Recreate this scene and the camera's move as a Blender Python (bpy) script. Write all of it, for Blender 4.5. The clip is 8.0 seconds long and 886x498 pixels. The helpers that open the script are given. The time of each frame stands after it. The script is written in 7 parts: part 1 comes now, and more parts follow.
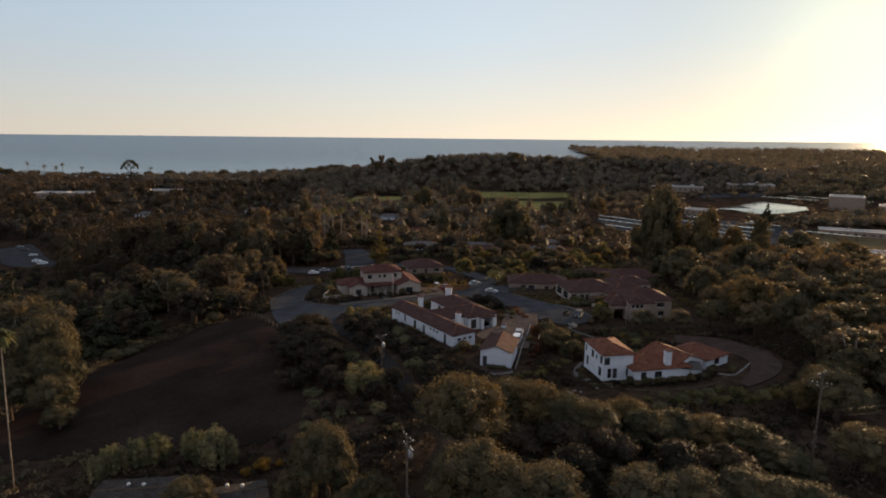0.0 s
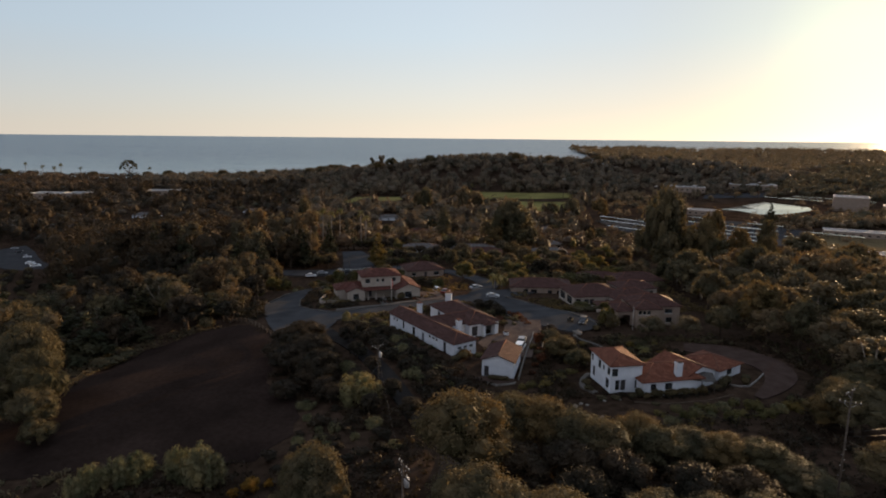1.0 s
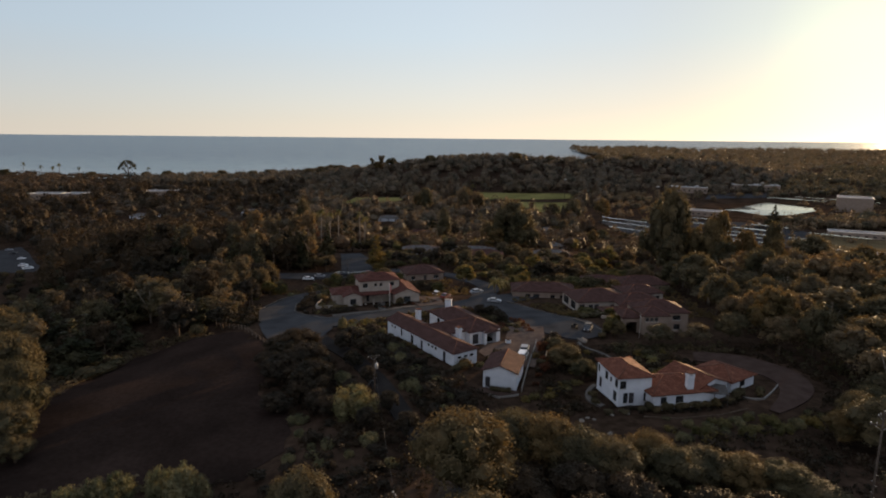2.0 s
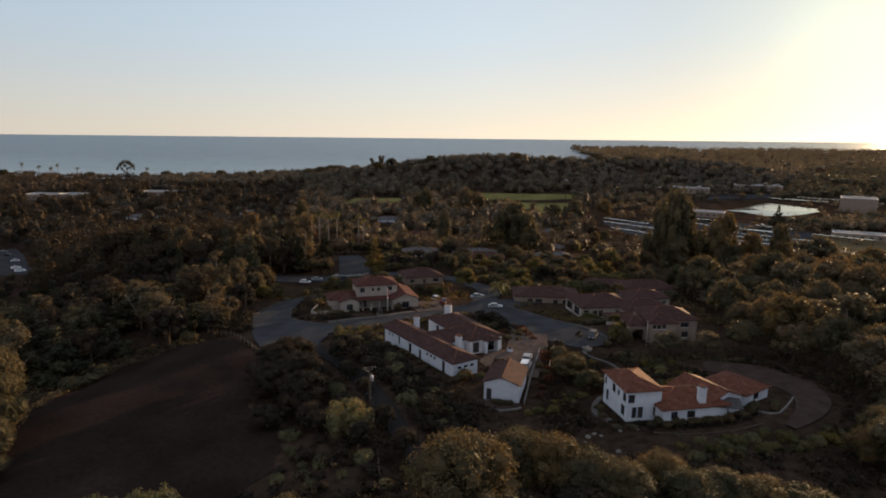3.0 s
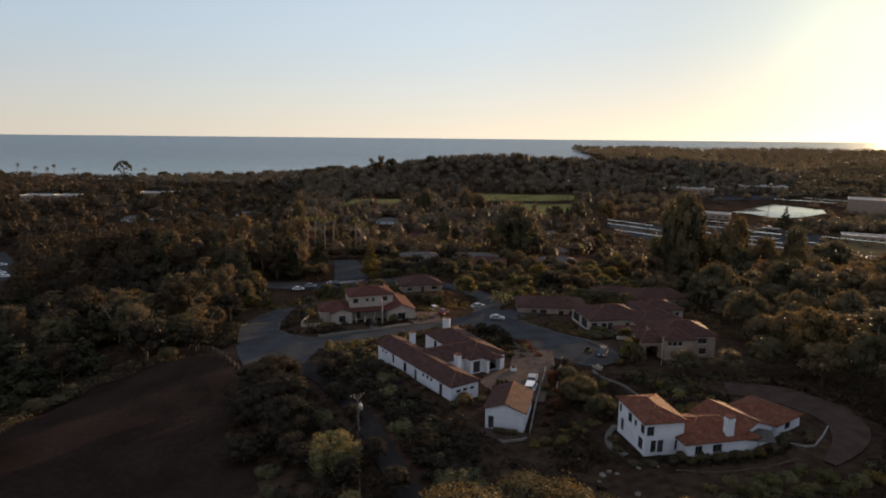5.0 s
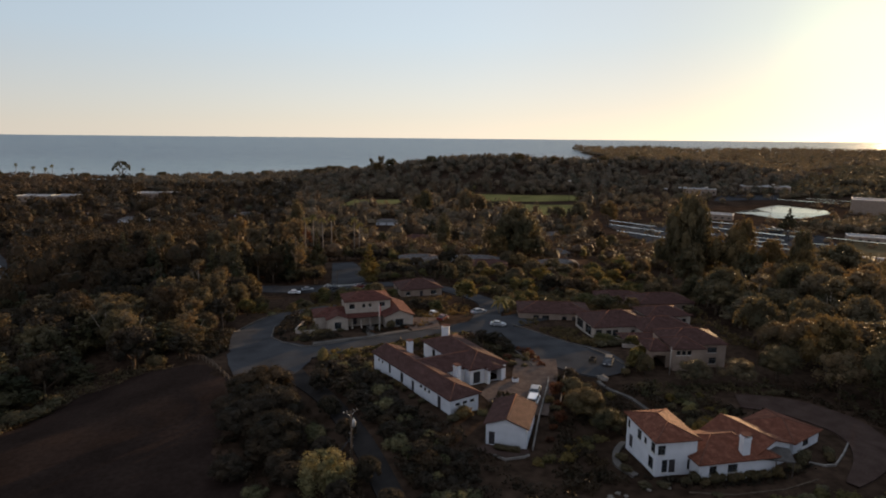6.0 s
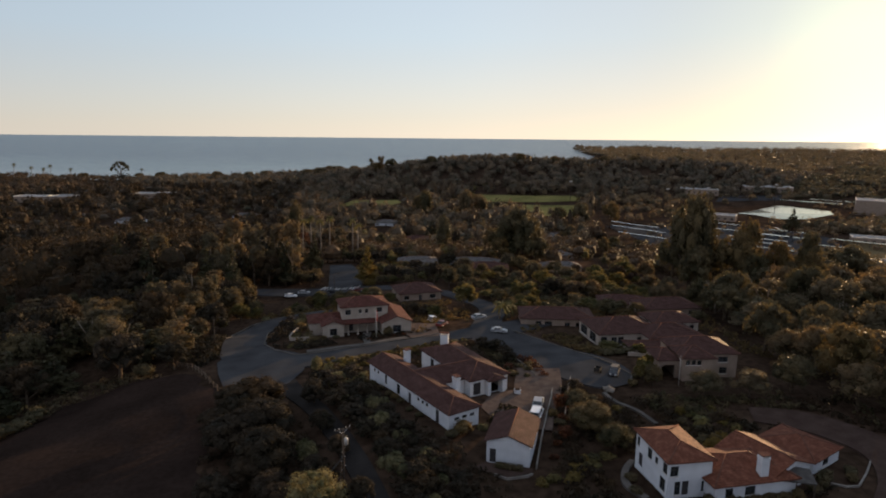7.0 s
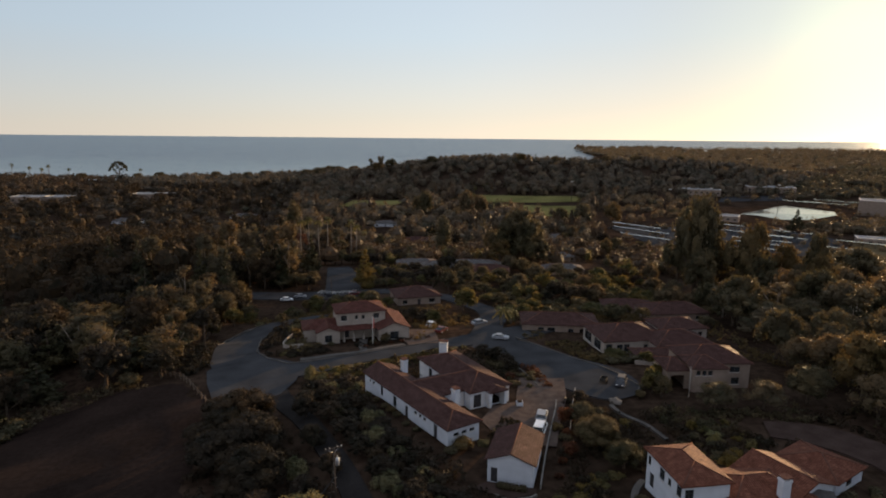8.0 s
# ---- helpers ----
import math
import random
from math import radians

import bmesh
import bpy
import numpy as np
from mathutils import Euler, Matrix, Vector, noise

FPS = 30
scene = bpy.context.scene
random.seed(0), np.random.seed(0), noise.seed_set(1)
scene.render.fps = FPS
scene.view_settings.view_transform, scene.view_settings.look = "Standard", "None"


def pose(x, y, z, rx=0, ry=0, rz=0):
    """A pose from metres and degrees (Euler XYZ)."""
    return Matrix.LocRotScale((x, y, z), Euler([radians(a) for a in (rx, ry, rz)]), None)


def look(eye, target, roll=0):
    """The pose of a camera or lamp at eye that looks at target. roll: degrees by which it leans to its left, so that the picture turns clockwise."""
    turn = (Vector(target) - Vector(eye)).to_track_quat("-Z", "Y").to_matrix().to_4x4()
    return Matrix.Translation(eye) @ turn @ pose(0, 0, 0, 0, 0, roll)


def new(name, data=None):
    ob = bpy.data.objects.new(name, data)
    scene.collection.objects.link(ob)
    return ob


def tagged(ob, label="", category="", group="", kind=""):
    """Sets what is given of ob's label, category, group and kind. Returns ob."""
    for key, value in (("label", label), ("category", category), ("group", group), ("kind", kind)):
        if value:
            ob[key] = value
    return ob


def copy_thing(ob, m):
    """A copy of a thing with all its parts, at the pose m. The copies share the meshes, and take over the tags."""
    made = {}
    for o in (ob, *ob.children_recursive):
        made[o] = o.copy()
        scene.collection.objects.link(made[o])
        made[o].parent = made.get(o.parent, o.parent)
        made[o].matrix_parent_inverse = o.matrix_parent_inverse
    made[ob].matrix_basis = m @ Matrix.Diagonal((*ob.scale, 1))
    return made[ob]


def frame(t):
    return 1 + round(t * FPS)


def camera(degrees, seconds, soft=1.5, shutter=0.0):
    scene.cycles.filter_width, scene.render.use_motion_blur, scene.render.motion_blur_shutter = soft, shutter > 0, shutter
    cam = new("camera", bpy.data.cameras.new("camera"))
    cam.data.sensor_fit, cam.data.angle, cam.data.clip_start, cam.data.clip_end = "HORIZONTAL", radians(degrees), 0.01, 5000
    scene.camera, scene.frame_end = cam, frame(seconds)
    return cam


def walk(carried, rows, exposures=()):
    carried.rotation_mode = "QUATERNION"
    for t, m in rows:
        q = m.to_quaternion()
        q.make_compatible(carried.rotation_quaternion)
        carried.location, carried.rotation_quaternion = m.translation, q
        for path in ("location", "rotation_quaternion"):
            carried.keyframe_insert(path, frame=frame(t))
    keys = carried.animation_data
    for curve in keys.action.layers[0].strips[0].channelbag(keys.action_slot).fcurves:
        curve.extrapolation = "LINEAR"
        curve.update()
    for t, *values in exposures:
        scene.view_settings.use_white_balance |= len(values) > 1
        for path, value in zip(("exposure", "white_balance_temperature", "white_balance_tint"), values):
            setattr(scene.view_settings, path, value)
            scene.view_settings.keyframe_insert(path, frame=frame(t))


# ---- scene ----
cam = camera(70.0, 8.0, soft=1.9)
EYE = 51.0
# seconds, x, y, z from the first eye, pitch, roll, yaw
PATH = [
    (0.0, 0.000, 0.000, 0.000, -10.971, 0.577, 0.000),
    (0.5, 0.060, 3.051, -0.052, -10.971, 0.573, 0.022),
    (1.0, 0.139, 6.083, -0.087, -10.972, 0.570, 0.044),
    (1.5, 0.237, 9.098, -0.110, -10.972, 0.566, 0.066),
    (2.0, 0.350, 12.097, -0.123, -10.973, 0.563, 0.088),
    (2.5, 0.477, 15.084, -0.129, -10.973, 0.559, 0.110),
    (3.0, 0.616, 18.059, -0.129, -10.973, 0.556, 0.132),
    (3.5, 0.764, 21.023, -0.128, -10.974, 0.552, 0.154),
    (4.0, 0.920, 23.980, -0.126, -10.974, 0.549, 0.175),
    (4.5, 1.082, 26.930, -0.129, -10.975, 0.545, 0.197),
    (5.0, 1.247, 29.875, -0.137, -10.975, 0.542, 0.219),
    (5.5, 1.413, 32.817, -0.153, -10.975, 0.538, 0.241),
    (6.0, 1.579, 35.759, -0.181, -10.976, 0.535, 0.263),
    (6.5, 1.743, 38.700, -0.223, -10.976, 0.531, 0.285),
    (7.0, 1.902, 41.644, -0.282, -10.977, 0.528, 0.307),
    (7.5, 2.054, 44.592, -0.359, -10.977, 0.524, 0.329),
    (8.0, 2.198, 47.546, -0.459, -10.978, 0.521, 0.351),
]
walk(cam, [(t, pose(x, y, EYE + z, 90 + p, 0, w) @ pose(0, 0, 0, 0, 0, r)) for t, x, y, z, p, r, w in PATH])

# ---------------------------------------------------------------- light
SUN_AZ, SUN_EL = 37.0, 5.8          # degrees to the right of +y, and up
sun_dir = Vector((math.sin(radians(SUN_AZ)) * math.cos(radians(SUN_EL)), math.cos(radians(SUN_AZ)) * math.cos(radians(SUN_EL)), math.sin(radians(SUN_EL))))
world = bpy.data.worlds.new("sky")
scene.world = world
world.use_nodes = True
wn, wl = world.node_tree.nodes, world.node_tree.links
wn.clear()
w_out, w_bg, w_sky = wn.new("ShaderNodeOutputWorld"), wn.new("ShaderNodeBackground"), wn.new("ShaderNodeTexSky")
w_co, w_add = wn.new("ShaderNodeTexCoord"), wn.new("ShaderNodeVectorMath")
w_add.operation = "ADD"
w_add.inputs[1].default_value = (0, 0, 0.03)
w_sky.sky_type, w_sky.sun_disc = "NISHITA", False
w_sky.sun_elevation, w_sky.sun_rotation = radians(SUN_EL), radians(SUN_AZ)
w_sky.altitude, w_sky.air_density, w_sky.dust_density, w_sky.ozone_density = 0, 1.0, 0.14, 2.0
w_bg.inputs["Strength"].default_value = 0.04
wl.new(w_co.outputs["Generated"], w_add.inputs[0])
wl.new(w_add.outputs[0], w_sky.inputs["Vector"])
# thin high haze: pales the sky's colour and lifts it evenly
w_pale, w_haze, w_sum = wn.new("ShaderNodeHueSaturation"), wn.new("ShaderNodeBackground"), wn.new("ShaderNodeAddShader")
w_pale.inputs["Saturation"].default_value = 0.6
w_sep, w_tint = wn.new("ShaderNodeSeparateXYZ"), wn.new("ShaderNodeValToRGB")
w_tint.color_ramp.elements.new(0.13)
for e, (p, c) in zip(w_tint.color_ramp.elements, ((0.0, (0.96, 0.86, 0.75)), (0.13, (0.765, 0.89, 0.975)), (0.36, (0.645, 0.80, 0.965)))):
    e.position, e.color = p, (*c, 1)
wl.new(w_co.outputs["Generated"], w_sep.inputs[0])
wl.new(w_sep.outputs["Z"], w_tint.inputs[0])
w_mul = wn.new("ShaderNodeVectorMath")
w_mul.operation = "MULTIPLY"
wl.new(w_tint.outputs[0], w_mul.inputs[0])
wl.new(w_mul.outputs[0], w_haze.inputs["Color"])
# haze brightens round the sun; the unseen sky behind is raised for fill
w_dot, w_map = wn.new("ShaderNodeVectorMath"), wn.new("ShaderNodeValToRGB")
w_dot.operation = "DOT_PRODUCT"
w_dot.inputs[1].default_value = sun_dir
w_map.color_ramp.interpolation = "B_SPLINE"
while len(w_map.color_ramp.elements) < 7:
    w_map.color_ramp.elements.new(0.5)
for e, (p, c) in zip(w_map.color_ramp.elements, ((0.0, (0.51, 0.425, 0.41)), (0.2, (0.375, 0.355, 0.37)), (0.35, (0.32, 0.33, 0.355)), (0.8, (0.45, 0.435, 0.44)), (0.93, (0.43, 0.38, 0.36)), (0.98, (0.45, 0.385, 0.325)), (1.0, (0.75, 0.64, 0.40)))):
    e.position, e.color = p, (*c, 1)
wl.new(w_co.outputs["Generated"], w_dot.inputs[0])
wl.new(w_dot.outputs["Value"], w_map.inputs[0])
wl.new(w_map.outputs[0], w_mul.inputs[1])
w_haze.inputs["Strength"].default_value = 1.0
wl.new(w_sky.outputs[0], w_pale.inputs["Color"])
wl.new(w_pale.outputs[0], w_bg.inputs["Color"])
wl.new(w_bg.outputs[0], w_sum.inputs[0])
wl.new(w_haze.outputs[0], w_sum.inputs[1])
wl.new(w_sum.outputs[0], w_out.inputs["Surface"])
sun = new("sun", bpy.data.lights.new("sun", "SUN"))
sun.data.energy, sun.data.angle, sun.data.color = 6.0, radians(0.6), (1.0, 0.66, 0.35)
sun.matrix_world = look(sun_dir * 800, (0, 0, 0))
scene.view_settings.exposure = 0.56


# ---------------------------------------------------------------- materials
def material(name, rough=0.8, metal=0.0):
    m = bpy.data.materials.new(name)
    m.use_nodes = True
    b = m.node_tree.nodes["Principled BSDF"]
    b.inputs["Roughness"].default_value, b.inputs["Metallic"].default_value = rough, metal
    return m, m.node_tree.nodes, m.node_tree.links, b


def ramp(nodes, stops):
    r = nodes.new("ShaderNodeValToRGB")
    while len(r.color_ramp.elements) < len(stops):
        r.color_ramp.elements.new(0.5)
    for e, (p, c) in zip(r.color_ramp.elements, stops):
        e.position, e.color = p, (*c, 1)
    return r


def mixed(nodes, links, kind, fac, a, b):
    n = nodes.new("ShaderNodeMix")
    n.data_type, n.blend_type = "RGBA", kind
    for socket, v in ((n.inputs[0], fac), (n.inputs[6], a), (n.inputs[7], b)):
        if isinstance(v, (int, float)):
            socket.default_value = v
        elif isinstance(v, tuple):
            socket.default_value = (*v, 1)
        else:
            links.new(v, socket)
    return n.outputs[2]


def surface(name, dark, light, scale, rough=0.85, bump=0.3, fine=None, coat=0.0, metal=0.0, dirt=0.35, by_object=False, gloss=0.15):
    """A two-scale noise surface in metres, with bump and soft stains."""
    m, nodes, links, b = material(name, rough, metal)
    co = nodes.new("ShaderNodeTexCoord")
    n1, n2 = nodes.new("ShaderNodeTexNoise"), nodes.new("ShaderNodeTexNoise")
    n1.inputs["Scale"].default_value, n1.inputs["Detail"].default_value = scale, 6
    n2.inputs["Scale"].default_value, n2.inputs["Detail"].default_value = fine or scale * 9, 4
    for n in (n1, n2):
        links.new(co.outputs["Object"], n.inputs["Vector"])
    r = ramp(nodes, [(0.3, dark), (0.7, light)])
    links.new(n1.outputs[0], r.inputs[0])
    g = ramp(nodes, [(0.3, (1 - dirt,) * 3), (0.65, (1, 1, 1))])
    links.new(n2.outputs[0], g.inputs[0])
    colour = mixed(nodes, links, "MULTIPLY", 1.0, r.outputs[0], g.outputs[0])
    if by_object:
        info = nodes.new("ShaderNodeObjectInfo")
        rr = ramp(nodes, [(0, (0.75, 0.75, 0.75)), (1, (1.1, 1.08, 1.05))])
        links.new(info.outputs["Random"], rr.inputs[0])
        colour = mixed(nodes, links, "MULTIPLY", 1.0, colour, rr.outputs[0])
    links.new(colour, b.inputs["Base Color"])
    bp = nodes.new("ShaderNodeBump")
    bp.inputs["Strength"].default_value, bp.inputs["Distance"].default_value = bump, 0.05
    links.new(n2.outputs[0], bp.inputs["Height"])
    links.new(bp.outputs[0], b.inputs["Normal"])
    b.inputs["Coat Weight"].default_value = coat
    b.inputs["Specular IOR Level"].default_value = gloss if rough < 0.8 else 0.0
    return m


def leaves(name, dark, light, tint, through_light=0.38, patchy=0.25):
    """Foliage: each leaf clump its own shade, each tree its own tint, with light shining through."""
    m, nodes, links, b = material(name, 0.6)
    geo, info = nodes.new("ShaderNodeNewGeometry"), nodes.new("ShaderNodeObjectInfo")
    r = ramp(nodes, [(0, dark), (1, light)])
    links.new(geo.outputs["Random Per Island"], r.inputs[0])
    t = ramp(nodes, [(0, (0.7, 0.75, 0.7)), (0.5, (1, 1, 1)), (1, tint)])
    links.new(info.outputs["Random"], t.inputs[0])
    c = mixed(nodes, links, "MULTIPLY", 1.0, r.outputs[0], t.outputs[0])
    # whole clumps and trees differ in tone and dryness
    co, n1 = nodes.new("ShaderNodeTexCoord"), nodes.new("ShaderNodeTexNoise")
    n1.inputs["Scale"].default_value, n1.inputs["Detail"].default_value = patchy, 3
    links.new(co.outputs["Object"], n1.inputs["Vector"])
    p = ramp(nodes, [(0.34, (0.55, 0.64, 0.62)), (0.5, (1, 1, 1)), (0.68, (1.3, 1.18, 1.0))])
    links.new(n1.outputs[0], p.inputs[0])
    c = mixed(nodes, links, "MULTIPLY", 1.0, c, p.outputs[0])
    links.new(c, b.inputs["Base Color"])
    b.inputs["Specular IOR Level"].default_value = 0.04
    tr, mx = nodes.new("ShaderNodeBsdfTranslucent"), nodes.new("ShaderNodeMixShader")
    warm = mixed(nodes, links, "MULTIPLY", 1.0, c, (1.15, 1.06, 0.78))
    links.new(warm, tr.inputs["Color"])
    mx.inputs[0].default_value = through_light
    out = nodes["Material Output"]
    links.new(b.outputs[0], mx.inputs[1])
    links.new(tr.outputs[0], mx.inputs[2])
    links.new(mx.outputs[0], out.inputs["Surface"])
    return m


def tile_roof(name, dark, light):
    """Clay barrel tiles: columns along the slope, courses across it."""
    m, nodes, links, b = material(name, 0.75)
    b.inputs["Specular IOR Level"].default_value = 0.04
    uv = nodes.new("ShaderNodeUVMap")
    uv.uv_map = "slope"
    sep = nodes.new("ShaderNodeSeparateXYZ")
    links.new(uv.outputs[0], sep.inputs[0])
    brick = nodes.new("ShaderNodeTexBrick")
    brick.offset = 0.0
    brick.inputs["Scale"].default_value = 1.0
    brick.inputs["Brick Width"].default_value, brick.inputs["Row Height"].default_value = 0.3, 0.38
    brick.inputs["Mortar Size"].default_value, brick.inputs["Mortar Smooth"].default_value = 0.035, 0.6
    brick.inputs["Color1"].default_value, brick.inputs["Color2"].default_value = (*dark, 1), (*light, 1)
    brick.inputs["Mortar"].default_value = (dark[0] * 0.45, dark[1] * 0.45, dark[2] * 0.45, 1)
    links.new(uv.outputs[0], brick.inputs["Vector"])
    n = nodes.new("ShaderNodeTexNoise")
    n.inputs["Scale"].default_value, n.inputs["Detail"].default_value = 0.6, 5
    links.new(uv.outputs[0], n.inputs["Vector"])
    st = ramp(nodes, [(0.3, (0.62, 0.6, 0.58)), (0.7, (1.05, 1.05, 1.05))])
    links.new(n.outputs[0], st.inputs[0])
    links.new(mixed(nodes, links, "MULTIPLY", 1.0, brick.outputs[0], st.outputs[0]), b.inputs["Base Color"])
    wave = nodes.new("ShaderNodeTexWave")
    wave.inputs["Scale"].default_value, wave.bands_direction = 1.05, "X"
    links.new(uv.outputs[0], wave.inputs["Vector"])
    bp = nodes.new("ShaderNodeBump")
    bp.inputs["Strength"].default_value, bp.inputs["Distance"].default_value = 0.7, 0.08
    links.new(wave.outputs["Fac"], bp.inputs["Height"])
    links.new(bp.outputs[0], b.inputs["Normal"])
    return m


M_GROUND = surface("dry_ground", (0.03, 0.02, 0.014), (0.066, 0.043, 0.03), 0.05, 0.95, 0.6, 0.6, dirt=0.55)
M_FIELD = surface("ploughed_earth", (0.018, 0.0125, 0.0105), (0.035, 0.0235, 0.019), 0.08, 0.95, 0.5, 1.2, dirt=0.3)
M_GRASS = surface("mown_grass", (0.12, 0.112, 0.04), (0.23, 0.2, 0.075), 0.03, 0.9, 0.3, 0.5)
M_ASPHALT = surface("asphalt", (0.036, 0.036, 0.038), (0.062, 0.062, 0.065), 0.15, 0.8, 0.3, 6.0, dirt=0.2)
M_KERB = surface("weathered_kerb", (0.075, 0.068, 0.062), (0.13, 0.118, 0.108), 0.4, 0.85, 0.3, 7)
# lane asphalt is darker than the street's: tree shade in the base colour
M_LANE = surface("shade_toned_asphalt", (0.022, 0.020, 0.019), (0.038, 0.034, 0.032), 0.2, 0.9, 0.3, 5, dirt=0.3)
M_DRIVE = surface("paved_driveway", (0.048, 0.032, 0.027), (0.076, 0.053, 0.044), 0.4, 0.85, 0.3, 5)
M_PAVER = surface("brick_pavers", (0.082, 0.06, 0.05), (0.125, 0.095, 0.08), 0.6, 0.85, 0.3, 6)
# white walls tinted blue so the base colour carries skylit shade
M_WHITE = surface("white_stucco_shade_blue", (0.48, 0.505, 0.55), (0.58, 0.61, 0.66), 0.5, 0.9, 0.25, 12, dirt=0.15)
M_CREAM = surface("cream_stucco", (0.27, 0.232, 0.2), (0.36, 0.315, 0.275), 0.5, 0.9, 0.25, 12, dirt=0.15)
M_BEIGE = surface("beige_stucco", (0.2, 0.155, 0.125), (0.28, 0.22, 0.18), 0.5, 0.9, 0.25, 12, dirt=0.15)
M_TILE = tile_roof("clay_tiles", (0.132, 0.05, 0.033), (0.215, 0.09, 0.058))
M_TILE_RED = tile_roof("dark_red_tiles", (0.085, 0.033, 0.027), (0.132, 0.057, 0.046))
M_TILE_BROWN = tile_roof("brown_tiles", (0.064, 0.033, 0.029), (0.1, 0.053, 0.046))
M_TILE_DARK = tile_roof("dark_shingles", (0.045, 0.038, 0.034), (0.08, 0.068, 0.06))
M_TILE_GREY = tile_roof("grey_shingles", (0.10, 0.095, 0.095), (0.17, 0.16, 0.155))
M_CAP = surface("ridge_cap_clay", (0.10, 0.05, 0.038), (0.17, 0.09, 0.066), 1.5, 0.8, 0.3)
M_TRIM = surface("pale_trim", (0.5, 0.48, 0.45), (0.62, 0.6, 0.56), 1.0, 0.7, 0.1)
M_DARKTRIM = surface("dark_window_frame", (0.03, 0.028, 0.026), (0.05, 0.045, 0.04), 2.0, 0.5, 0.1)
M_DOOR = surface("dark_door", (0.03, 0.03, 0.035), (0.06, 0.055, 0.055), 2.0, 0.5, 0.1)
M_BARK = surface("bark", (0.05, 0.035, 0.025), (0.13, 0.1, 0.075), 1.5, 0.95, 0.8, 8)
M_PALE_BARK = surface("pale_bark", (0.15, 0.125, 0.1), (0.28, 0.235, 0.19), 1.5, 0.9, 0.6, 8)
M_POLE = surface("weathered_pole", (0.055, 0.045, 0.037), (0.11, 0.09, 0.075), 2.0, 0.9, 0.4)
M_STEEL = surface("galvanised_steel", (0.35, 0.36, 0.38), (0.5, 0.51, 0.53), 2.0, 0.45, 0.1, metal=0.6)
M_WIRE = surface("wire", (0.03, 0.03, 0.03), (0.06, 0.06, 0.06), 2.0, 0.5, 0.0)
M_STONE = surface("pale_boulder", (0.13, 0.115, 0.1), (0.23, 0.205, 0.18), 0.8, 0.95, 0.7)
M_OLDWALL = surface("weathered_wall", (0.17, 0.155, 0.14), (0.28, 0.26, 0.24), 0.8, 0.9, 0.4, 6, dirt=0.45)
M_SHADE = surface("grey_awning", (0.06, 0.056, 0.054), (0.1, 0.094, 0.09), 1.5, 0.9, 0.2)
M_WOOD = surface("weathered_fence_wood", (0.10, 0.075, 0.055), (0.2, 0.155, 0.12), 2.0, 0.9, 0.4)
M_RUBBER = surface("tyre_rubber", (0.015, 0.015, 0.015), (0.03, 0.03, 0.03), 4, 0.9, 0.2)

m_glass, _n, _l, _b = material("window_glass", 0.06)
_b.inputs["Base Color"].default_value = (0.05, 0.06, 0.07, 1)
_b.inputs["Transmission Weight"].default_value = 0.5
M_GLASS = m_glass

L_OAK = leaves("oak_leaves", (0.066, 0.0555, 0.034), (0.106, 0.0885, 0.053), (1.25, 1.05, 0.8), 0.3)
# darkened copy of the oak leaves: shade is put into the leaf colour
L_SHADE = leaves("shade_toned_leaves", (0.0285, 0.0228, 0.0172), (0.0455, 0.0365, 0.0275), (1.2, 1.05, 0.85), 0.2)
L_OLIVE = leaves("grey_green_leaves", (0.115, 0.103, 0.058), (0.19, 0.171, 0.098), (1.12, 1.06, 0.92), 0.28)
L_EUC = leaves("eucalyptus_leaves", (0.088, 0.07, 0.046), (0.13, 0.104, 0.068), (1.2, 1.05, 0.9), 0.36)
# L_WOOD, L_DARKWOOD: paled and browned to carry distance haze in the colour
L_WOOD = leaves("hazed_far_leaves", (0.1, 0.081, 0.058), (0.132, 0.107, 0.077), (1.2, 1.05, 0.9), 0.3, 0.045)
L_DARKWOOD = leaves("hazed_dark_leaves", (0.088, 0.071, 0.054), (0.12, 0.097, 0.073), (1.2, 1.05, 0.9), 0.26, 0.06)
L_PINE = leaves("conifer_needles", (0.036, 0.032, 0.02), (0.07, 0.064, 0.038), (1.2, 1.1, 0.9), 0.1)
L_YELLOW = leaves("yellow_green_leaves", (0.085, 0.074, 0.034), (0.16, 0.132, 0.058), (1.2, 1.0, 0.7), 0.45)
L_RED = leaves("russet_leaves", (0.07, 0.03, 0.02), (0.125, 0.055, 0.034), (1.1, 1.0, 0.8), 0.3)
L_GOLD = leaves("golden_leaves", (0.13, 0.075, 0.018), (0.24, 0.14, 0.036), (1.1, 1.0, 0.8), 0.35)
L_PALM = leaves("palm_fronds", (0.085, 0.08, 0.038), (0.165, 0.15, 0.072), (1.1, 1.05, 0.9), 0.4)
# darker than L_WOOD; in the west this carries weaker light in the colour
L_WEST = leaves("dim_far_leaves", (0.055, 0.0425, 0.032), (0.083, 0.0645, 0.0485), (1.2, 1.05, 0.9), 0.2, 0.05)

# water: dark blue body, small waves that scatter the sky's image
M_SEA, _n, _l, _b = material("sea_water", 0.3)
_b.inputs["Specular IOR Level"].default_value = 0.5
_b.inputs["IOR"].default_value = 1.33
_c, _w1, _w2, _bp = _n.new("ShaderNodeTexCoord"), _n.new("ShaderNodeTexNoise"), _n.new("ShaderNodeMapping"), _n.new("ShaderNodeBump")
_w2.inputs["Scale"].default_value = (0.02, 0.06, 1)
_w1.inputs["Scale"].default_value, _w1.inputs["Detail"].default_value = 1.0, 9
_bp.inputs["Strength"].default_value, _bp.inputs["Distance"].default_value = 1.0, 6.0
_l.new(_c.outputs["Object"], _w2.inputs[0]), _l.new(_w2.outputs[0], _w1.inputs["Vector"])
_l.new(_w1.outputs[0], _bp.inputs["Height"]), _l.new(_bp.outputs[0], _b.inputs["Normal"])
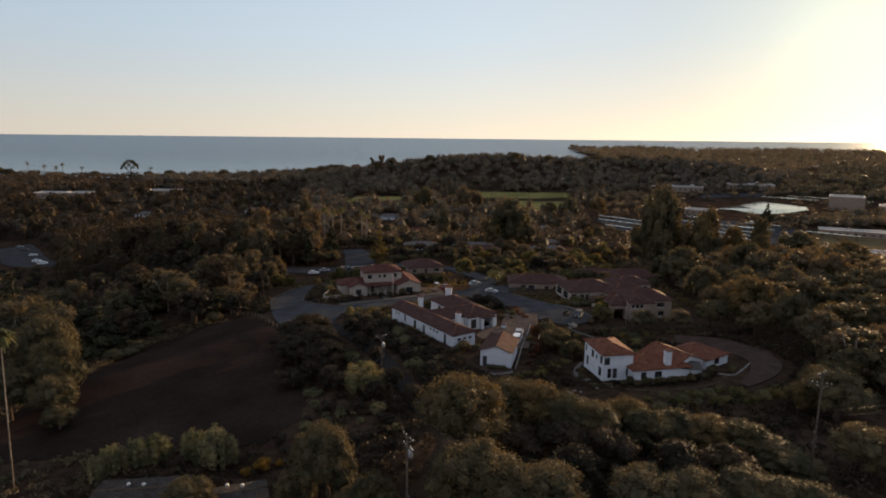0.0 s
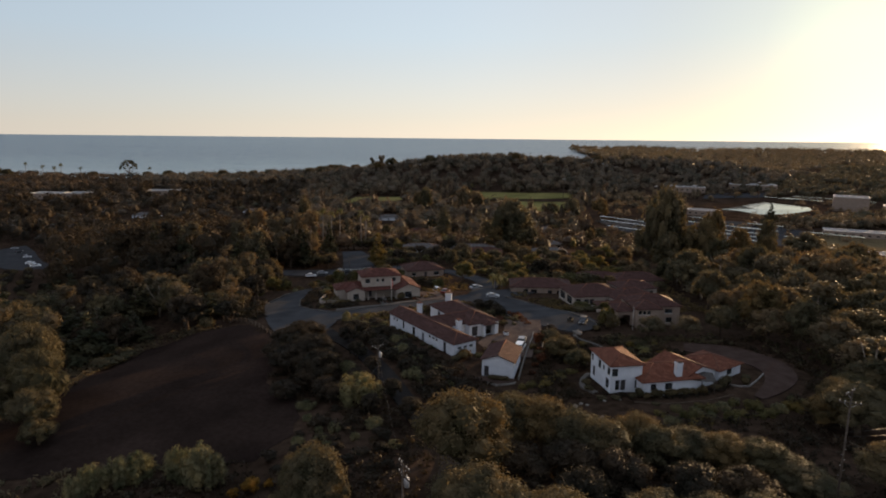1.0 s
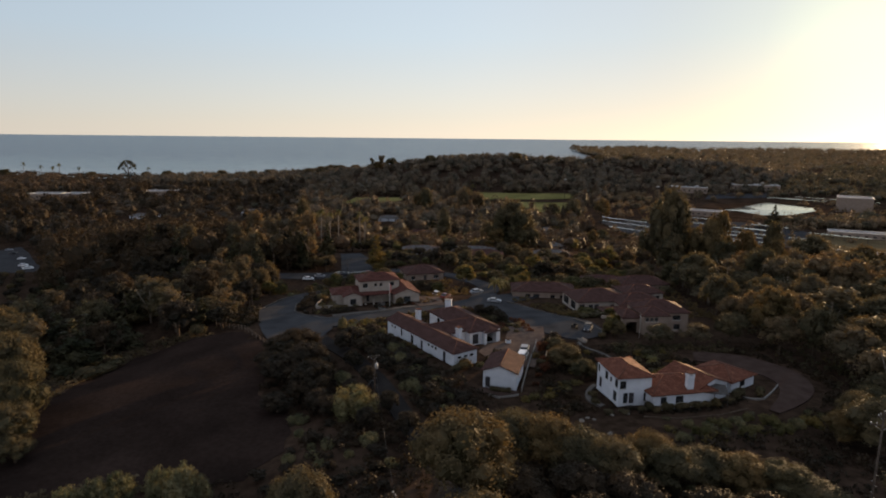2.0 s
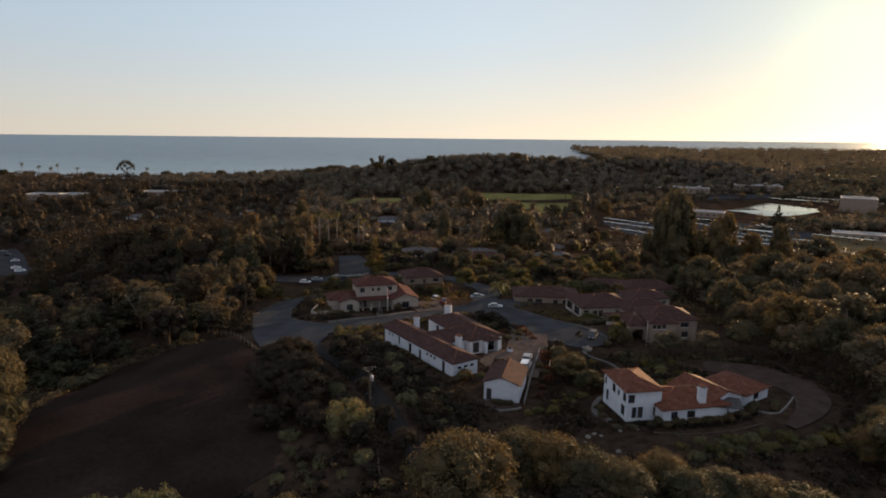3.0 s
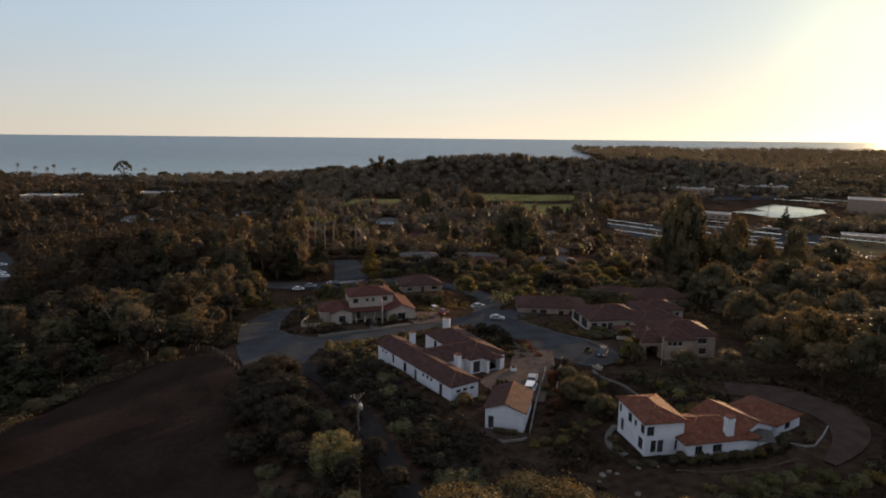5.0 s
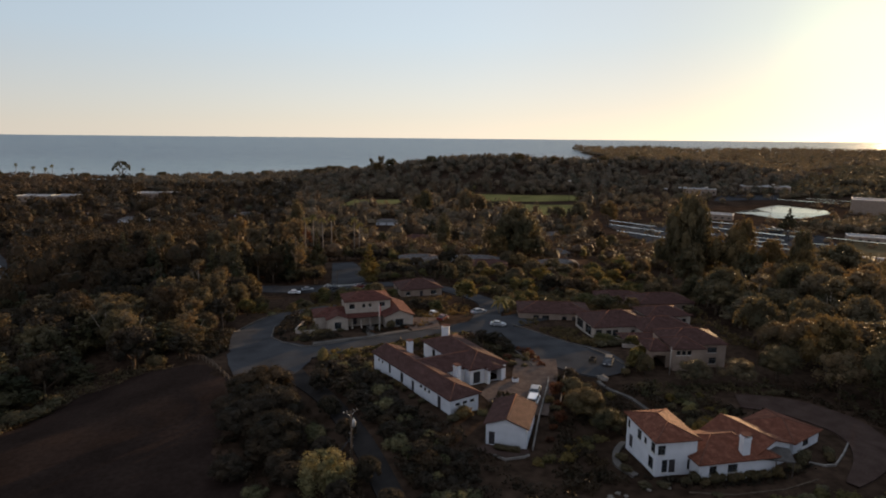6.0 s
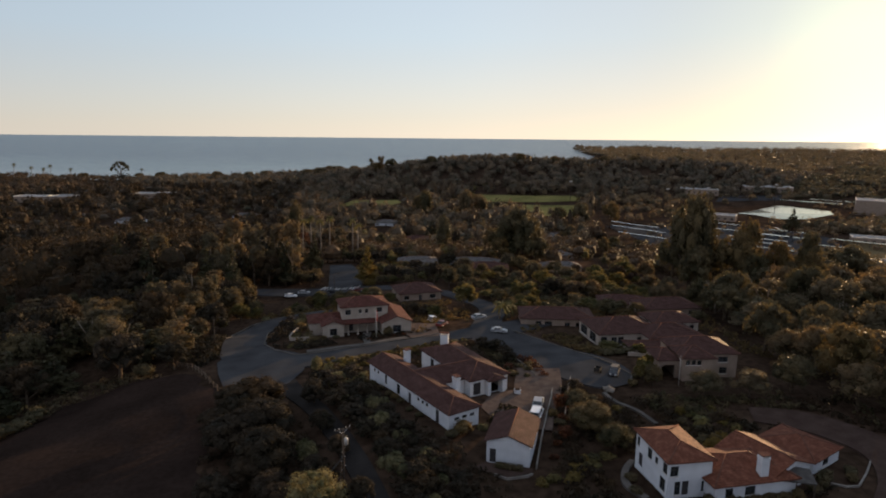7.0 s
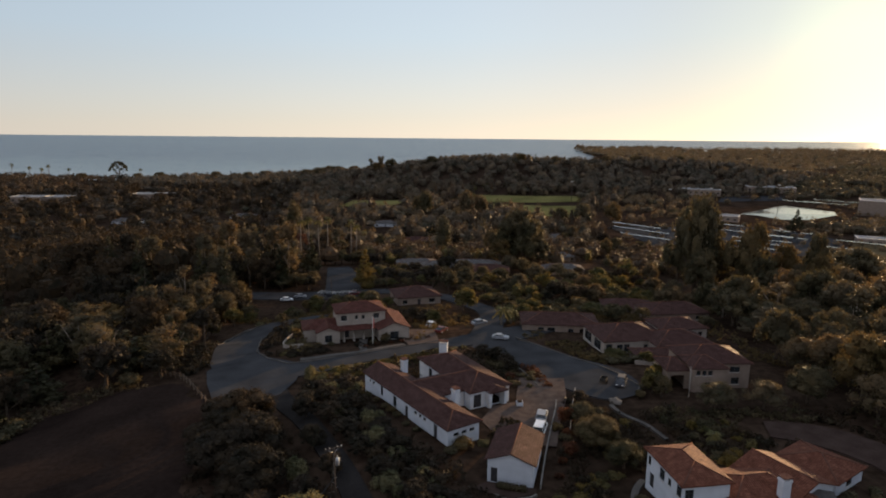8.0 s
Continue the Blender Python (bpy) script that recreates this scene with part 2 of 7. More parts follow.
# paler shallows off the beach, long wind streaks farther out
_sp, _rg, _st, _sm = _n.new("ShaderNodeSeparateXYZ"), _n.new("ShaderNodeMapRange"), _n.new("ShaderNodeTexNoise"), _n.new("ShaderNodeMapping")
_sm.inputs["Scale"].default_value = (0.0012, 0.012, 1)
_st.inputs["Scale"].default_value, _st.inputs["Detail"].default_value = 1.0, 5
_l.new(_c.outputs["Object"], _sm.inputs[0]), _l.new(_sm.outputs[0], _st.inputs["Vector"])
_l.new(_c.outputs["Object"], _sp.inputs[0]), _l.new(_sp.outputs["Y"], _rg.inputs["Value"])
_rg.inputs["From Min"].default_value, _rg.inputs["From Max"].default_value = 1150, 1900
_deep = ramp(_n, [(0.35, (0.022, 0.05, 0.072)), (0.65, (0.035, 0.072, 0.098))])
_shoal = ramp(_n, [(0.35, (0.10, 0.15, 0.17)), (0.65, (0.15, 0.2, 0.215))])
_l.new(_st.outputs[0], _deep.inputs[0]), _l.new(_st.outputs[0], _shoal.inputs[0])
_l.new(mixed(_n, _l, "MIX", _rg.outputs[0], _shoal.outputs[0], _deep.outputs[0]), _b.inputs["Base Color"])


def paint(name, colour, rough=0.35, metal=0.0):
    m, nodes, links, b = material(name, rough, metal)
    n = nodes.new("ShaderNodeTexNoise")
    n.inputs["Scale"].default_value = 3
    r = ramp(nodes, [(0.2, tuple(c * 0.85 for c in colour)), (0.8, colour)])
    links.new(n.outputs[0], r.inputs[0])
    links.new(r.outputs[0], b.inputs["Base Color"])
    b.inputs["Coat Weight"].default_value = 0.1
    b.inputs["Specular IOR Level"].default_value = 0.25
    return m


# ---------------------------------------------------------------- terrain
SPOTS = [(5, 148, -0.3), (-9, 151, 0.6), (-2, 141, 0.7), (12, 131, -1.6), (13, 127, -1.8), (35, 122, 1), (55, 128, 1), (35, 165, 0), (50, 160, 0.3), (14, 200, -2.6), (-20, 205, -4), (-12, 190, -2.3), (-28, 184, -2), (-42, 168, -2.2), (-55, 198, -5.5), (-62, 215, -9), (-35, 130, -3), (-60, 110, -4), (-30, 92, -4), (-10, 110, -1.5), (5, 85, 2), (30, 95, 1.5), (60, 95, 1), (50, 75, 3), (-45, 80, -4), (-90, 170, -10), (-110, 120, -9), (90, 150, 0), (90, 110, 0), (100, 200, -5), (45, 205, -3), (0, 235, -8), (-60, 260, -16), (40, 260, -11), (100, 280, -15), (-120, 240, -18), (0, 40, 3)]
HILLS = [(-100, 1010, 11, 170, 110), (60, 1000, 27, 140, 100), (340, 1060, 32, 230, 110), (1150, 2050, 4, 600, 260), (1500, 2350, 5, 500, 160), (900, 1250, 8, 260, 160)]


def smooth(a, b, v):
    t = min(1.0, max(0.0, (v - a) / (b - a)))
    return t * t * (3 - 2 * t)


def near_height(x, y):
    n = d = 0.0
    for sx, sy, sz in SPOTS:
        w = 1 / ((x - sx) ** 2 + (y - sy) ** 2 + 80) ** 1.6
        n, d = n + w * sz, d + w
    return n / d


def coast(x):
    c = 1230 + 25 * math.sin(x * 0.006) + 15 * math.sin(x * 0.017 + 1)
    return c - 135 * (1 - smooth(-320, -120, x)) + smooth(150, 330, x) * 250 + smooth(390, 520, x) * 1120


def height(x, y):
    a = smooth(110, 420, math.hypot(x * 0.8, y - 130))
    z = -37.5 if a >= 1 else near_height(x, y) * (1 - a) - 37.5 * a
    for hx, hy, hz, sx, sy in HILLS:
        z += hz * math.exp(-((x - hx) / sx) ** 2 - ((y - hy) / sy) ** 2)
    out = y - coast(x)
    if y > 2200:                                     # the headland
        z += (54 - 8 * smooth(880, 1050, x)) * smooth(400, 500, x) * math.exp(-((y - 2720) / 210) ** 2) * smooth(0, 60, out)
    rough = 0.22 * noise.noise(Vector((x * 0.11, y * 0.11, 0))) + (1.6 * noise.noise(Vector((x * 0.013, y * 0.013, 3.0))) if y > 300 else 0.0)
    return z + rough - 14 * smooth(-40, 30, out) - 60 * smooth(0, 120, out)


SEA_Z = -40.5


# ---------------------------------------------------------------- mesh helpers
def mesh_of(name, verts, faces, mats, uvs=None, index=None, smooth_shade=False):
    me = bpy.data.meshes.new(name)
    me.from_pydata([tuple(v) for v in verts], [], faces)
    for m in (mats if isinstance(mats, (list, tuple)) else [mats]):
        me.materials.append(m)
    if uvs is not None:
        layer = me.uv_layers.new(name="slope")
        layer.data.foreach_set("uv", np.array(uvs, dtype=np.float32).ravel())
    if index is not None:
        me.polygons.foreach_set("material_index", index)
    if smooth_shade:
        me.polygons.foreach_set("use_smooth", [True] * len(me.polygons))
    me.update()
    return me


def quads(name, corners, mat, index=None, mats=None):
    """A mesh of loose quads from an (n, 4, 3) array."""
    n = len(corners)
    me = bpy.data.meshes.new(name)
    me.vertices.add(n * 4)
    me.vertices.foreach_set("co", np.asarray(corners, dtype=np.float32).ravel())
    me.loops.add(n * 4)
    me.loops.foreach_set("vertex_index", np.arange(n * 4, dtype=np.int32))
    me.polygons.add(n)
    me.polygons.foreach_set("loop_start", np.arange(0, n * 4, 4, dtype=np.int32))
    me.materials.append(mat)
    me.update(calc_edges=True)
    return me


def child(name, me, parent, label="", m=None):
    ob = new(name, me)
    ob.parent = parent
    if m is not None:
        ob.matrix_basis = m
    return tagged(ob, label=label) if label else ob


def box_geo(x0, y0, z0, x1, y1, z1, base=0):
    v = [(x0, y0, z0), (x1, y0, z0), (x1, y1, z0), (x0, y1, z0), (x0, y0, z1), (x1, y0, z1), (x1, y1, z1), (x0, y1, z1)]
    f = [(0, 3, 2, 1), (4, 5, 6, 7), (0, 1, 5, 4), (1, 2, 6, 5), (2, 3, 7, 6), (3, 0, 4, 7)]
    return v, [tuple(i + base for i in q) for q in f]


def boxes(name, list_of, mat, bevel=0.0):
    v, f = [], []
    for b in list_of:
        bv, bf = box_geo(*b, base=len(v))
        v += bv
        f += bf
    me = mesh_of(name, v, f, mat)
    if bevel:
        bm = bmesh.new()
        bm.from_mesh(me)
        bmesh.ops.bevel(bm, geom=bm.edges[:], offset=bevel, segments=2, affect="EDGES", profile=0.6)
        bm.to_mesh(me)
        bm.free()
    return me


def tube_geo(points, radii, sides=8, base=0, cap=True):
    v, f = [], []
    for i, (p, r) in enumerate(zip(points, radii)):
        p = Vector(p)
        a = Vector(points[min(i + 1, len(points) - 1)]) - Vector(points[max(i - 1, 0)])
        q = a.to_track_quat("Z", "Y")
        for s in range(sides):
            t = 2 * math.pi * s / sides
            v.append(tuple(p + q @ Vector((r * math.cos(t), r * math.sin(t), 0))))
    for i in range(len(points) - 1):
        for s in range(sides):
            t = (s + 1) % sides
            f.append((base + i * sides + s, base + i * sides + t, base + (i + 1) * sides + t, base + (i + 1) * sides + s))
    if cap:
        f.append(tuple(base + s for s in reversed(range(sides))))
        f.append(tuple(base + (len(points) - 1) * sides + s for s in range(sides)))
    return v, f


def tubes(name, list_of, mat, sides=8):
    v, f = [], []
    for points, radii in list_of:
        tv, tf = tube_geo(points, radii, sides, len(v))
        v += tv
        f += tf
    return mesh_of(name, v, f, mat, smooth_shade=True)


# ---------------------------------------------------------------- ground and sea
def axis_steps(lo, hi, fine_lo, fine_hi, fine, grow):
    out, v, s = [], fine_lo, fine
    while v < fine_hi:
        out.append(v)
        v += fine
    s = fine
    while v < hi:
        out.append(v)
        s = min(s * grow, 120)
        v += s
    out.append(hi)
    v, s, low = fine_lo, fine, []
    while v > lo:
        s = min(s * grow, 120)
        v -= s
        low.append(max(v, lo))
    return low[::-1] + out


gx, gy = axis_steps(-4200, 4200, -90, 100, 2.0, 1.09), axis_steps(-600, 4700, 50, 300, 2.0, 1.06)
gv = [(x, y, height(x, y)) for y in gy for x in gx]
gf = [(j * len(gx) + i, j * len(gx) + i + 1, (j + 1) * len(gx) + i + 1, (j + 1) * len(gx) + i) for j in range(len(gy) - 1) for i in range(len(gx) - 1)]
tagged(new("ground", mesh_of("ground", gv, gf, M_GROUND, smooth_shade=True)), "dry brown hillside ground with leaf litter", "ground", kind="structure")
sea_v, sea_f = box_geo(-6000, 900, SEA_Z - 3, 6000, 4920, SEA_Z)
tagged(new("water", mesh_of("water", sea_v, sea_f, M_SEA)), "calm blue-grey sea reaching the horizon", "sea", kind="structure")


def ribbon(name, line, widths, mat, label, category, lift=0.3, kind="structure", step=2.0):
    """A strip laid over the ground along a line, as wide as told, with turned-down edges."""
    pts = [Vector((x, y, 0)) for x, y in line]
    out, wid = [], []
    for k in range(len(pts) - 1):
        p0, p1, p2, p3 = pts[max(k - 1, 0)], pts[k], pts[k + 1], pts[min(k + 2, len(pts) - 1)]
        n = max(2, int((p2 - p1).length / step))
        for i in range(n):
            t = i / n
            out.append(0.5 * ((2 * p1) + (p2 - p0) * t + (2 * p0 - 5 * p1 + 4 * p2 - p3) * t * t + (3 * p1 - p0 - 3 * p2 + p3) * t ** 3))
            wid.append(widths[k] * (1 - t) + widths[k + 1] * t)
    out.append(pts[-1])
    wid.append(widths[-1])
    v, f = [], []
    rows = 7
    for i, (p, w) in enumerate(zip(out, wid)):
        d = (out[min(i + 1, len(out) - 1)] - out[max(i - 1, 0)]).normalized()
        side = Vector((-d.y, d.x, 0))
        for r in range(rows):
            q = p + side * w * (r / (rows - 1) - 0.5)
            z = height(q.x, q.y) + lift
            if r in (0, rows - 1):
                z -= 0.5
                q = q + side * (0.02 if r else -0.02)
            elif r in (1, rows - 2):
                q = p + side * w * (-0.5 if r == 1 else 0.5)
                z = height(q.x, q.y) + lift
            v.append((q.x, q.y, z))
    for i in range(len(out) - 1):
        for r in range(rows - 1):
            a = i * rows + r
            f.append((a, a + rows, a + rows + 1, a + 1))
    return tagged(new(name, mesh_of(name, v, f, mat)), label, category, kind=kind)


def patch(name, outline, mat, label, category, lift=0.3, step=3.0, kind="structure"):
    """A flat piece of ground cover inside an outline, draped over the terrain."""
    bm = bmesh.new()
    bm.faces.new([bm.verts.new((x, y, 0)) for x, y in outline])
    x0, x1 = min(p[0] for p in outline), max(p[0] for p in outline)
    y0, y1 = min(p[1] for p in outline), max(p[1] for p in outline)
    for k in range(1, int((x1 - x0) / step)):
        bmesh.ops.bisect_plane(bm, geom=bm.verts[:] + bm.edges[:] + bm.faces[:], plane_co=(x0 + k * step, 0, 0), plane_no=(1, 0, 0))
    for k in range(1, int((y1 - y0) / step)):
        bmesh.ops.bisect_plane(bm, geom=bm.verts[:] + bm.edges[:] + bm.faces[:], plane_co=(0, y0 + k * step, 0), plane_no=(0, 1, 0))
    for vert in bm.verts:
        vert.co.z = height(vert.co.x, vert.co.y) + lift
    for f in bm.faces:
        if f.normal.z < 0:
            f.normal_flip()
    me = bpy.data.meshes.new(name)
    bm.to_mesh(me)
    bm.free()
    me.materials.append(mat)
    return tagged(new(name, me), label, category, kind=kind)


ROADS = [
    # line, widths
    ([(-36, 236), (-47, 226), (-52.5, 213), (-50, 197), (-43.5, 182.5), (-31, 177.8), (-20.2, 184.1), (-12.4, 188.4), (-4.1, 193.3), (5.2, 199.2), (13, 202.5), (22, 208), (40, 224)], [8, 9, 10, 11, 12, 8, 5.4, 5.2, 5.4, 7, 8.5, 10, 9]),
    ([(10, 199), (19, 194), (26, 181), (32, 171), (34.6, 165.6), (36.2, 162.2), (36.9, 160.8)], [9, 12, 15, 17, 14.5, 9.5, 4]),
    ([(-36, 174), (-30, 163), (-19.5, 146), (-11, 130), (-4, 113), (2, 98), (0, 80)], [7, 4.4, 3.6, 3.8, 4, 4, 4]),
    ([(-110, 286), (-70, 288), (-40, 284), (-10, 270), (15, 245), (14, 215), (12, 203)], [9, 9, 9, 8, 8, 8, 8]),
    ([(-38, 284), (-42, 310), (-50, 345)], [14, 14, 10]),
    ([(57, 148), (65, 145.4), (70.4, 139.5), (71, 132), (66.6, 124.5), (60, 118.4)], [6, 9, 9.5, 7, 4.5, 1.6]),
    ([(33.0, 157.6), (33.4, 155.3), (34.4, 153.0), (37.0, 149.3), (38.8, 144.2)], [0.8, 0.7, 0.7, 0.7, 0.7]),
    ([(31.0, 131.5), (29.0, 128.5), (28.2, 124.5), (29.8, 120.6)], [1.0, 1.0, 1.0, 1.0]),
]
ribbon("road", *ROADS[0], M_ASPHALT, "grey asphalt residential street with a sweeping bend", "road")
patch("road", [(-50.5, 192), (-44, 190), (-37, 185.5), (-29.5, 181), (-29, 172), (-30.5, 165), (-34.5, 161.5), (-39.5, 160), (-43, 162), (-47, 170), (-50.5, 179)], M_ASPHALT, "wide asphalt junction below the bend", "road", lift=0.315, step=2)
ribbon("road", *ROADS[1], M_ASPHALT, "grey asphalt cul-de-sac between tiled houses", "road", lift=0.31)
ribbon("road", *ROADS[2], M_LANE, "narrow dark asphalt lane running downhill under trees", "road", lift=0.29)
ribbon("road", *ROADS[3], M_ASPHALT, "asphalt street behind the flagpole house", "road", lift=0.28)
ribbon("road", *ROADS[4], M_ASPHALT, "wide asphalt lot with painted bay lines", "road", lift=0.29)
ribbon("driveway", *ROADS[5], M_DRIVE, "reddish paved driveway beside the two-storey house", "driveway")
ribbon("driveway", [(22, 171), (20.6, 161.5), (18.6, 152), (17.4, 143)], [9, 9.5, 8, 6], M_PAVER, "pinkish paved driveway beside the garage", "driveway", lift=0.33)
patch("driveway", [(11.0, 156.6), (15.0, 158.8), (18.4, 158.0), (16.4, 148), (14.6, 143.2), (11.4, 144.4), (8.4, 150.6)], M_PAVER, "pinkish paved forecourt between bungalow and garage", "driveway", lift=0.31, step=2)
ribbon("driveway", [(-3, 197), (-4.5, 203), (-5, 212)], [8, 9, 8], M_PAVER, "reddish paved driveway of the flagpole house", "driveway", lift=0.33)
ribbon("path", [(-17.5, 192), (-18.5, 197), (-19, 203)], [1.6, 1.8, 2.4], M_KERB, "pale concrete front path", "path", lift=0.33)
ribbon("sidewalk", [(-31, 184.2), (-27, 185.6), (-16, 191.6), (-8, 196.4)], [1.5, 1.5, 1.5, 1.5], M_KERB, "pale concrete sidewalk before the villa", "sidewalk", lift=0.36)
FIELD_CORNERS = [(-52, 171), (-46, 162), (-41, 154), (-40, 146), (-38, 134), (-29, 123), (-25, 110), (-31, 101), (-50, 100), (-70, 95), (-90, 99), (-84, 118), (-80, 150), (-80, 168), (-66, 173)]
FIELD = []
for (x0, y0), (x1, y1) in zip(FIELD_CORNERS, FIELD_CORNERS[1:] + FIELD_CORNERS[:1]):
    n = max(2, int(math.hypot(x1 - x0, y1 - y0) / 2))
    for k in range(n):
        x, y = x0 + (x1 - x0) * k / n, y0 + (y1 - y0) * k / n
        w = 2.2 * noise.noise(Vector((x * 0.3, y * 0.3, 7)))
        FIELD.append((x + w, y + w * 0.6))
patch("field", FIELD, M_FIELD, "bare reddish-brown earth field", "field", lift=0.1, step=2)
LAWNS = [[(-120, 745), (-60, 745), (-40, 800), (-110, 800)], [(30, 780), (160, 800), (170, 850), (40, 840)], [(45, 695), (140, 665), (152, 765), (40, 772)]]
for lawn in LAWNS:
    patch("lawn", lawn, M_GRASS, "bright green mown sports field", "lawn", lift=0.5, step=20)


def kerb(line, label):
    """A raised kerb along a street's edge."""
    for_pts = [Vector((x, y, 0)) for x, y in line]
    v, f = [], []
    out = []
    for k in range(len(for_pts) - 1):
        n = max(2, int((for_pts[k + 1] - for_pts[k]).length / 1.5))
        out += [for_pts[k].lerp(for_pts[k + 1], i / n) for i in range(n)]
    out.append(for_pts[-1])
    for i, p in enumerate(out):
        d = (out[min(i + 1, len(out) - 1)] - out[max(i - 1, 0)]).normalized()
        s = Vector((-d.y, d.x, 0)) * 0.16
        z = height(p.x, p.y) + 0.3
        for q, dz in ((p - s, -0.3), (p - s, 0.15), (p + s, 0.15), (p + s, -0.3)):
            v.append((q.x, q.y, z + dz))
    for i in range(len(out) - 1):
        for r in range(3):
            a = i * 4 + r
            f.append((a, a + 4, a + 5, a + 1))
    return tagged(new("kerb", mesh_of("kerb", v, f, M_KERB)), label, "kerb", kind="structure")


kerb([(-42, 233.5), (-50, 229.5), (-56, 222.5), (-58.4, 213), (-57.6, 205)], "pale concrete kerb round the outer bend")
kerb([(-41.5, 225), (-46, 218), (-47.2, 209), (-44.4, 195.5), (-39, 186), (-33, 181.5), (-27, 183.5), (-16, 189.5), (-5, 196.5), (2, 201)], "pale concrete kerb before the flagpole house")
kerb([(20, 202.5), (26, 195.5), (30.5, 188), (34.8, 179), (38.8, 172), (40.8, 166), (38.8, 161.6)], "pale concrete kerb round the cul-de-sac")


# ---------------------------------------------------------------- houses
def wall_mesh(length, h, thick, holes, mat):
    """A wall along +x from 0, inner side towards +y, with rectangular openings (u, v, w, h) through it."""
    us = sorted({0.0, length, *[a for o in holes for a in (o[0], o[0] + o[2])]})
    vs = sorted({0.0, h, *[a for o in holes for a in (o[1], o[1] + o[3])]})

    def open_at(u, v):
        return any(o[0] - 1e-4 < u < o[0] + o[2] + 1e-4 and o[1] - 1e-4 < v < o[1] + o[3] + 1e-4 for o in holes)

    v, f = [], []

    def quad(*p):
        v.extend(p)
        f.append(tuple(range(len(v) - 4, len(v))))

    for a, b in zip(us, us[1:]):
        for c, d in zip(vs, vs[1:]):
            if not open_at((a + b) / 2, (c + d) / 2):
                quad((a, 0, c), (b, 0, c), (b, 0, d), (a, 0, d))
                quad((b, thick, c), (a, thick, c), (a, thick, d), (b, thick, d))
    for a, c, w, hh in [o[:4] for o in holes]:
        b, d = a + w, c + hh
        quad((a, 0, c), (a, thick, c), (b, thick, c), (b, 0, c))
        quad((a, 0, d), (b, 0, d), (b, thick, d), (a, thick, d))
        quad((a, 0, c), (a, 0, d), (a, thick, d), (a, thick, c))
        quad((b, 0, c), (b, thick, c), (b, thick, d), (b, 0, d))
    quad((0, 0, h), (length, 0, h), (length, thick, h), (0, thick, h))
    quad((0, 0, 0), (0, thick, 0), (length, thick, 0), (length, 0, 0))
    quad((0, 0, 0), (0, 0, h), (0, thick, h), (0, thick, 0))
    quad((length, 0, 0), (length, thick, 0), (length, thick, h), (length, 0, h))
    return mesh_of("wall", v, f, mat)


def add_window(house, m, u, v, w, h, frame_mat, kind="window"):
    """A window set back in its opening: frame with a mullion, and panes under it. Or a panelled door."""
    t = 0.07
    if kind == "gap":
        return
    if kind == "door":
        parts = [(u, 0.1, v, u + w, 0.16, v + h)]
        rows = 3
        for k in range(rows):
            z0 = v + 0.12 + k * (h - 0.12) / rows
            parts.append((u + 0.12, 0.085, z0, u + w - 0.12, 0.1, z0 + (h - 0.12) / rows - 0.12))
        door = child("door", boxes("door", parts, M_DOOR), house, "dark panelled door", m)
        child("door_handle", boxes("door_handle", [(u + w - 0.14, 0.03, v + 1.0, u + w - 0.08, 0.085, v + 1.12)], M_STEEL), door)
        return
    us, vs = [t, w - t], [t, h - t]
    if w > 1.0:
        us = [t, w / 2 - t / 2, w / 2 + t / 2, w - t]
    if h > 1.3:
        vs = [t, h * 0.6, h * 0.6 + t, h - t]
    panes = [(us[i], vs[j], us[i + 1] - us[i], vs[j + 1] - vs[j]) for i in range(0, len(us), 2) for j in range(0, len(vs), 2)]
    fm = wall_mesh(w, h, 0.09, panes, frame_mat)
    bm = bmesh.new()
    bm.from_mesh(fm)
    bmesh.ops.remove_doubles(bm, verts=bm.verts[:], dist=0.001)
    bm.to_mesh(fm)
    bm.free()
    win = child("window", fm, house, "", m @ pose(u, 0.06, v))
    m = pose(-u, -0.06, -v)
    child("pane", boxes("pane", [(u + t, 0.1, v + t, u + w - t, 0.112, v + h - t)], M_GLASS), win, "", m)
    if kind == "window":
        child("sill", boxes("sill", [(u - 0.08, -0.08, v - 0.1, u + w + 0.08, 0.06, v - 0.005)], M_TRIM), win, "", m)


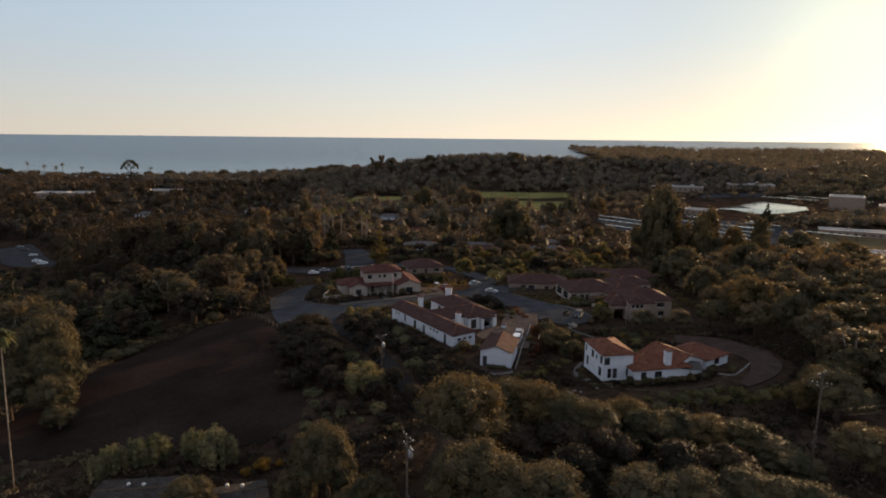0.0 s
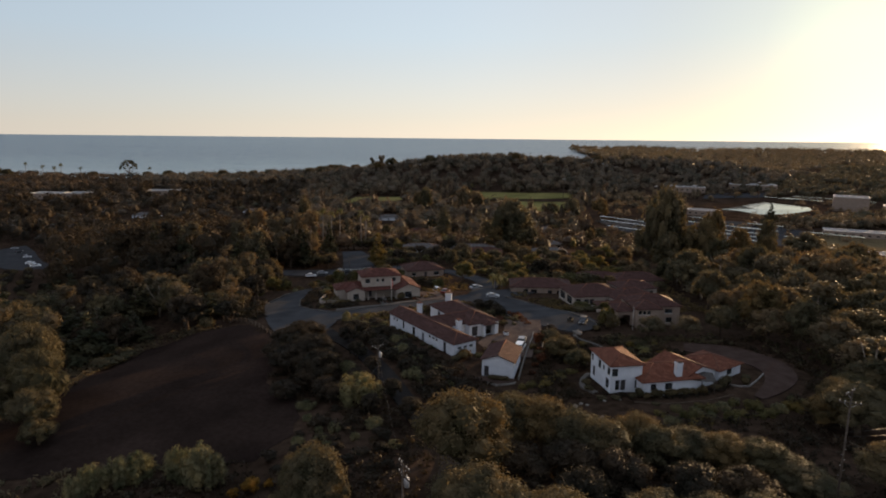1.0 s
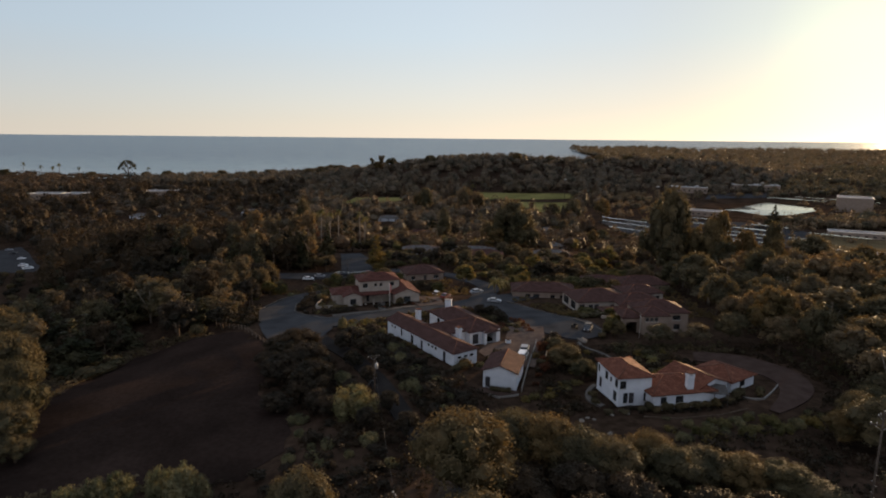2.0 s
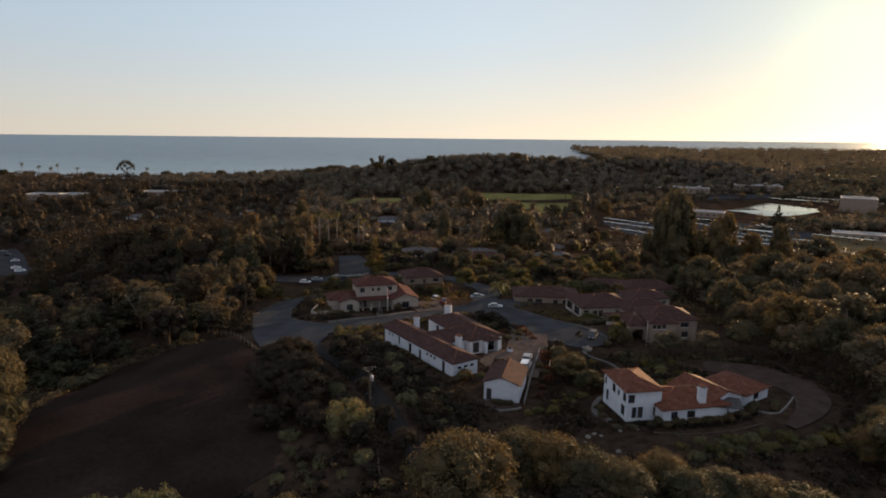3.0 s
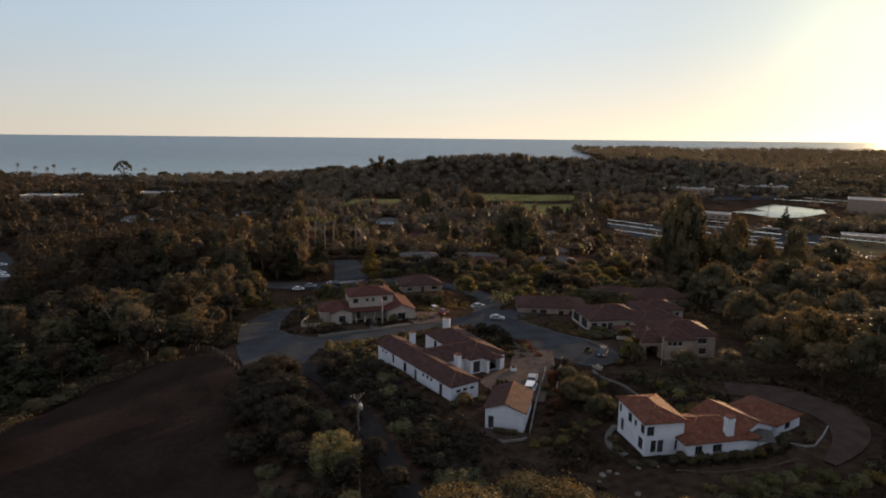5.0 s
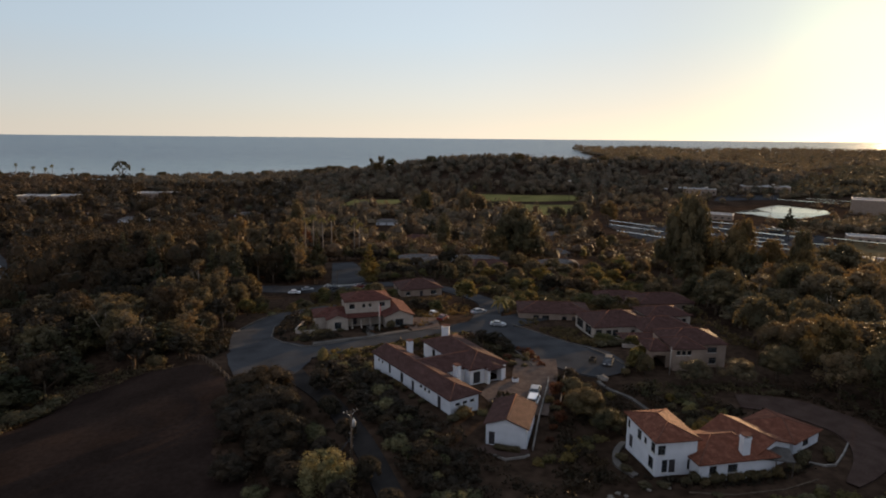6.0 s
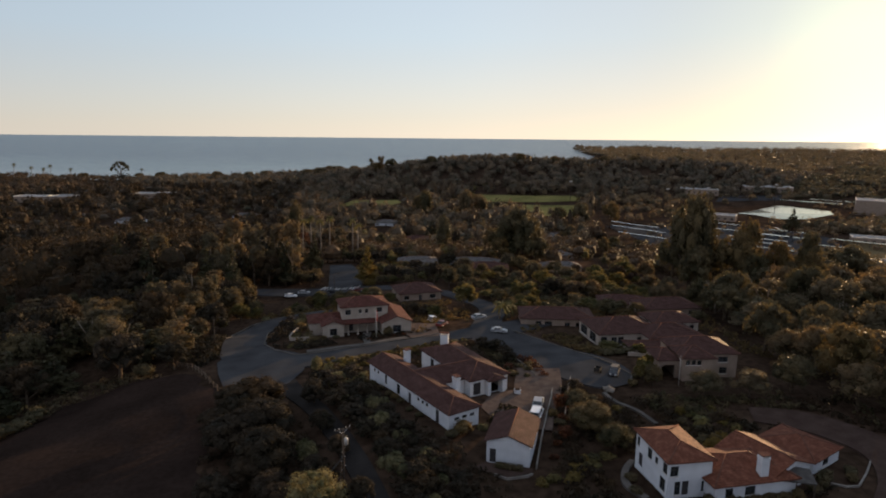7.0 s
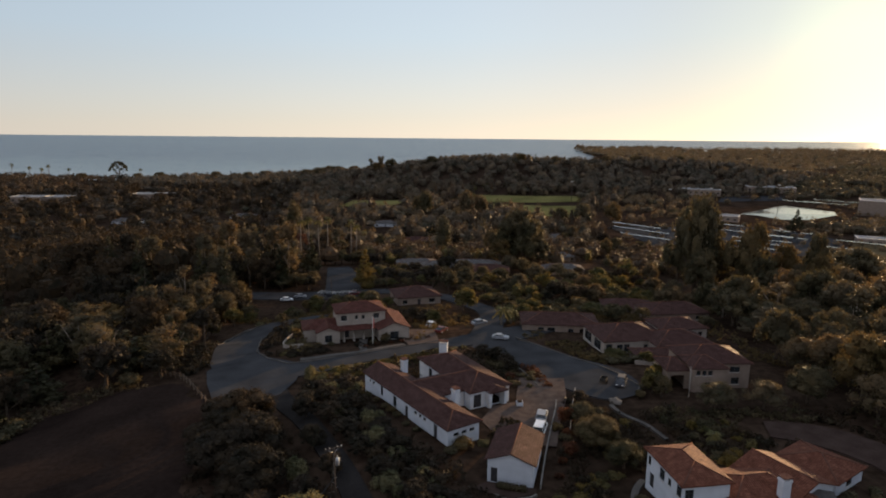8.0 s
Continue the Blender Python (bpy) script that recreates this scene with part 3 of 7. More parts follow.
def roof_mesh(L, W, pitch, over, kind, thick, mat):
    """A hip or gable roof over L x W walls, eaves at z = 0, ridge along x. Returns mesh, ridge height, and ridge and hip lines."""
    a, b = L / 2 + over, W / 2 + over
    rise = b * math.tan(radians(pitch))
    drop = over * math.tan(radians(pitch))
    e, top = -drop, rise - drop
    if kind == "hip":
        r = max(a - b, 0.3)
        ridge = [(-r, 0, top), (r, 0, top)]
    elif kind == "half":           # hip at +x, gable at -x
        r = max(a - b, 0.3)
        ridge = [(-a, 0, top), (r, 0, top)]
    else:
        ridge = [(-a, 0, top), (a, 0, top)]
    c = [(-a, -b, e), (a, -b, e), (a, b, e), (-a, b, e)]
    planes = [(c[0], c[1], ridge[1], ridge[0]), (c[2], c[3], ridge[0], ridge[1])]
    hips = []
    if kind in ("hip", "half"):
        planes.append((c[1], c[2], ridge[1]))
        hips += [(c[1], ridge[1]), (c[2], ridge[1])]
    if kind == "hip":
        planes.append((c[3], c[0], ridge[0]))
        hips += [(c[3], ridge[0]), (c[0], ridge[0])]
    v, f, uv = [], [], []
    for p in planes:
        u_dir = (Vector(p[1]) - Vector(p[0])).normalized()
        n = u_dir.cross(Vector(p[2]) - Vector(p[0])).normalized()
        v_dir = n.cross(u_dir)
        base = len(v)
        v += list(p)
        f.append(tuple(range(base, base + len(p))))
        uv += [((Vector(q) - Vector(p[0])).dot(u_dir), (Vector(q) - Vector(p[0])).dot(v_dir)) for q in p]
        base = len(v)
        low = [(q[0], q[1], q[2] - thick) for q in p]
        v += low
        f.append(tuple(reversed(range(base, base + len(p)))))
        uv += [(0.15, 0.15)] * len(p)
        for k in range(len(p)):                      # the eave's and verge's edges
            q0, q1 = p[k], p[(k + 1) % len(p)]
            on_edge = (abs(q0[2] - e) < 1e-5 and abs(q1[2] - e) < 1e-5) or (abs(abs(q0[0]) - a) < 1e-5 and abs(q0[0] - q1[0]) < 1e-5)
            if on_edge:
                base = len(v)
                v += [q0, (q0[0], q0[1], q0[2] - thick), (q1[0], q1[1], q1[2] - thick), q1]
                f.append((base, base + 1, base + 2, base + 3))
                uv += [(0.15, 0.15)] * 4
    return mesh_of("roof", v, f, mat, uv), top, [tuple(ridge)] + hips


def wing(house, cx, cy, z0, L, W, rot, wall_h, pitch=18, roof="hip", over=0.45, mat=None, tile=None, openings=(), frame_mat=None, foot=1.5, cap=None):
    """One block of a house: four walls with openings, a tiled roof with ridge caps. openings: (side, u, v, w, h, kind)."""
    mat, tile, frame_mat, cap = mat or M_WHITE, tile or M_TILE, frame_mat or M_DARKTRIM, cap or M_CAP
    base = pose(cx, cy, z0, 0, 0, rot)
    sides = {"-y": (pose(-L / 2, -W / 2, 0), L), "+x": (pose(L / 2, -W / 2, 0, 0, 0, 90), W), "+y": (pose(L / 2, W / 2, 0, 0, 0, 180), L), "-x": (pose(-L / 2, W / 2, 0, 0, 0, -90), W)}
    for side, (m, length) in sides.items():
        holes = [o[1:] for o in openings if o[0] == side]
        inset = 0.25 if side in ("+x", "-x") else 0.0
        low = pose(0, 0, -foot)
        shifted = [(o[0] - inset, o[1] + foot, o[2], o[3]) for o in holes]
        wm = base @ m @ pose(inset, 0, 0)
        child("wall", wall_mesh(length - 2 * inset, wall_h + foot, 0.25, shifted, mat), house, "", wm @ low)
        for o in holes:
            add_window(house, wm, o[0] - inset, *o[1:4], frame_mat, o[4] if len(o) > 4 else "window")
    me, top, lines = roof_mesh(L, W, pitch, over, roof, 0.16, tile)
    r = child("roof", me, house, "", base @ pose(0, 0, wall_h + 0.17))
    for p, q in lines:
        child("ridge_cap", tubes("ridge_cap", [([p, tuple(Vector(p).lerp(Vector(q), 0.5)), q], [0.11, 0.11, 0.11])], cap, 6), r)
    t = math.tan(radians(pitch))
    for sx, on in ((-1, roof in ("gable", "half")), (1, roof == "gable")):
        if on:
            x0, x1 = sx * L / 2, sx * (L / 2 - 0.25)
            hh = W / 2 * t
            v = [(x0, -W / 2, 0), (x0, W / 2, 0), (x0, 0, hh), (x1, -W / 2, 0), (x1, W / 2, 0), (x1, 0, hh)]
            f = [(0, 1, 2), (3, 5, 4), (0, 3, 4, 1), (1, 4, 5, 2), (2, 5, 3, 0)]
            child("gable", mesh_of("gable", v, f, mat), house, "", base @ pose(0, 0, wall_h + 0.003))
    return base


def chimney(house, x, y, z0, z1, w=1.0, d=0.9, rot=0, mat=None):
    """A stuccoed stack with a corbelled head, a tiled cap on short piers."""
    mat = mat or M_WHITE
    h = z1 - z0
    stack = child("chimney", boxes("chimney", [(-w / 2, -d / 2, 0, w / 2, d / 2, h - 0.6), (-w / 2 - 0.08, -d / 2 - 0.08, h - 0.6, w / 2 + 0.08, d / 2 + 0.08, h - 0.4), (-w / 2, -d / 2, h - 0.4, -w / 2 + 0.18, d / 2, h - 0.08), (w / 2 - 0.18, -d / 2, h - 0.4, w / 2, d / 2, h - 0.08)], mat), house, "", pose(x, y, z0, 0, 0, rot))
    child("chimney_cap", boxes("chimney_cap", [(-w / 2 - 0.12, -d / 2 - 0.12, h - 0.08, w / 2 + 0.12, d / 2 + 0.12, h + 0.06)], M_CAP), stack)


def new_house(name, label):
    return tagged(new(name), label, "house", "houses on the hill")


a_house = new_house("house", "long white stucco bungalow with brown clay tile roofs and courtyard")
wing(a_house, -2.9, 154.6, -0.5, 28.8, 6.2, -55.6, 3.65, 21, "half", openings=[
    ("-y", 1.8, 2.3, 0.7, 0.6), ("-y", 3.3, 2.3, 0.7, 0.6), ("-y", 6.4, 1.2, 0.8, 1.9), ("-y", 11.1, 0.9, 1.2, 2.0), ("-y", 15.4, 0.5, 1.0, 2.2, "door"),
    ("-y", 18.5, 2.3, 0.8, 0.6), ("-y", 20.0, 2.3, 0.8, 0.6), ("-y", 21.4, 2.3, 0.8, 0.6), ("-y", 24.6, 0.6, 1.1, 2.4, "door"),
    ("+x", 1.1, 2.1, 1.0, 0.55), ("+x", 2.7, 2.1, 1.0, 0.55), ("+x", 4.3, 2.1, 1.0, 0.55)], tile=M_TILE_BROWN)
wing(a_house, 5.5, 166.43, -0.5, 20.0, 8.6, -60, 3.5, 20, "hip", openings=[
    ("+x", 0.7, 0.3, 1.7, 2.5, "door"), ("+x", 4.0, 0.2, 2.6, 2.6, "gap"), ("+x", 7.2, 0.9, 0.8, 1.6), ("-y", 15, 0.5, 2.4, 2.3), ("-y", 4, 0.6, 1.4, 2.2)], tile=M_TILE_BROWN)
wing(a_house, 1.6, 160.0, -0.5, 13.6, 8.6, 30, 3.2, 20, "gable", over=0.3, openings=[("-y", 9.0, 0.3, 2.2, 2.4, "door")], tile=M_TILE_BROWN)
porch = pose(5.0, 167.3, -0.5, 0, 0, -60)
for v0 in (-0.95, 2.35):
    child("porch_pier", boxes("porch_pier", [(10.9, v0, -1.2, 12.3, v0 + 0.55, 2.75), (10.85, v0 - 0.06, 2.75, 12.36, v0 + 0.61, 2.95)], M_WHITE), a_house, "", porch)
child("porch_lintel", boxes("porch_lintel", [(11.75, -1.05, 2.95, 12.34, 3.0, 3.35)], M_WHITE), a_house, "", porch)
porch_roof_me, _t, _ = roof_mesh(2.2, 3.6, 20, 0.35, "half", 0.14, M_TILE_BROWN)
child("porch_roof", porch_roof_me, a_house, "", porch @ pose(11.3, 0.98, 3.42))
chimney(a_house, -5.9, 164.5, 2.5, 6.0, 1.1, 1.0, -55)
chimney(a_house, 4.0, 152.5, 2.0, 5.3, 1.3, 0.9, -55)
chimney(a_house, 1.7, 175.2, 3.0, 6.0, 1.7, 0.9, -10)

garage = new_house("garage", "white stucco garage with a gabled brown tile roof")
wing(garage, 13.1, 137.1, -0.6, 9.5, 6.8, 74.5, 3.1, 20, "gable", openings=[("-x", 0.5, -0.55, 1.0, 2.3, "door"), ("+x", 0.9, 0.05, 5.0, 2.4, "door")], tile=M_TILE_BROWN)

b_house = new_house("house", "white two-storey stucco house with orange clay tile roofs")
wing(b_house, 34.75, 125.6, 1.0, 9.6, 6.4, 99.4, 5.4, 19, "hip", openings=[
    ("-x", 0.25, 3.2, 1.2, 1.5), ("-x", 1.0, 0.4, 0.9, 2.0), ("-x", 2.1, 0.3, 1.0, 2.1, "door"), ("-x", 5.0, 0.6, 0.9, 1.6),
    ("+y", 0.3, 3.2, 0.8, 1.4), ("+y", 3.6, 3.0, 1.3, 1.6), ("+y", 5.8, 3.3, 0.8, 1.0), ("+y", 8.0, 3.2, 1.2, 1.5), ("+y", 7.4, 0.4, 1.5, 1.9), ("+y", 1.0, 0.3, 1.2, 2.1, "door")])
wing(b_house, 43.4, 124.6, 1.0, 12.5, 9.0, 12, 2.8, 20, "hip", openings=[("-y", 1.6, 0.9, 1.2, 1.3), ("-y", 4.6, 0.9, 1.6, 1.3)])
wing(b_house, 48.6, 127.2, 1.0, 9.0, 8.2, -62, 2.9, 20, "gable", openings=[("+x", 1.2, 0.4, 3.6, 2.0, "door"), ("+x", 5.8, 0.8, 1.2, 1.3)])
wing(b_house, 56.8, 132.8, 0.7, 8.6, 8.0, -55, 2.3, 18, "hip", openings=[("+x", 3.0, 0.6, 1.8, 1.7)])
awn_v = [(48.9, 124.4, 4.25), (53.0, 122.9, 4.2), (52.6, 120.2, 3.45), (47.7, 121.2, 3.45)]
awning = child("awning", mesh_of("awning", awn_v + [(x, y, z - 0.12) for x, y, z in awn_v], [(0, 3, 2, 1), (4, 5, 6, 7), (0, 1, 5, 4), (1, 2, 6, 5), (2, 3, 7, 6), (3, 0, 4, 7)], M_SHADE), b_house, "grey sloping porch awning on posts")
for x, y in ((52.45, 120.4), (47.9, 121.4), (50.2, 120.9)):
    child("post", tubes("post", [([(x, y, 0.4), (x, y, 3.42)], [0.08, 0.08])], M_POLE, 8), awning)
chimney(b_house, 45.6, 121.4, 3.0, 7.2, 1.2, 1.0, 12)

v_house = new_house("house", "cream stucco villa with red tile roofs and an upper storey")
wing(v_house, -27.06, 206.29, -3.6, 16, 7, 17, 3.3, 20, "hip", mat=M_CREAM, tile=M_TILE_RED, openings=[("-y", 3.6, 0.7, 1.7, 1.7), ("-y", 10.0, 0.3, 1.3, 2.3, "door")], foot=2.0)
wing(v_house, -21.0, 209.0, -3.6, 12.5, 8.4, 17, 6.9, 20, "hip", mat=M_CREAM, tile=M_TILE_RED, openings=[("-y", 1.0, 4.7, 1.5, 1.4), ("-y", 4.6, 4.9, 0.8, 1.1), ("-y", 6.3, 4.9, 0.8, 1.1), ("-y", 9.4, 4.9, 1.5, 1.3)], foot=2.0)
wing(v_house, -13.0, 209.0, -3.6, 14, 7.8, 107, 3.4, 22, "gable", mat=M_CREAM, tile=M_TILE_RED, openings=[("-x", 2.8, 0.6, 2.2, 1.9)], foot=2.0)
wing(v_house, -28.2, 202.2, -3.6, 7, 5.5, 107, 3.3, 21, "gable", mat=M_CREAM, tile=M_TILE_RED, openings=[("-x", 1.8, 0.6, 1.8, 1.8)], foot=2.0)
for k in range(4):
    x, y = -23.7 + 2.4 * k, 201.2 + 0.72 * k
    child("column", tubes("column", [([(0, 0, -0.8), (0, 0, 0.15), (0, 0, 0.16), (0, 0, 2.9), (0, 0, 2.91), (0, 0, 3.1)], [0.3, 0.3, 0.2, 0.18, 0.27, 0.27])], M_CREAM, 10), v_house, "", pose(x, y, -3.5))
porch_me, _t, _ = roof_mesh(8.6, 3.9, 9, 0.3, "gable", 0.14, M_TILE_RED)
child("porch_roof", porch_me, v_house, "", pose(-20.4, 203.5, -0.28, 0, 0, 17))

r_house = new_house("house", "beige stucco bungalow with brown hip roofs by the cul-de-sac")
wing(r_house, 46.8, 198.5, -2.6, 16.5, 13, 10, 3.4, 19, "hip", mat=M_CREAM, tile=M_TILE_BROWN, openings=[("-y", 0.4, 0.3, 1.6, 2.4), ("-y", 3.2, 0.6, 1.4, 1.9), ("-y", 5.0, 0.6, 1.4, 1.9), ("-y", 10.0, 1.4, 1.5, 0.8), ("-x", 1.0, 0.4, 4.2, 2.3), ("-x", 7.0, 0.4, 3.8, 2.3)])
wing(r_house, 57.5, 194.5, -2.6, 14, 11, 10, 3.4, 19, "hip", mat=M_CREAM, tile=M_TILE_BROWN, openings=[("-y", 3.0, 0.8, 1.4, 1.3)], foot=2.5)
wing(r_house, 61.0, 203.5, -2.6, 12, 9, 10, 4.1, 19, "hip", mat=M_CREAM, tile=M_TILE_BROWN, openings=[("-y", 9.6, 2.2, 1.2, 1.0)], foot=2.5)
wing(r_house, 52.0, 186.6, -2.6, 13.5, 4.6, 6, 2.7, 16, "hip", mat=M_CREAM, tile=M_TILE_BROWN, openings=[("-y", 2.0, 0.2, 2.6, 2.2, "gap"), ("-y", 7.0, 0.7, 1.6, 1.3)], foot=2.5)
c_house = new_house("house", "beige two-storey stucco house with brown hip roofs behind hedges")
wing(c_house, 56.0, 171.0, 0.0, 12.6, 9.4, 2, 5.2, 23, "hip", mat=M_BEIGE, tile=M_TILE_BROWN, openings=[("-y", 8.6, 3.2, 2.0, 1.2), ("-y", 9.0, 0.7, 1.6, 1.4)])
wing(c_house, 53.1, 166.6, 0.0, 6.4, 6.6, 2, 5.25, 22, "hip", mat=M_BEIGE, tile=M_TILE_BROWN, openings=[("-y", 0.6, 3.7, 0.85, 1.0), ("-y", 1.75, 3.7, 0.85, 1.0), ("-y", 2.9, 3.7, 0.85, 1.0), ("-y", 2.4, 0.8, 1.4, 1.5)])
wing(c_house, 47.7, 168.6, 0.0, 4.2, 7.0, 2, 4.1, 20, "hip", mat=M_BEIGE, tile=M_TILE_BROWN, openings=[("-y", 0.7, 0.1, 2.7, 2.9, "gap"), ("-x", 2.0, 0.8, 1.6, 1.6)])
child("pole", tubes("pole", [([(0, 0, -0.3), (0, 0, 6.4)], [0.06, 0.04])], M_TRIM, 8), c_house, "slim white pole before the porch", pose(48.6, 161.0, 0.1))
d_house = new_house("house", "beige bungalow with brown hip roof above the street")
wing(d_house, 33.0, 214.5, -4.2, 20, 11, -3, 3.2, 18, "hip", mat=M_BEIGE, tile=M_TILE_BROWN, openings=[("-y", 4.0, 0.5, 1.6, 1.9), ("-y", 6.5, 0.5, 2.0, 1.9), ("-y", 12.0, 1.0, 1.4, 1.2), ("-y", 15.0, 1.0, 1.4, 1.2)])


def simple_house(x, y, L, W, rot, mat, tile, label, wall_h=3.0):
    z = height(x, y) - 0.2
    hs = new_house("house", label)
    wing(hs, x, y, z, L, W, rot, wall_h, 20, "hip", mat=mat, tile=tile, openings=[("-y", 1.5, 0.9, 1.6, 1.3), ("-y", L * 0.45, 0.2, 1.1, 2.1, "door"), ("-y", L - 4.0, 0.9, 2.0, 1.3), ("-x", W * 0.4, 0.9, 1.6, 1.3), ("+x", W * 0.4, 0.9, 1.6, 1.3)], foot=2.5)
    return hs


simple_house(-8.5, 256, 14.5, 12, 18, M_BEIGE, M_TILE_BROWN, "beige bungalow with brown hip roof among trees")
for x, y, L, W, rot, wall, tile in ((-82, 335, 13, 8, 10, M_WHITE, M_TILE_GREY), (-12, 338, 18, 9, 5, M_WHITE, M_TILE_GREY), (-3, 322, 14, 11, 5, M_BEIGE, M_TILE_GREY), (16, 334, 22, 10, -6, M_BEIGE, M_TILE_GREY), (20, 315, 18, 11, -4, M_BEIGE, M_TILE_BROWN),
                                    (66, 405, 18, 11, 20, M_BEIGE, M_TILE_GREY), (55, 330, 18, 10, 0, M_BEIGE, M_TILE_GREY), (70, 232, 18, 11, 8, M_BEIGE, M_TILE_BROWN), (62, 250, 16, 10, -5, M_BEIGE, M_TILE_BROWN),
                                    (90, 545, 20, 12, 10, M_BEIGE, M_TILE_GREY), (-52, 608, 20, 12, 0, M_WHITE, M_TILE_GREY), (-162, 537, 20, 11, 8, M_WHITE, M_TILE_GREY), (-284, 607, 24, 12, -5, M_WHITE, M_TILE_GREY), (-336, 628, 20, 12, 4, M_BEIGE, M_TILE_GREY), (-20, 520, 20, 12, -8, M_BEIGE, M_TILE_BROWN), (-190, 640, 22, 12, 5, M_WHITE, M_TILE_GREY)):
    simple_house(x, y, L, W, rot, wall, tile, "low suburban house with a hip roof among trees")

# ---------------------------------------------------------------- plants
def ico_points(n=2):
    bm = bmesh.new()
    bmesh.ops.create_icosphere(bm, subdivisions=n, radius=1.0)
    v = np.array([x.co[:] for x in bm.verts])
    f = [tuple(w.index for w in q.verts) for q in bm.faces]
    bm.free()
    return v, f


ICO_V, ICO_F = ico_points()
LOW_V, LOW_F = ico_points(1)


def leaf_quads(rng, puffs, count, card, up_bias=0.15, flat=0.5):
    """Small leaf-clump blades spread over the outsides of overlapping lobes."""
    c, r = np.array([p[:3] for p in puffs]), np.array([p[3] for p in puffs])
    pick = rng.choice(len(puffs), count, p=r ** 2 / (r ** 2).sum())
    d = rng.normal(size=(count, 3))
    d[:, 2] += up_bias
    d /= np.linalg.norm(d, axis=1, keepdims=True)
    p = c[pick] + d * (r[pick] * (0.7 + 0.55 * rng.uniform(0, 1, count) ** 1.6))[:, None]
    dist = np.linalg.norm(p[:, None] - c[None], axis=2) / r[None]
    keep = (dist > 0.68).all(axis=1)
    p, d = p[keep], d[keep]
    n = len(p)
    nn = d + rng.normal(size=(n, 3)) * flat
    nn /= np.linalg.norm(nn, axis=1, keepdims=True)
    a = np.cross(nn, rng.normal(size=(n, 3)))
    a /= np.linalg.norm(a, axis=1, keepdims=True) + 1e-9
    b = np.cross(nn, a)
    s = (card * rng.uniform(0.5, 1.3, n))[:, None]
    lift = nn * s * 0.25
    return np.stack([p + a * s, p + b * s * 0.62 + lift, p - a * s, p - b * s * 0.62 + lift * 0.4], 1)


def crown_mesh(name, rng, puffs, count, card, mat, core=0.8, up_bias=0.15, flat=0.5, fine=False):
    q = leaf_quads(rng, puffs, count, card, up_bias, flat)
    v = q.reshape(-1, 3).tolist()
    f = [(i, i + 1, i + 2, i + 3) for i in range(0, len(v), 4)]
    if core:
        for x, y, z, r in puffs:
            base = len(v)
            iv, jf = (ICO_V, ICO_F) if fine else (LOW_V, LOW_F)
            bump = 1 + 0.2 * rng.normal(size=len(iv))
            v += ((iv * (r * core * bump)[:, None]) + (x, y, z)).tolist()
            f += [tuple(base + k for k in t) for t in jf]
    return mesh_of(name, v, f, mat)


def trunk_mesh(rng, top, girth, limbs, spread, mat, fork=0.45):
    lean = rng.uniform(-0.25, 0.25, 2)
    pts = [(0, 0, -0.6), (lean[0] * 0.3, lean[1] * 0.3, top * 0.25), (lean[0], lean[1], top * fork), (lean[0] * 1.3, lean[1] * 1.3, top)]
    parts = [(pts, [girth * 1.35, girth, girth * 0.8, girth * 0.25])]
    for k in range(limbs):
        a = 2 * math.pi * (k + rng.uniform(0, 0.6)) / max(limbs, 1)
        z0 = top * rng.uniform(fork * 0.7, fork * 1.1)
        e = spread * rng.uniform(0.55, 0.95)
        z1 = z0 + (top - z0) * rng.uniform(0.45, 0.95)
        parts.append(([(lean[0], lean[1], z0), (lean[0] + e * 0.45 * math.cos(a), lean[1] + e * 0.45 * math.sin(a), z0 * 0.6 + z1 * 0.4), (e * math.cos(a), e * math.sin(a), z1)], [girth * 0.5, girth * 0.36, girth * 0.12]))
    return tubes("trunk", parts, mat, 7)


def oak_puffs(rng, n=16, R=5.0, H=10.0, r=(1.2, 2.1)):
    out = [(0, 0, H * 0.62, R * 0.5)]
    for k in range(n):
        a, e = rng.uniform(0, 2 * math.pi), rng.uniform(-0.25, 1.3)
        q = rng.uniform(*r)
        d = (R - q) * rng.uniform(0.75, 1.0)
        out.append((d * math.cos(a) * math.cos(e), d * math.sin(a) * math.cos(e), H * 0.5 + (H * 0.5 - q) * math.sin(e), q))
    return out


def tall_puffs(rng, n=15, R=2.6, H=10.0):
    out = []
    for k in range(n):
        z = H * rng.uniform(0.32, 0.92)
        w = R * (1.0 if z < 0.7 * H else 0.6)
        a = rng.uniform(0, 2 * math.pi)
        out.append((w * rng.uniform(0.2, 0.8) * math.cos(a), w * rng.uniform(0.2, 0.8) * math.sin(a), z, rng.uniform(0.55, 1.05)))
    return out


def cone_puffs(rng, H=10.0, R=2.4, n=16):
    out = []
    for k in range(n):
        t = (k + 0.5) / n
        a = 2.4 * k
        w = R * (1 - t) * rng.uniform(0.5, 0.8)
        out.append((w * math.cos(a), w * math.sin(a), H * (0.12 + 0.82 * t), max(0.35, R * (1 - t) * 0.55)))
    return out


def column_puffs(rng, H=10.0, R=1.6, n=11):
    return [(rng.uniform(-0.25, 0.25), rng.uniform(-0.25, 0.25), H * (0.1 + 0.85 * k / (n - 1)), R * math.sin(math.pi * (0.14 + 0.8 * k / (n - 1))) ** 0.7) for k in range(n)]


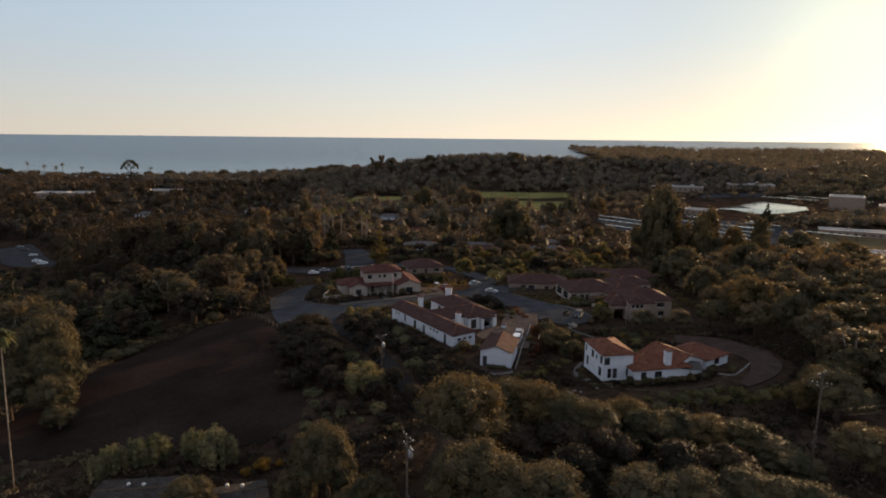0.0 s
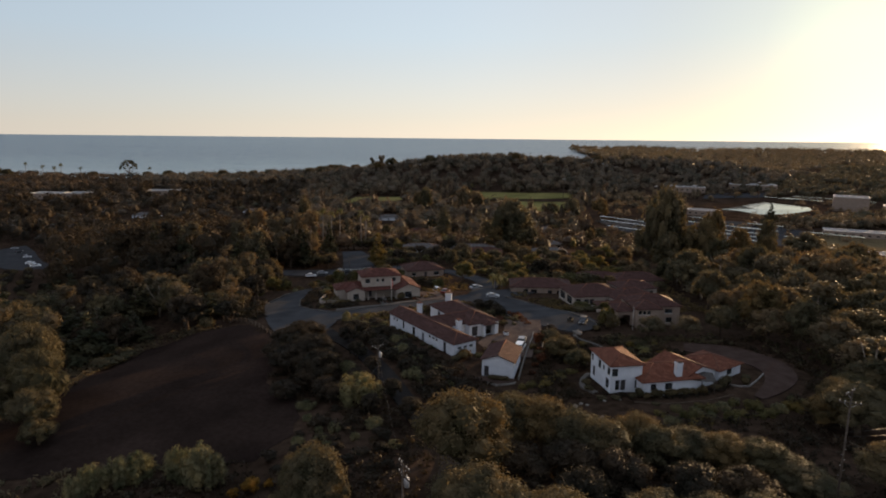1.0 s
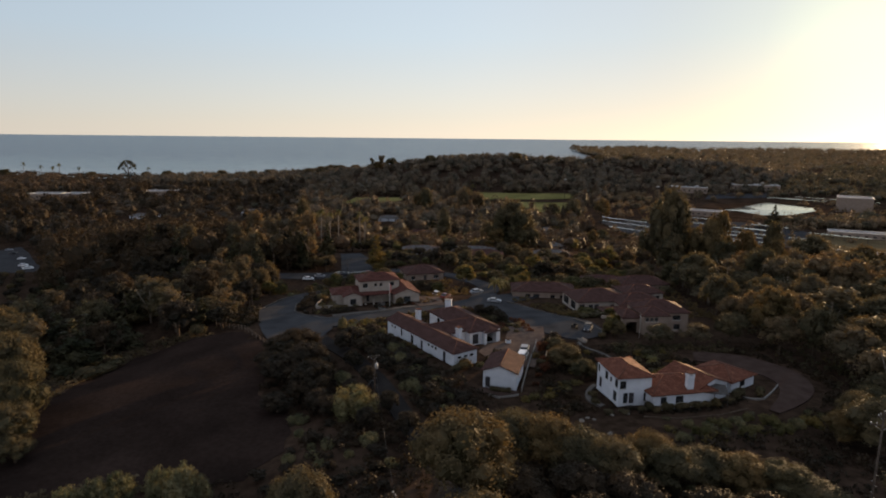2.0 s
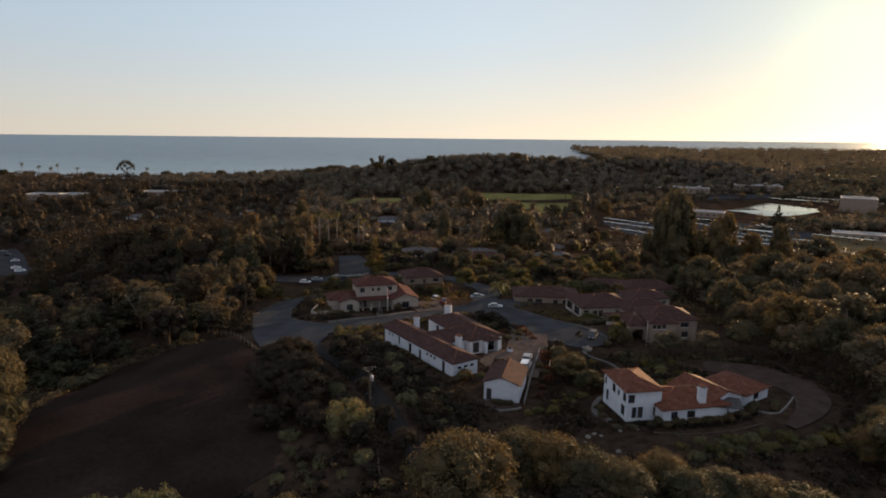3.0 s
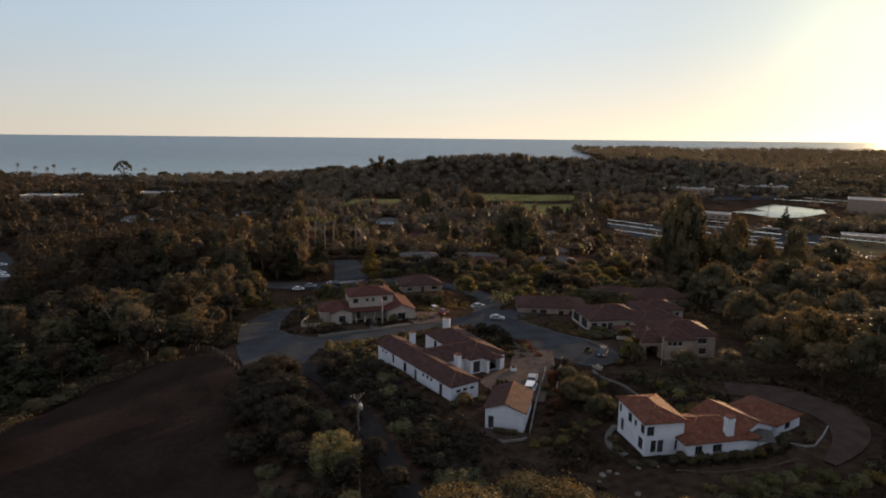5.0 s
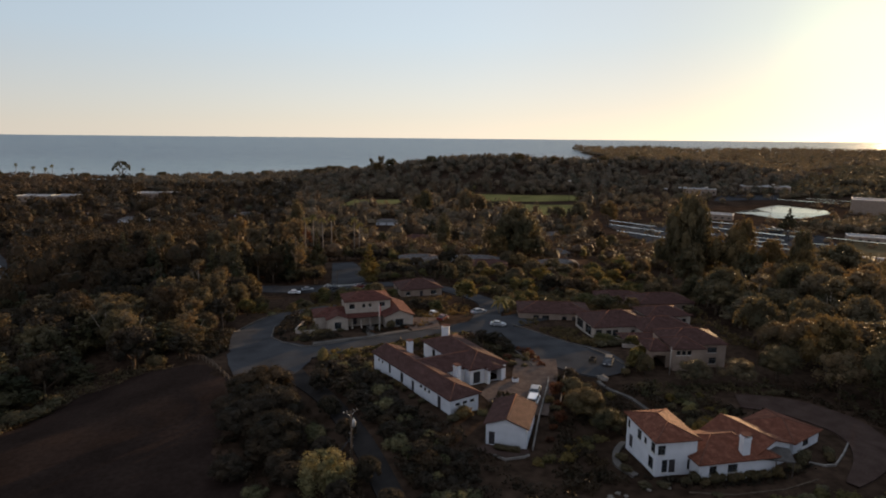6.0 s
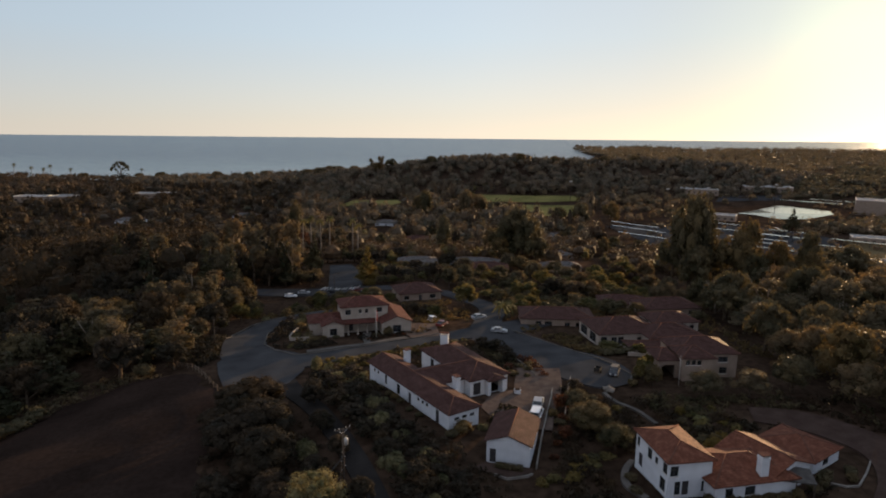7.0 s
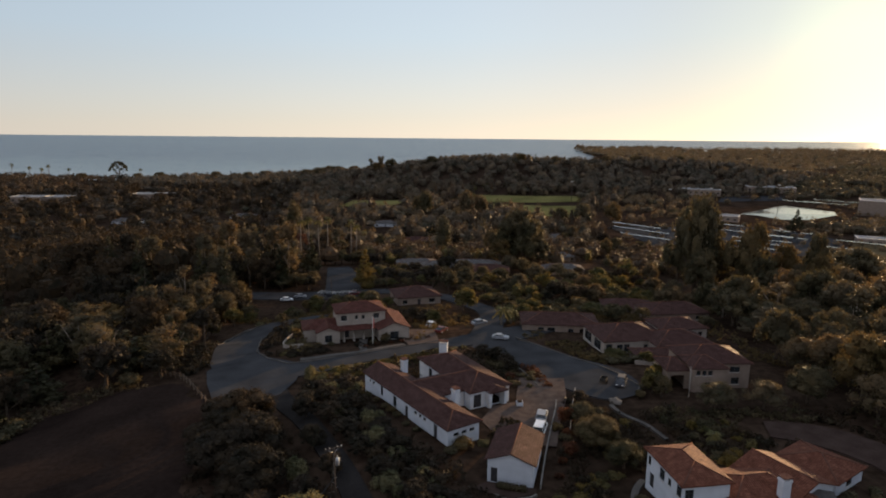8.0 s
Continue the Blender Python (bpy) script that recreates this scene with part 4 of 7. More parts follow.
def plume_puffs(rng, n=12, R=3.0, H=6.0):
    out = []
    for k in range(n):
        a, d = rng.uniform(0, 2 * math.pi), R * math.sqrt(rng.uniform(0, 0.7))
        top = H * (1 - 0.35 * (d / R) ** 2) * rng.uniform(0.8, 1.0)
        q = rng.uniform(0.5, 0.85)
        out += [(d * math.cos(a), d * math.sin(a), top - q * 1.1, q), (d * math.cos(a) * 1.05, d * math.sin(a) * 1.05, top * 0.55, q * 1.35), (d * math.cos(a), d * math.sin(a), top * 0.25, q * 1.3)]
    return out


def umbrella_puffs(rng, H=10.0, R=5.0):
    """Small tufts on a flattened dome, with sky showing through between limbs."""
    out = []
    for k in range(34):
        a, t = 2.4 * k, math.sqrt((k + 0.5) / 34)
        d = R * t * rng.uniform(0.86, 1.0)
        out.append((d * math.cos(a), d * math.sin(a), H * (0.94 - 0.42 * t ** 2.2) + rng.uniform(-0.3, 0.3), rng.uniform(0.42, 0.8)))
    return out


PROTOS = {}


def proto(kind, name, label, category, H, R, crown, trunk, group):
    ob = tagged(new(name), label, category, group)
    if trunk is not None:
        child("trunk", trunk, ob)
    child("crown", crown, ob)
    PROTOS.setdefault(kind, []).append([ob, H, R, False])


place_rng = np.random.default_rng(11)


def plant(kind, x, y, H, R, sink=0.25):
    """Sets a plant of that kind with that height and crown radius on the ground."""
    slot = PROTOS[kind][int(place_rng.integers(len(PROTOS[kind])))]
    ob, h0, r0, used = slot
    m = Matrix.Translation((x, y, height(x, y) - sink)) @ Matrix.Rotation(place_rng.uniform(0, 6.28), 4, "Z") @ Matrix.Diagonal((R / r0, R / r0, H / h0, 1))
    if used:
        made = copy_thing(ob, Matrix.Identity(4))
        made.matrix_basis = m
        return made
    slot[3] = True
    ob.matrix_basis = m
    return ob


for k in range(4):
    rng = np.random.default_rng(100 + k)
    proto("oak", "oak_tree", "dark evergreen oak with a dense lumpy crown", "tree", 10, 5.4, crown_mesh("crown", rng, oak_puffs(rng, 38, r=(0.65, 1.8)), 14500, 0.135, L_OAK, 0.66, fine=True), trunk_mesh(rng, 6.5, 0.35, 5, 4, M_BARK), "oaks on the hillside")
    # oak_shade: an oak crown with shade put into its leaf colour
    proto("oak_shade", "oak_tree", "evergreen oak with shade toned into its leaves", "tree", 10, 5.4, crown_mesh("crown", rng, oak_puffs(rng, 36, r=(0.65, 1.7)), 8500, 0.165, L_SHADE, 0.68, fine=True), trunk_mesh(rng, 6.5, 0.35, 5, 4, M_BARK), "oaks on the hillside")
    proto("oak_far", "evergreen_tree", "dark round-crowned evergreen tree", "tree", 10, 5.4, crown_mesh("crown", rng, oak_puffs(rng, 32, r=(0.6, 1.7)), 2700, 0.24, L_OAK, 0.66), trunk_mesh(rng, 6.5, 0.35, 3, 4, M_BARK), "trees of the neighbourhood")
    # gum: an oak_far crown in brighter leaves, evening glow in the colour
    proto("gum", "gum_tree", "round-crowned brownish tree with evening glow in its leaf colour", "tree", 10, 5.4, crown_mesh("crown", rng, oak_puffs(rng, 32, r=(0.6, 1.7)), 2800, 0.235, L_EUC, 0.64), trunk_mesh(rng, 6.5, 0.3, 3, 4, M_BARK), "trees of the neighbourhood")
    # oak_dark: an oak_far crown with shade put into its leaf colour
    proto("oak_dark", "live_oak", "dense-crowned live oak with shade toned into its leaves", "tree", 10, 5.0, crown_mesh("crown", rng, oak_puffs(rng, 32, 5.0, 10.0, (0.6, 1.6)), 2300, 0.24, L_SHADE, 0.66), trunk_mesh(rng, 6.5, 0.35, 3, 4, M_BARK), "trees of the neighbourhood")
    proto("euc", "eucalyptus_tree", "tall open-crowned eucalyptus with brownish leaves", "tree", 10, 3.0, crown_mesh("crown", rng, tall_puffs(rng, 20), 1500, 0.21, L_EUC, 0.66), trunk_mesh(rng, 8.5, 0.16, 5, 1.8, M_PALE_BARK, 0.35), "tall trees")
for k in range(3):
    rng = np.random.default_rng(200 + k)
    proto("olive", "shrub", "grey-green feathery shrub with upright plumes", "shrub", 6, 3.2, crown_mesh("crown", rng, plume_puffs(rng, 18), 6200, 0.12, L_OLIVE, 0.56, 0.5), trunk_mesh(rng, 2.5, 0.14, 4, 1.5, M_BARK), "shrubs on the hillside")
    proto("shrub", "shrub", "low dense green shrub", "shrub", 3, 1.9, crown_mesh("crown", rng, oak_puffs(rng, 9, 1.9, 3.0, (0.5, 0.9)), 460, 0.22, L_OAK, 0.8), trunk_mesh(rng, 1.6, 0.08, 3, 0.9, M_BARK), "shrubs on the hillside")
    # dark_shrub: the low shrub again, its shade put into the leaf colour
    proto("dark_shrub", "bush", "dense shrub with shade toned into its dark leaves", "bush", 3, 1.9, crown_mesh("crown", rng, oak_puffs(rng, 11, 1.9, 3.0, (0.4, 0.85)), 480, 0.21, L_SHADE, 0.76), trunk_mesh(rng, 1.6, 0.08, 3, 0.9, M_BARK), "shrubs on the hillside")
    # pale_shrub: dry shrub whose leaf colour also holds low sun
    proto("pale_shrub", "shrub", "dry yellowish shrub with low sun toned into its leaves", "shrub", 3, 1.9, crown_mesh("crown", rng, plume_puffs(rng, 8, 1.8, 3.0), 560, 0.19, L_YELLOW, 0.7, 0.5), trunk_mesh(rng, 1.2, 0.06, 3, 0.9, M_BARK), "shrubs on the hillside")
    proto("pine", "conifer", "dark pointed conifer with drooping branches", "tree", 10, 2.5, crown_mesh("crown", rng, cone_puffs(rng), 1700, 0.24, L_PINE, 0.75), trunk_mesh(rng, 9.4, 0.16, 0, 1, M_BARK), "conifers")
    proto("yellow", "tree", "yellow-green garden tree with a loose crown", "tree", 7, 3.2, crown_mesh("crown", rng, oak_puffs(rng, 11, 3.2, 7, (0.8, 1.3)), 1000, 0.32, L_YELLOW, 0.72), trunk_mesh(rng, 5, 0.18, 4, 2, M_BARK), "garden trees")
rng = np.random.default_rng(300)
proto("cypress", "cypress_tree", "tall narrow cypress column", "tree", 10, 1.7, crown_mesh("crown", rng, cone_puffs(rng, 10.0, 2.0, 20), 3200, 0.13, L_YELLOW, 0.75, 0.5), trunk_mesh(rng, 8.0, 0.14, 0, 1, M_BARK), "conifers")
proto("dark_cypress", "cypress_tree", "tall green cypress column", "tree", 10, 1.7, crown_mesh("crown", rng, column_puffs(rng), 2200, 0.18, L_OAK, 0.85, 0.5), trunk_mesh(rng, 8.0, 0.14, 0, 1, M_BARK), "conifers")
proto("russet", "tree", "small tree with russet leaves", "tree", 6, 2.6, crown_mesh("crown", rng, oak_puffs(rng, 11, 2.6, 6, (0.7, 1.2)), 1300, 0.24, L_RED, 0.74), trunk_mesh(rng, 4, 0.14, 4, 1.6, M_BARK), "garden trees")
proto("gold", "shrub", "golden-orange shrub in low sun", "shrub", 3, 1.8, crown_mesh("crown", rng, oak_puffs(rng, 9, 1.8, 3, (0.5, 0.8)), 900, 0.17, L_GOLD, 0.74), trunk_mesh(rng, 1.6, 0.07, 3, 0.9, M_BARK), "shrubs on the hillside")


proto("umbrella", "umbrella_tree", "wide umbrella-crowned tree with sky between its limbs", "tree", 10, 5.2, crown_mesh("crown", rng, umbrella_puffs(rng), 900, 0.32, L_PINE, 0.7), trunk_mesh(rng, 8.4, 0.3, 7, 4.4, M_BARK, 0.3), "tall trees")


def palm_crown(rng, fronds=26, length=2.6):
    out = []
    for k in range(fronds):
        a, e = 2.4 * k, rng.uniform(-0.7, 1.2)
        d = Vector((math.cos(a), math.sin(a), 0))
        side = Vector((-d.y, d.x, 0))
        pts = []
        for s in range(6):
            t = s / 5
            pts.append(d * length * t * math.cos(e * 0.7) + Vector((0, 0, length * (t * math.sin(e) - 0.75 * t * t))))
        for s in range(5):
            w0, w1 = 0.34 * math.sin(math.pi * (0.12 + 0.84 * s / 5)), 0.34 * math.sin(math.pi * (0.12 + 0.84 * (s + 1) / 5))
            for sg in (-1, 1):
                out.append([pts[s], pts[s] + side * sg * w0 - Vector((0, 0, 0.12)), pts[s + 1] + side * sg * w1 - Vector((0, 0, 0.12)), pts[s + 1]])
    return quads("crown", np.array([[tuple(p) for p in q] for q in out]), L_PALM)


def palm(x, y, H, spread, trunk_r=0.22, lean=0.0):
    rng = np.random.default_rng(int(abs(x * 7 + y * 3)))
    ob = tagged(new("palm_tree"), "tall fan palm with a slim pale trunk", "palm", "palms")
    ob.location = (x, y, height(x, y) - 0.2)
    bend = rng.uniform(-0.5, 0.5) + lean
    child("trunk", tubes("trunk", [([(0, 0, 0), (bend * 0.4, 0, H * 0.4), (bend, 0, H - spread * 0.3)], [trunk_r * 1.4, trunk_r, trunk_r * 0.75])], M_PALE_BARK, 8), ob)
    crown = child("crown", palm_crown(rng, 28, spread), ob)
    crown.location = (bend, 0, H - spread * 0.35)


TAKEN = []
OAKS_BELT = [(3.2, 85.0, 14.7, 7), (11.3, 97.0, 10.3, 5), (15.1, 95.0, 10.7, 5), (19.3, 93.0, 9.4, 5), (23.6, 92.0, 8.4, 4.5), (30.3, 97.0, 6.7, 4), (32.4, 92.0, 7.1, 4.5), (37.2, 93.0, 6.2, 4), (41.7, 91.0, 6.1, 4.5), (46.0, 89.0, 6.1, 4.5), (48.9, 86.0, 4.6, 4), (50.0, 82.0, 4.1, 4)]
OAKS_FRONT = [(4.2, 73.0, 11.8, 6), (8.5, 70.0, 9.8, 4.5), (13.8, 71.0, 9.2, 5), (18.1, 78.0, 7.7, 4.5), (23.9, 83.0, 7.8, 4.5), (18.1, 86.0, 7.5, 4.5), (26.3, 73.0, 7.7, 5), (32.7, 73.0, 7.0, 4.5), (39.7, 74.0, 6.0, 4.5), (43.7, 72.0, 5.4, 4), (32.4, 80.0, 7.4, 4.5), (39.4, 80.0, 6.2, 4.5), (46.6, 70.0, 5.9, 4), (61.9, 85.0, 8.0, 5), (69.5, 104.0, 9.3, 6), (9.6, 84.0, 7.6, 5)]
LEFT_FRONT = [(-15.8, 80.0, 13.1, 4.5), (-19.5, 84.0, 10.5, 3), (-9.0, 74.0, 7.4, 3), (-35.2, 80.0, 6.6, 4), (-20.3, 80.0, 7.3, 3), (-84, 128, 17.5, 6), (-77, 119, 14, 5.4), (-73, 111.5, 9, 4.6), (-82, 112, 11, 5.4), (-69.5, 107, 5, 3), (-90, 133, 15, 6), (-11.2, 74.0, 5.8, 3)]
BUSHES = [(-37.3, 95.0, 7.7, 3.2), (-46.8, 96.0, 5.1, 2.6), (-49.5, 94.0, 5.4, 2.4), (-52.1, 92.0, 5.5, 2.4), (-34.5, 94.0, 6.3, 2.2), (-40.7, 96.0, 6.4, 2.6), (-53.3, 90.0, 5.3, 1.8)]
for x, y, H, R in OAKS_BELT + OAKS_FRONT + LEFT_FRONT:
    # crowns between the two oak rows get that gap's shadow as darker leaves
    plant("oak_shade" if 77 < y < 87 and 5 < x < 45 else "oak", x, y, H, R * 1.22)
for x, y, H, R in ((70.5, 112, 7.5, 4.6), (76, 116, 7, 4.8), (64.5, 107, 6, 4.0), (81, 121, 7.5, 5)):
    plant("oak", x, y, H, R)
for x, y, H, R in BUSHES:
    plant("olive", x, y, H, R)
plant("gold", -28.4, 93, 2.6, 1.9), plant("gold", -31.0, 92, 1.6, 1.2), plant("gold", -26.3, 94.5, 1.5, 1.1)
# lane oaks: their shaded side is put into the leaf colour
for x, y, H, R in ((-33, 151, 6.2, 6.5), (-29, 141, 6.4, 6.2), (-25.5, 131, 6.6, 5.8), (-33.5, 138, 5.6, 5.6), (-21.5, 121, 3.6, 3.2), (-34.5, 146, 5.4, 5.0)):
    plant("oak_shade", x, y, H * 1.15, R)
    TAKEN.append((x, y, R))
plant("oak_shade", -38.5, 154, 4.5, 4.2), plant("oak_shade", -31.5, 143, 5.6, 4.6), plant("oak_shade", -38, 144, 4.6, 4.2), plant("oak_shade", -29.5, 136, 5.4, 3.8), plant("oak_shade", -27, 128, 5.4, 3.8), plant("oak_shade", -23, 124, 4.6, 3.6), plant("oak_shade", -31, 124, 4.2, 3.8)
plant("olive", -15.6, 119.5, 7.2, 4.4), plant("olive", -18.5, 123.5, 3.6, 2.2), plant("olive", -19.6, 133.5, 3.4, 2.0)
plant("oak", 27.0, 143, 5.5, 4.6), plant("oak", 29.5, 136, 4.6, 3.6), plant("oak", 25.8, 150, 4.6, 3.0), plant("russet", 23.2, 150, 4.2, 1.7), plant("russet", 22.4, 140, 3.2, 1.3)
plant("oak", 43.4, 161, 5.0, 2.4), plant("oak", 70, 159, 8, 5)
plant("yellow", 42.3, 163, 5.5, 2.4), plant("yellow", 41.5, 186.5, 2.6, 3.4), plant("yellow", 46.5, 186, 2.4, 2.8), plant("shrub", 37.5, 183.5, 2.0, 1.6)

for k in range(9):
    plant("shrub", 36.4 + 1.35 * k + 0.3 * math.sin(k * 3), 118.4 + 0.22 * k + 0.5 * math.sin(k * 2.1), 1.4 + 0.7 * math.sin(k * 1.7) ** 2, 1.1)
for x, y, H in ((48.5, 120.6, 1.6), (50.3, 120.4, 2.2), (55.5, 123.5, 2.4), (57.2, 125.6, 2.0), (53.8, 122.4, 1.4), (60.6, 125.5, 1.6), (62, 127.6, 1.5), (28.6, 122, 1.6), (29.2, 126, 1.4), (30.2, 118.2, 1.0), (33, 118, 0.9)):
    plant("shrub", x, y, H, 1.2)
BIG_TALL = [(104.0, 301, 45, 11), (109, 306, 37, 9), (117.4, 290, 30.6, 10), (37.5, 349, 30, 12), (44, 356, 24, 8), (31, 352, 22, 8), (113, 300, 26, 9), (98, 306, 26, 8), (104, 296, 20, 8), (110, 310, 30, 8), (122, 284, 22, 8), (38, 342, 17, 8), (46, 348, 16, 7), (28, 346, 15, 7), (126, 298, 34, 7), (150, 296, 28, 6), (140, 300, 24, 7), (128, 300, 22, 7), (146, 285, 21, 6.5), (102, 290, 24, 8)]
BIG_ROUND = [(179, 315, 20, 12), (137, 235, 15, 11), (160, 318, 15, 9), (196, 300, 17, 11), (122.7, 262, 18.4, 9), (135, 215, 15.3, 9), (91.6, 215, 9.3, 8), (101.8, 200, 11, 9), (101.9, 180, 10.8, 9), (99.2, 150, 10.5, 9), (86.7, 140, 11, 7), (78, 151, 10, 6), (133, 190, 14.3, 11), (80, 178, 9, 6.5), (88, 166, 12, 7.5), (112, 165, 12, 9), (118, 145, 13, 9), (104, 128, 10, 8), (92, 122, 8, 7), (84, 104, 6, 5)]
for x, y, H, R in BIG_TALL:
    plant("oak_far", x, y, H, R * 1.05)
# sun-side round crowns mostly take the brighter leaves as painted glow
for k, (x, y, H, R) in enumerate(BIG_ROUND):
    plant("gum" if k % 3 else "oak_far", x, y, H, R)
for x, y, H, R in [(-80, 330, 15.4, 9), (-109, 340, 21, 9), (-129, 330, 21, 11), (-144, 330, 22, 11), (-154, 320, 20, 11), (-84.5, 235, 12.9, 8), (-112, 270, 15, 9), (-100, 255, 13, 8), (-126, 290, 17, 10), (-92, 292, 14, 8)]:
    plant("oak_dark", x, y, H, R)
plant("euc", -83.5, 280, 21, 7), plant("euc", -74, 240, 15, 5.5), plant("euc", -78, 226, 14, 5), plant("euc", -90, 262, 18, 6), plant("pine", -70, 252, 17, 5), plant("euc", -96, 300, 22, 7), plant("pine", -80, 310, 22, 6), plant("pine", -66, 300, 18, 5), plant("euc", -118, 300, 22, 8)
plant("oak_dark", -52.6, 294.5, 6.5, 3.2), plant("pine", -75.7, 265.2, 25, 6), plant("pine", -88.2, 274, 22, 5.5), plant("pine", -68, 309, 25, 6), plant("pine", -104, 262, 20, 5.5), plant("pine", -120, 292, 24, 6), plant("pine", -140, 308, 23, 6), plant("euc", -63.3, 302, 27, 7), plant("euc", -70, 308, 24, 6.5), plant("euc", -79.3, 302, 27, 8), plant("euc", -90, 312, 26, 8), plant("pine", -57, 318, 20, 5), plant("oak_dark", -72, 298, 14, 7), plant("oak_dark", -86, 300, 15, 8), plant("dark_cypress", 0.1, 392, 25, 5), plant("cypress", -29.6, 288.6, 16.5, 4.6), plant("dark_cypress", -118, 538, 31, 6), plant("pine", 307, 596, 21, 8)
plant("oak_far", -18, 640, 30, 9), plant("oak_far", -26, 646, 24, 7), plant("gum", 19, 618, 32, 11), plant("gum", 32, 625, 27, 10), plant("oak_far", 117, 580, 26, 12), plant("oak_far", 147, 600, 25, 10), plant("oak_far", 102, 600, 20, 9), plant("russet", -90, 440, 15, 5)
for x, y, H in [(-75.7, 398, 24.3), (-70, 398, 22.1), (-65, 398, 24.1), (-51.8, 398, 22.5), (-48.9, 398, 19.6), (-80.8, 400, 22.3)]:
    palm(x, y, H, 3.0, 0.34)
palm(-64.6, 87, 26.0, 2.1, 0.1, 0.45)
palm(17.4, 216.2, 6.0, 3.0), palm(20.5, 220, 5.0, 2.6), palm(42, 276, 7.0, 2.8), palm(46, 280, 6.0, 2.6)
plant("gum", 51.2, 155, 6.0, 4.4), plant("gum", 60.0, 155.4, 6.0, 4.7), plant("yellow", 7.5, 240, 9, 5.2), plant("yellow", 25, 226, 5, 3), plant("yellow", 29, 236, 6, 3.4), plant("yellow", 54, 268, 7, 3), plant("yellow", -2, 228, 5, 3)

for kind, x, y, H, R in (("yellow", -61, 228, 6, 3.4), ("yellow", -64.5, 219, 4.2, 2.8), ("gum", -67, 237, 11, 5), ("gum", -73, 224, 11, 5.4), ("gum", -66, 207, 7, 4), ("euc", -71, 231, 15, 4.6), ("yellow", -57, 233, 4, 2.6), ("gum", -79, 212, 9, 5), ("gum", -70, 195, 7, 4.4), ("euc", -83, 222, 15, 5), ("gum", -90, 205, 9, 5.4), ("oak_far", -47, 229, 3.4, 2.6)):
    plant(kind, x, y, H, R)
    TAKEN.append((x, y, R))

for x, y, H, R in ((-22.5, 152, 4.6, 2.8), (-19.0, 141, 4.4, 2.8), (-14.6, 133, 4.2, 2.4), (-9.6, 121, 4.6, 2.8), (-5.6, 112, 5.0, 3.0), (-17.6, 128.4, 3.8, 2.6), (0.8, 106, 4.8, 3.0), (-13, 116, 4.0, 2.6)):
    plant("oak_shade", x, y, H, R)

# ---------------------------------------------------------------- plants against the houses
for k in range(9):
    u = k / 8
    plant("shrub", -15.4 + 12.6 * u + 0.3 * math.sin(k * 5), 164.4 - 18.2 * u, 1.0 + 0.7 * math.sin(k * 2.3) ** 2, 0.95)
for x, y, H, R in ((5.1, 140.6, 2.6, 2.0), (3.2, 139.4, 1.6, 1.4), (-13.2, 200.4, 2.6, 1.6), (-34, 198, 1.8, 1.8), (-31.6, 195, 1.6, 1.7), (-29.5, 196.6, 1.2, 1.5), (-26.5, 197.8, 1.1, 1.2), (-16.2, 199.4, 1.2, 1.2), (-33.5, 202, 2.4, 1.7), (-34.2, 206, 2.8, 1.9), (19.8, 170.4, 1.6, 1.3), (20.4, 173.5, 1.4, 1.2), (19.0, 166.5, 1.2, 1.0), (39.2, 181.5, 1.8, 2.0), (42.2, 182.3, 1.8, 2.0), (45.0, 182.8, 1.9, 2.0), (41.5, 165.0, 1.8, 1.3), (43.6, 163.2, 2.2, 1.4), (39.6, 161.4, 1.7, 1.4), (46.6, 138.6, 1.2, 1.2), (45.0, 139.6, 0.9, 1.1), (48.2, 139.8, 1.0, 1.2)):
    plant("shrub", x, y, H, R)
for x, y, H, R in ((10.9, 189.0, 3.0, 2.4), (14.2, 184.8, 3.6, 2.6), (15.6, 180.4, 3.4, 2.3), (16.2, 176.6, 3.0, 2.0), (12.6, 187.0, 2.6, 2.0), (-11.4, 229.6, 4.4, 3.0), (-7.6, 230.6, 4.8, 3.2), (-3.8, 231.6, 4.4, 3.0), (-9.4, 227.0, 3.6, 2.4), (-5.4, 228.2, 3.8, 2.6), (27.4, 158.8, 2.6, 2.0), (48.0, 260.6, 8.5, 5.5), (-23.7, 158.0, 3.4, 2.8), (-17.6, 150.0, 3.6, 3.0), (-14.6, 144.5, 3.4, 2.8), (-11.0, 138.4, 3.2, 2.6), (-7.4, 133.0, 3.2, 2.6), (-20.2, 160.6, 3.0, 2.4), (-13.4, 155.4, 2.6, 2.2), (-8.4, 146.6, 2.4, 2.0), (-22.6, 165.6, 2.6, 2.2), (-4.6, 139.6, 2.6, 2.2), (-2.2, 128.0, 3.0, 2.6), (-17.2, 164.8, 2.4, 2.0)):
    plant("oak_dark", x, y, H, R)
for x, y, H, R in ((-26.4, 173.6, 3.4, 1.6), (-23.2, 170.6, 2.8, 1.4), (-11.3, 148.6, 3.0, 1.8), (-9.2, 150.0, 2.2, 1.4), (-20.9, 136.4, 2.4, 1.6), (-1.2, 132.6, 2.4, 1.8), (0.6, 131.0, 1.8, 1.4), (8.6, 143.0, 1.4, 1.2)):
    plant("olive", x, y, H, R)
for k in range(14):
    plant("pale_shrub", -24.0 + 2.35 * k, 176.0 + 1.5 * k + 0.5 * math.sin(k * 2.7), 1.2 + 0.5 * math.sin(k * 1.9), 1.0)
for x, y in ((-17.6, 196.2), (-14.8, 197.6), (-11.6, 199.0), (-8.8, 200.4), (-5.4, 202.0), (-2.4, 203.4)):
    plant("russet", x, y, 0.9, 0.9)
palm(45.6, 143.5, 2.2, 1.5, 0.12)
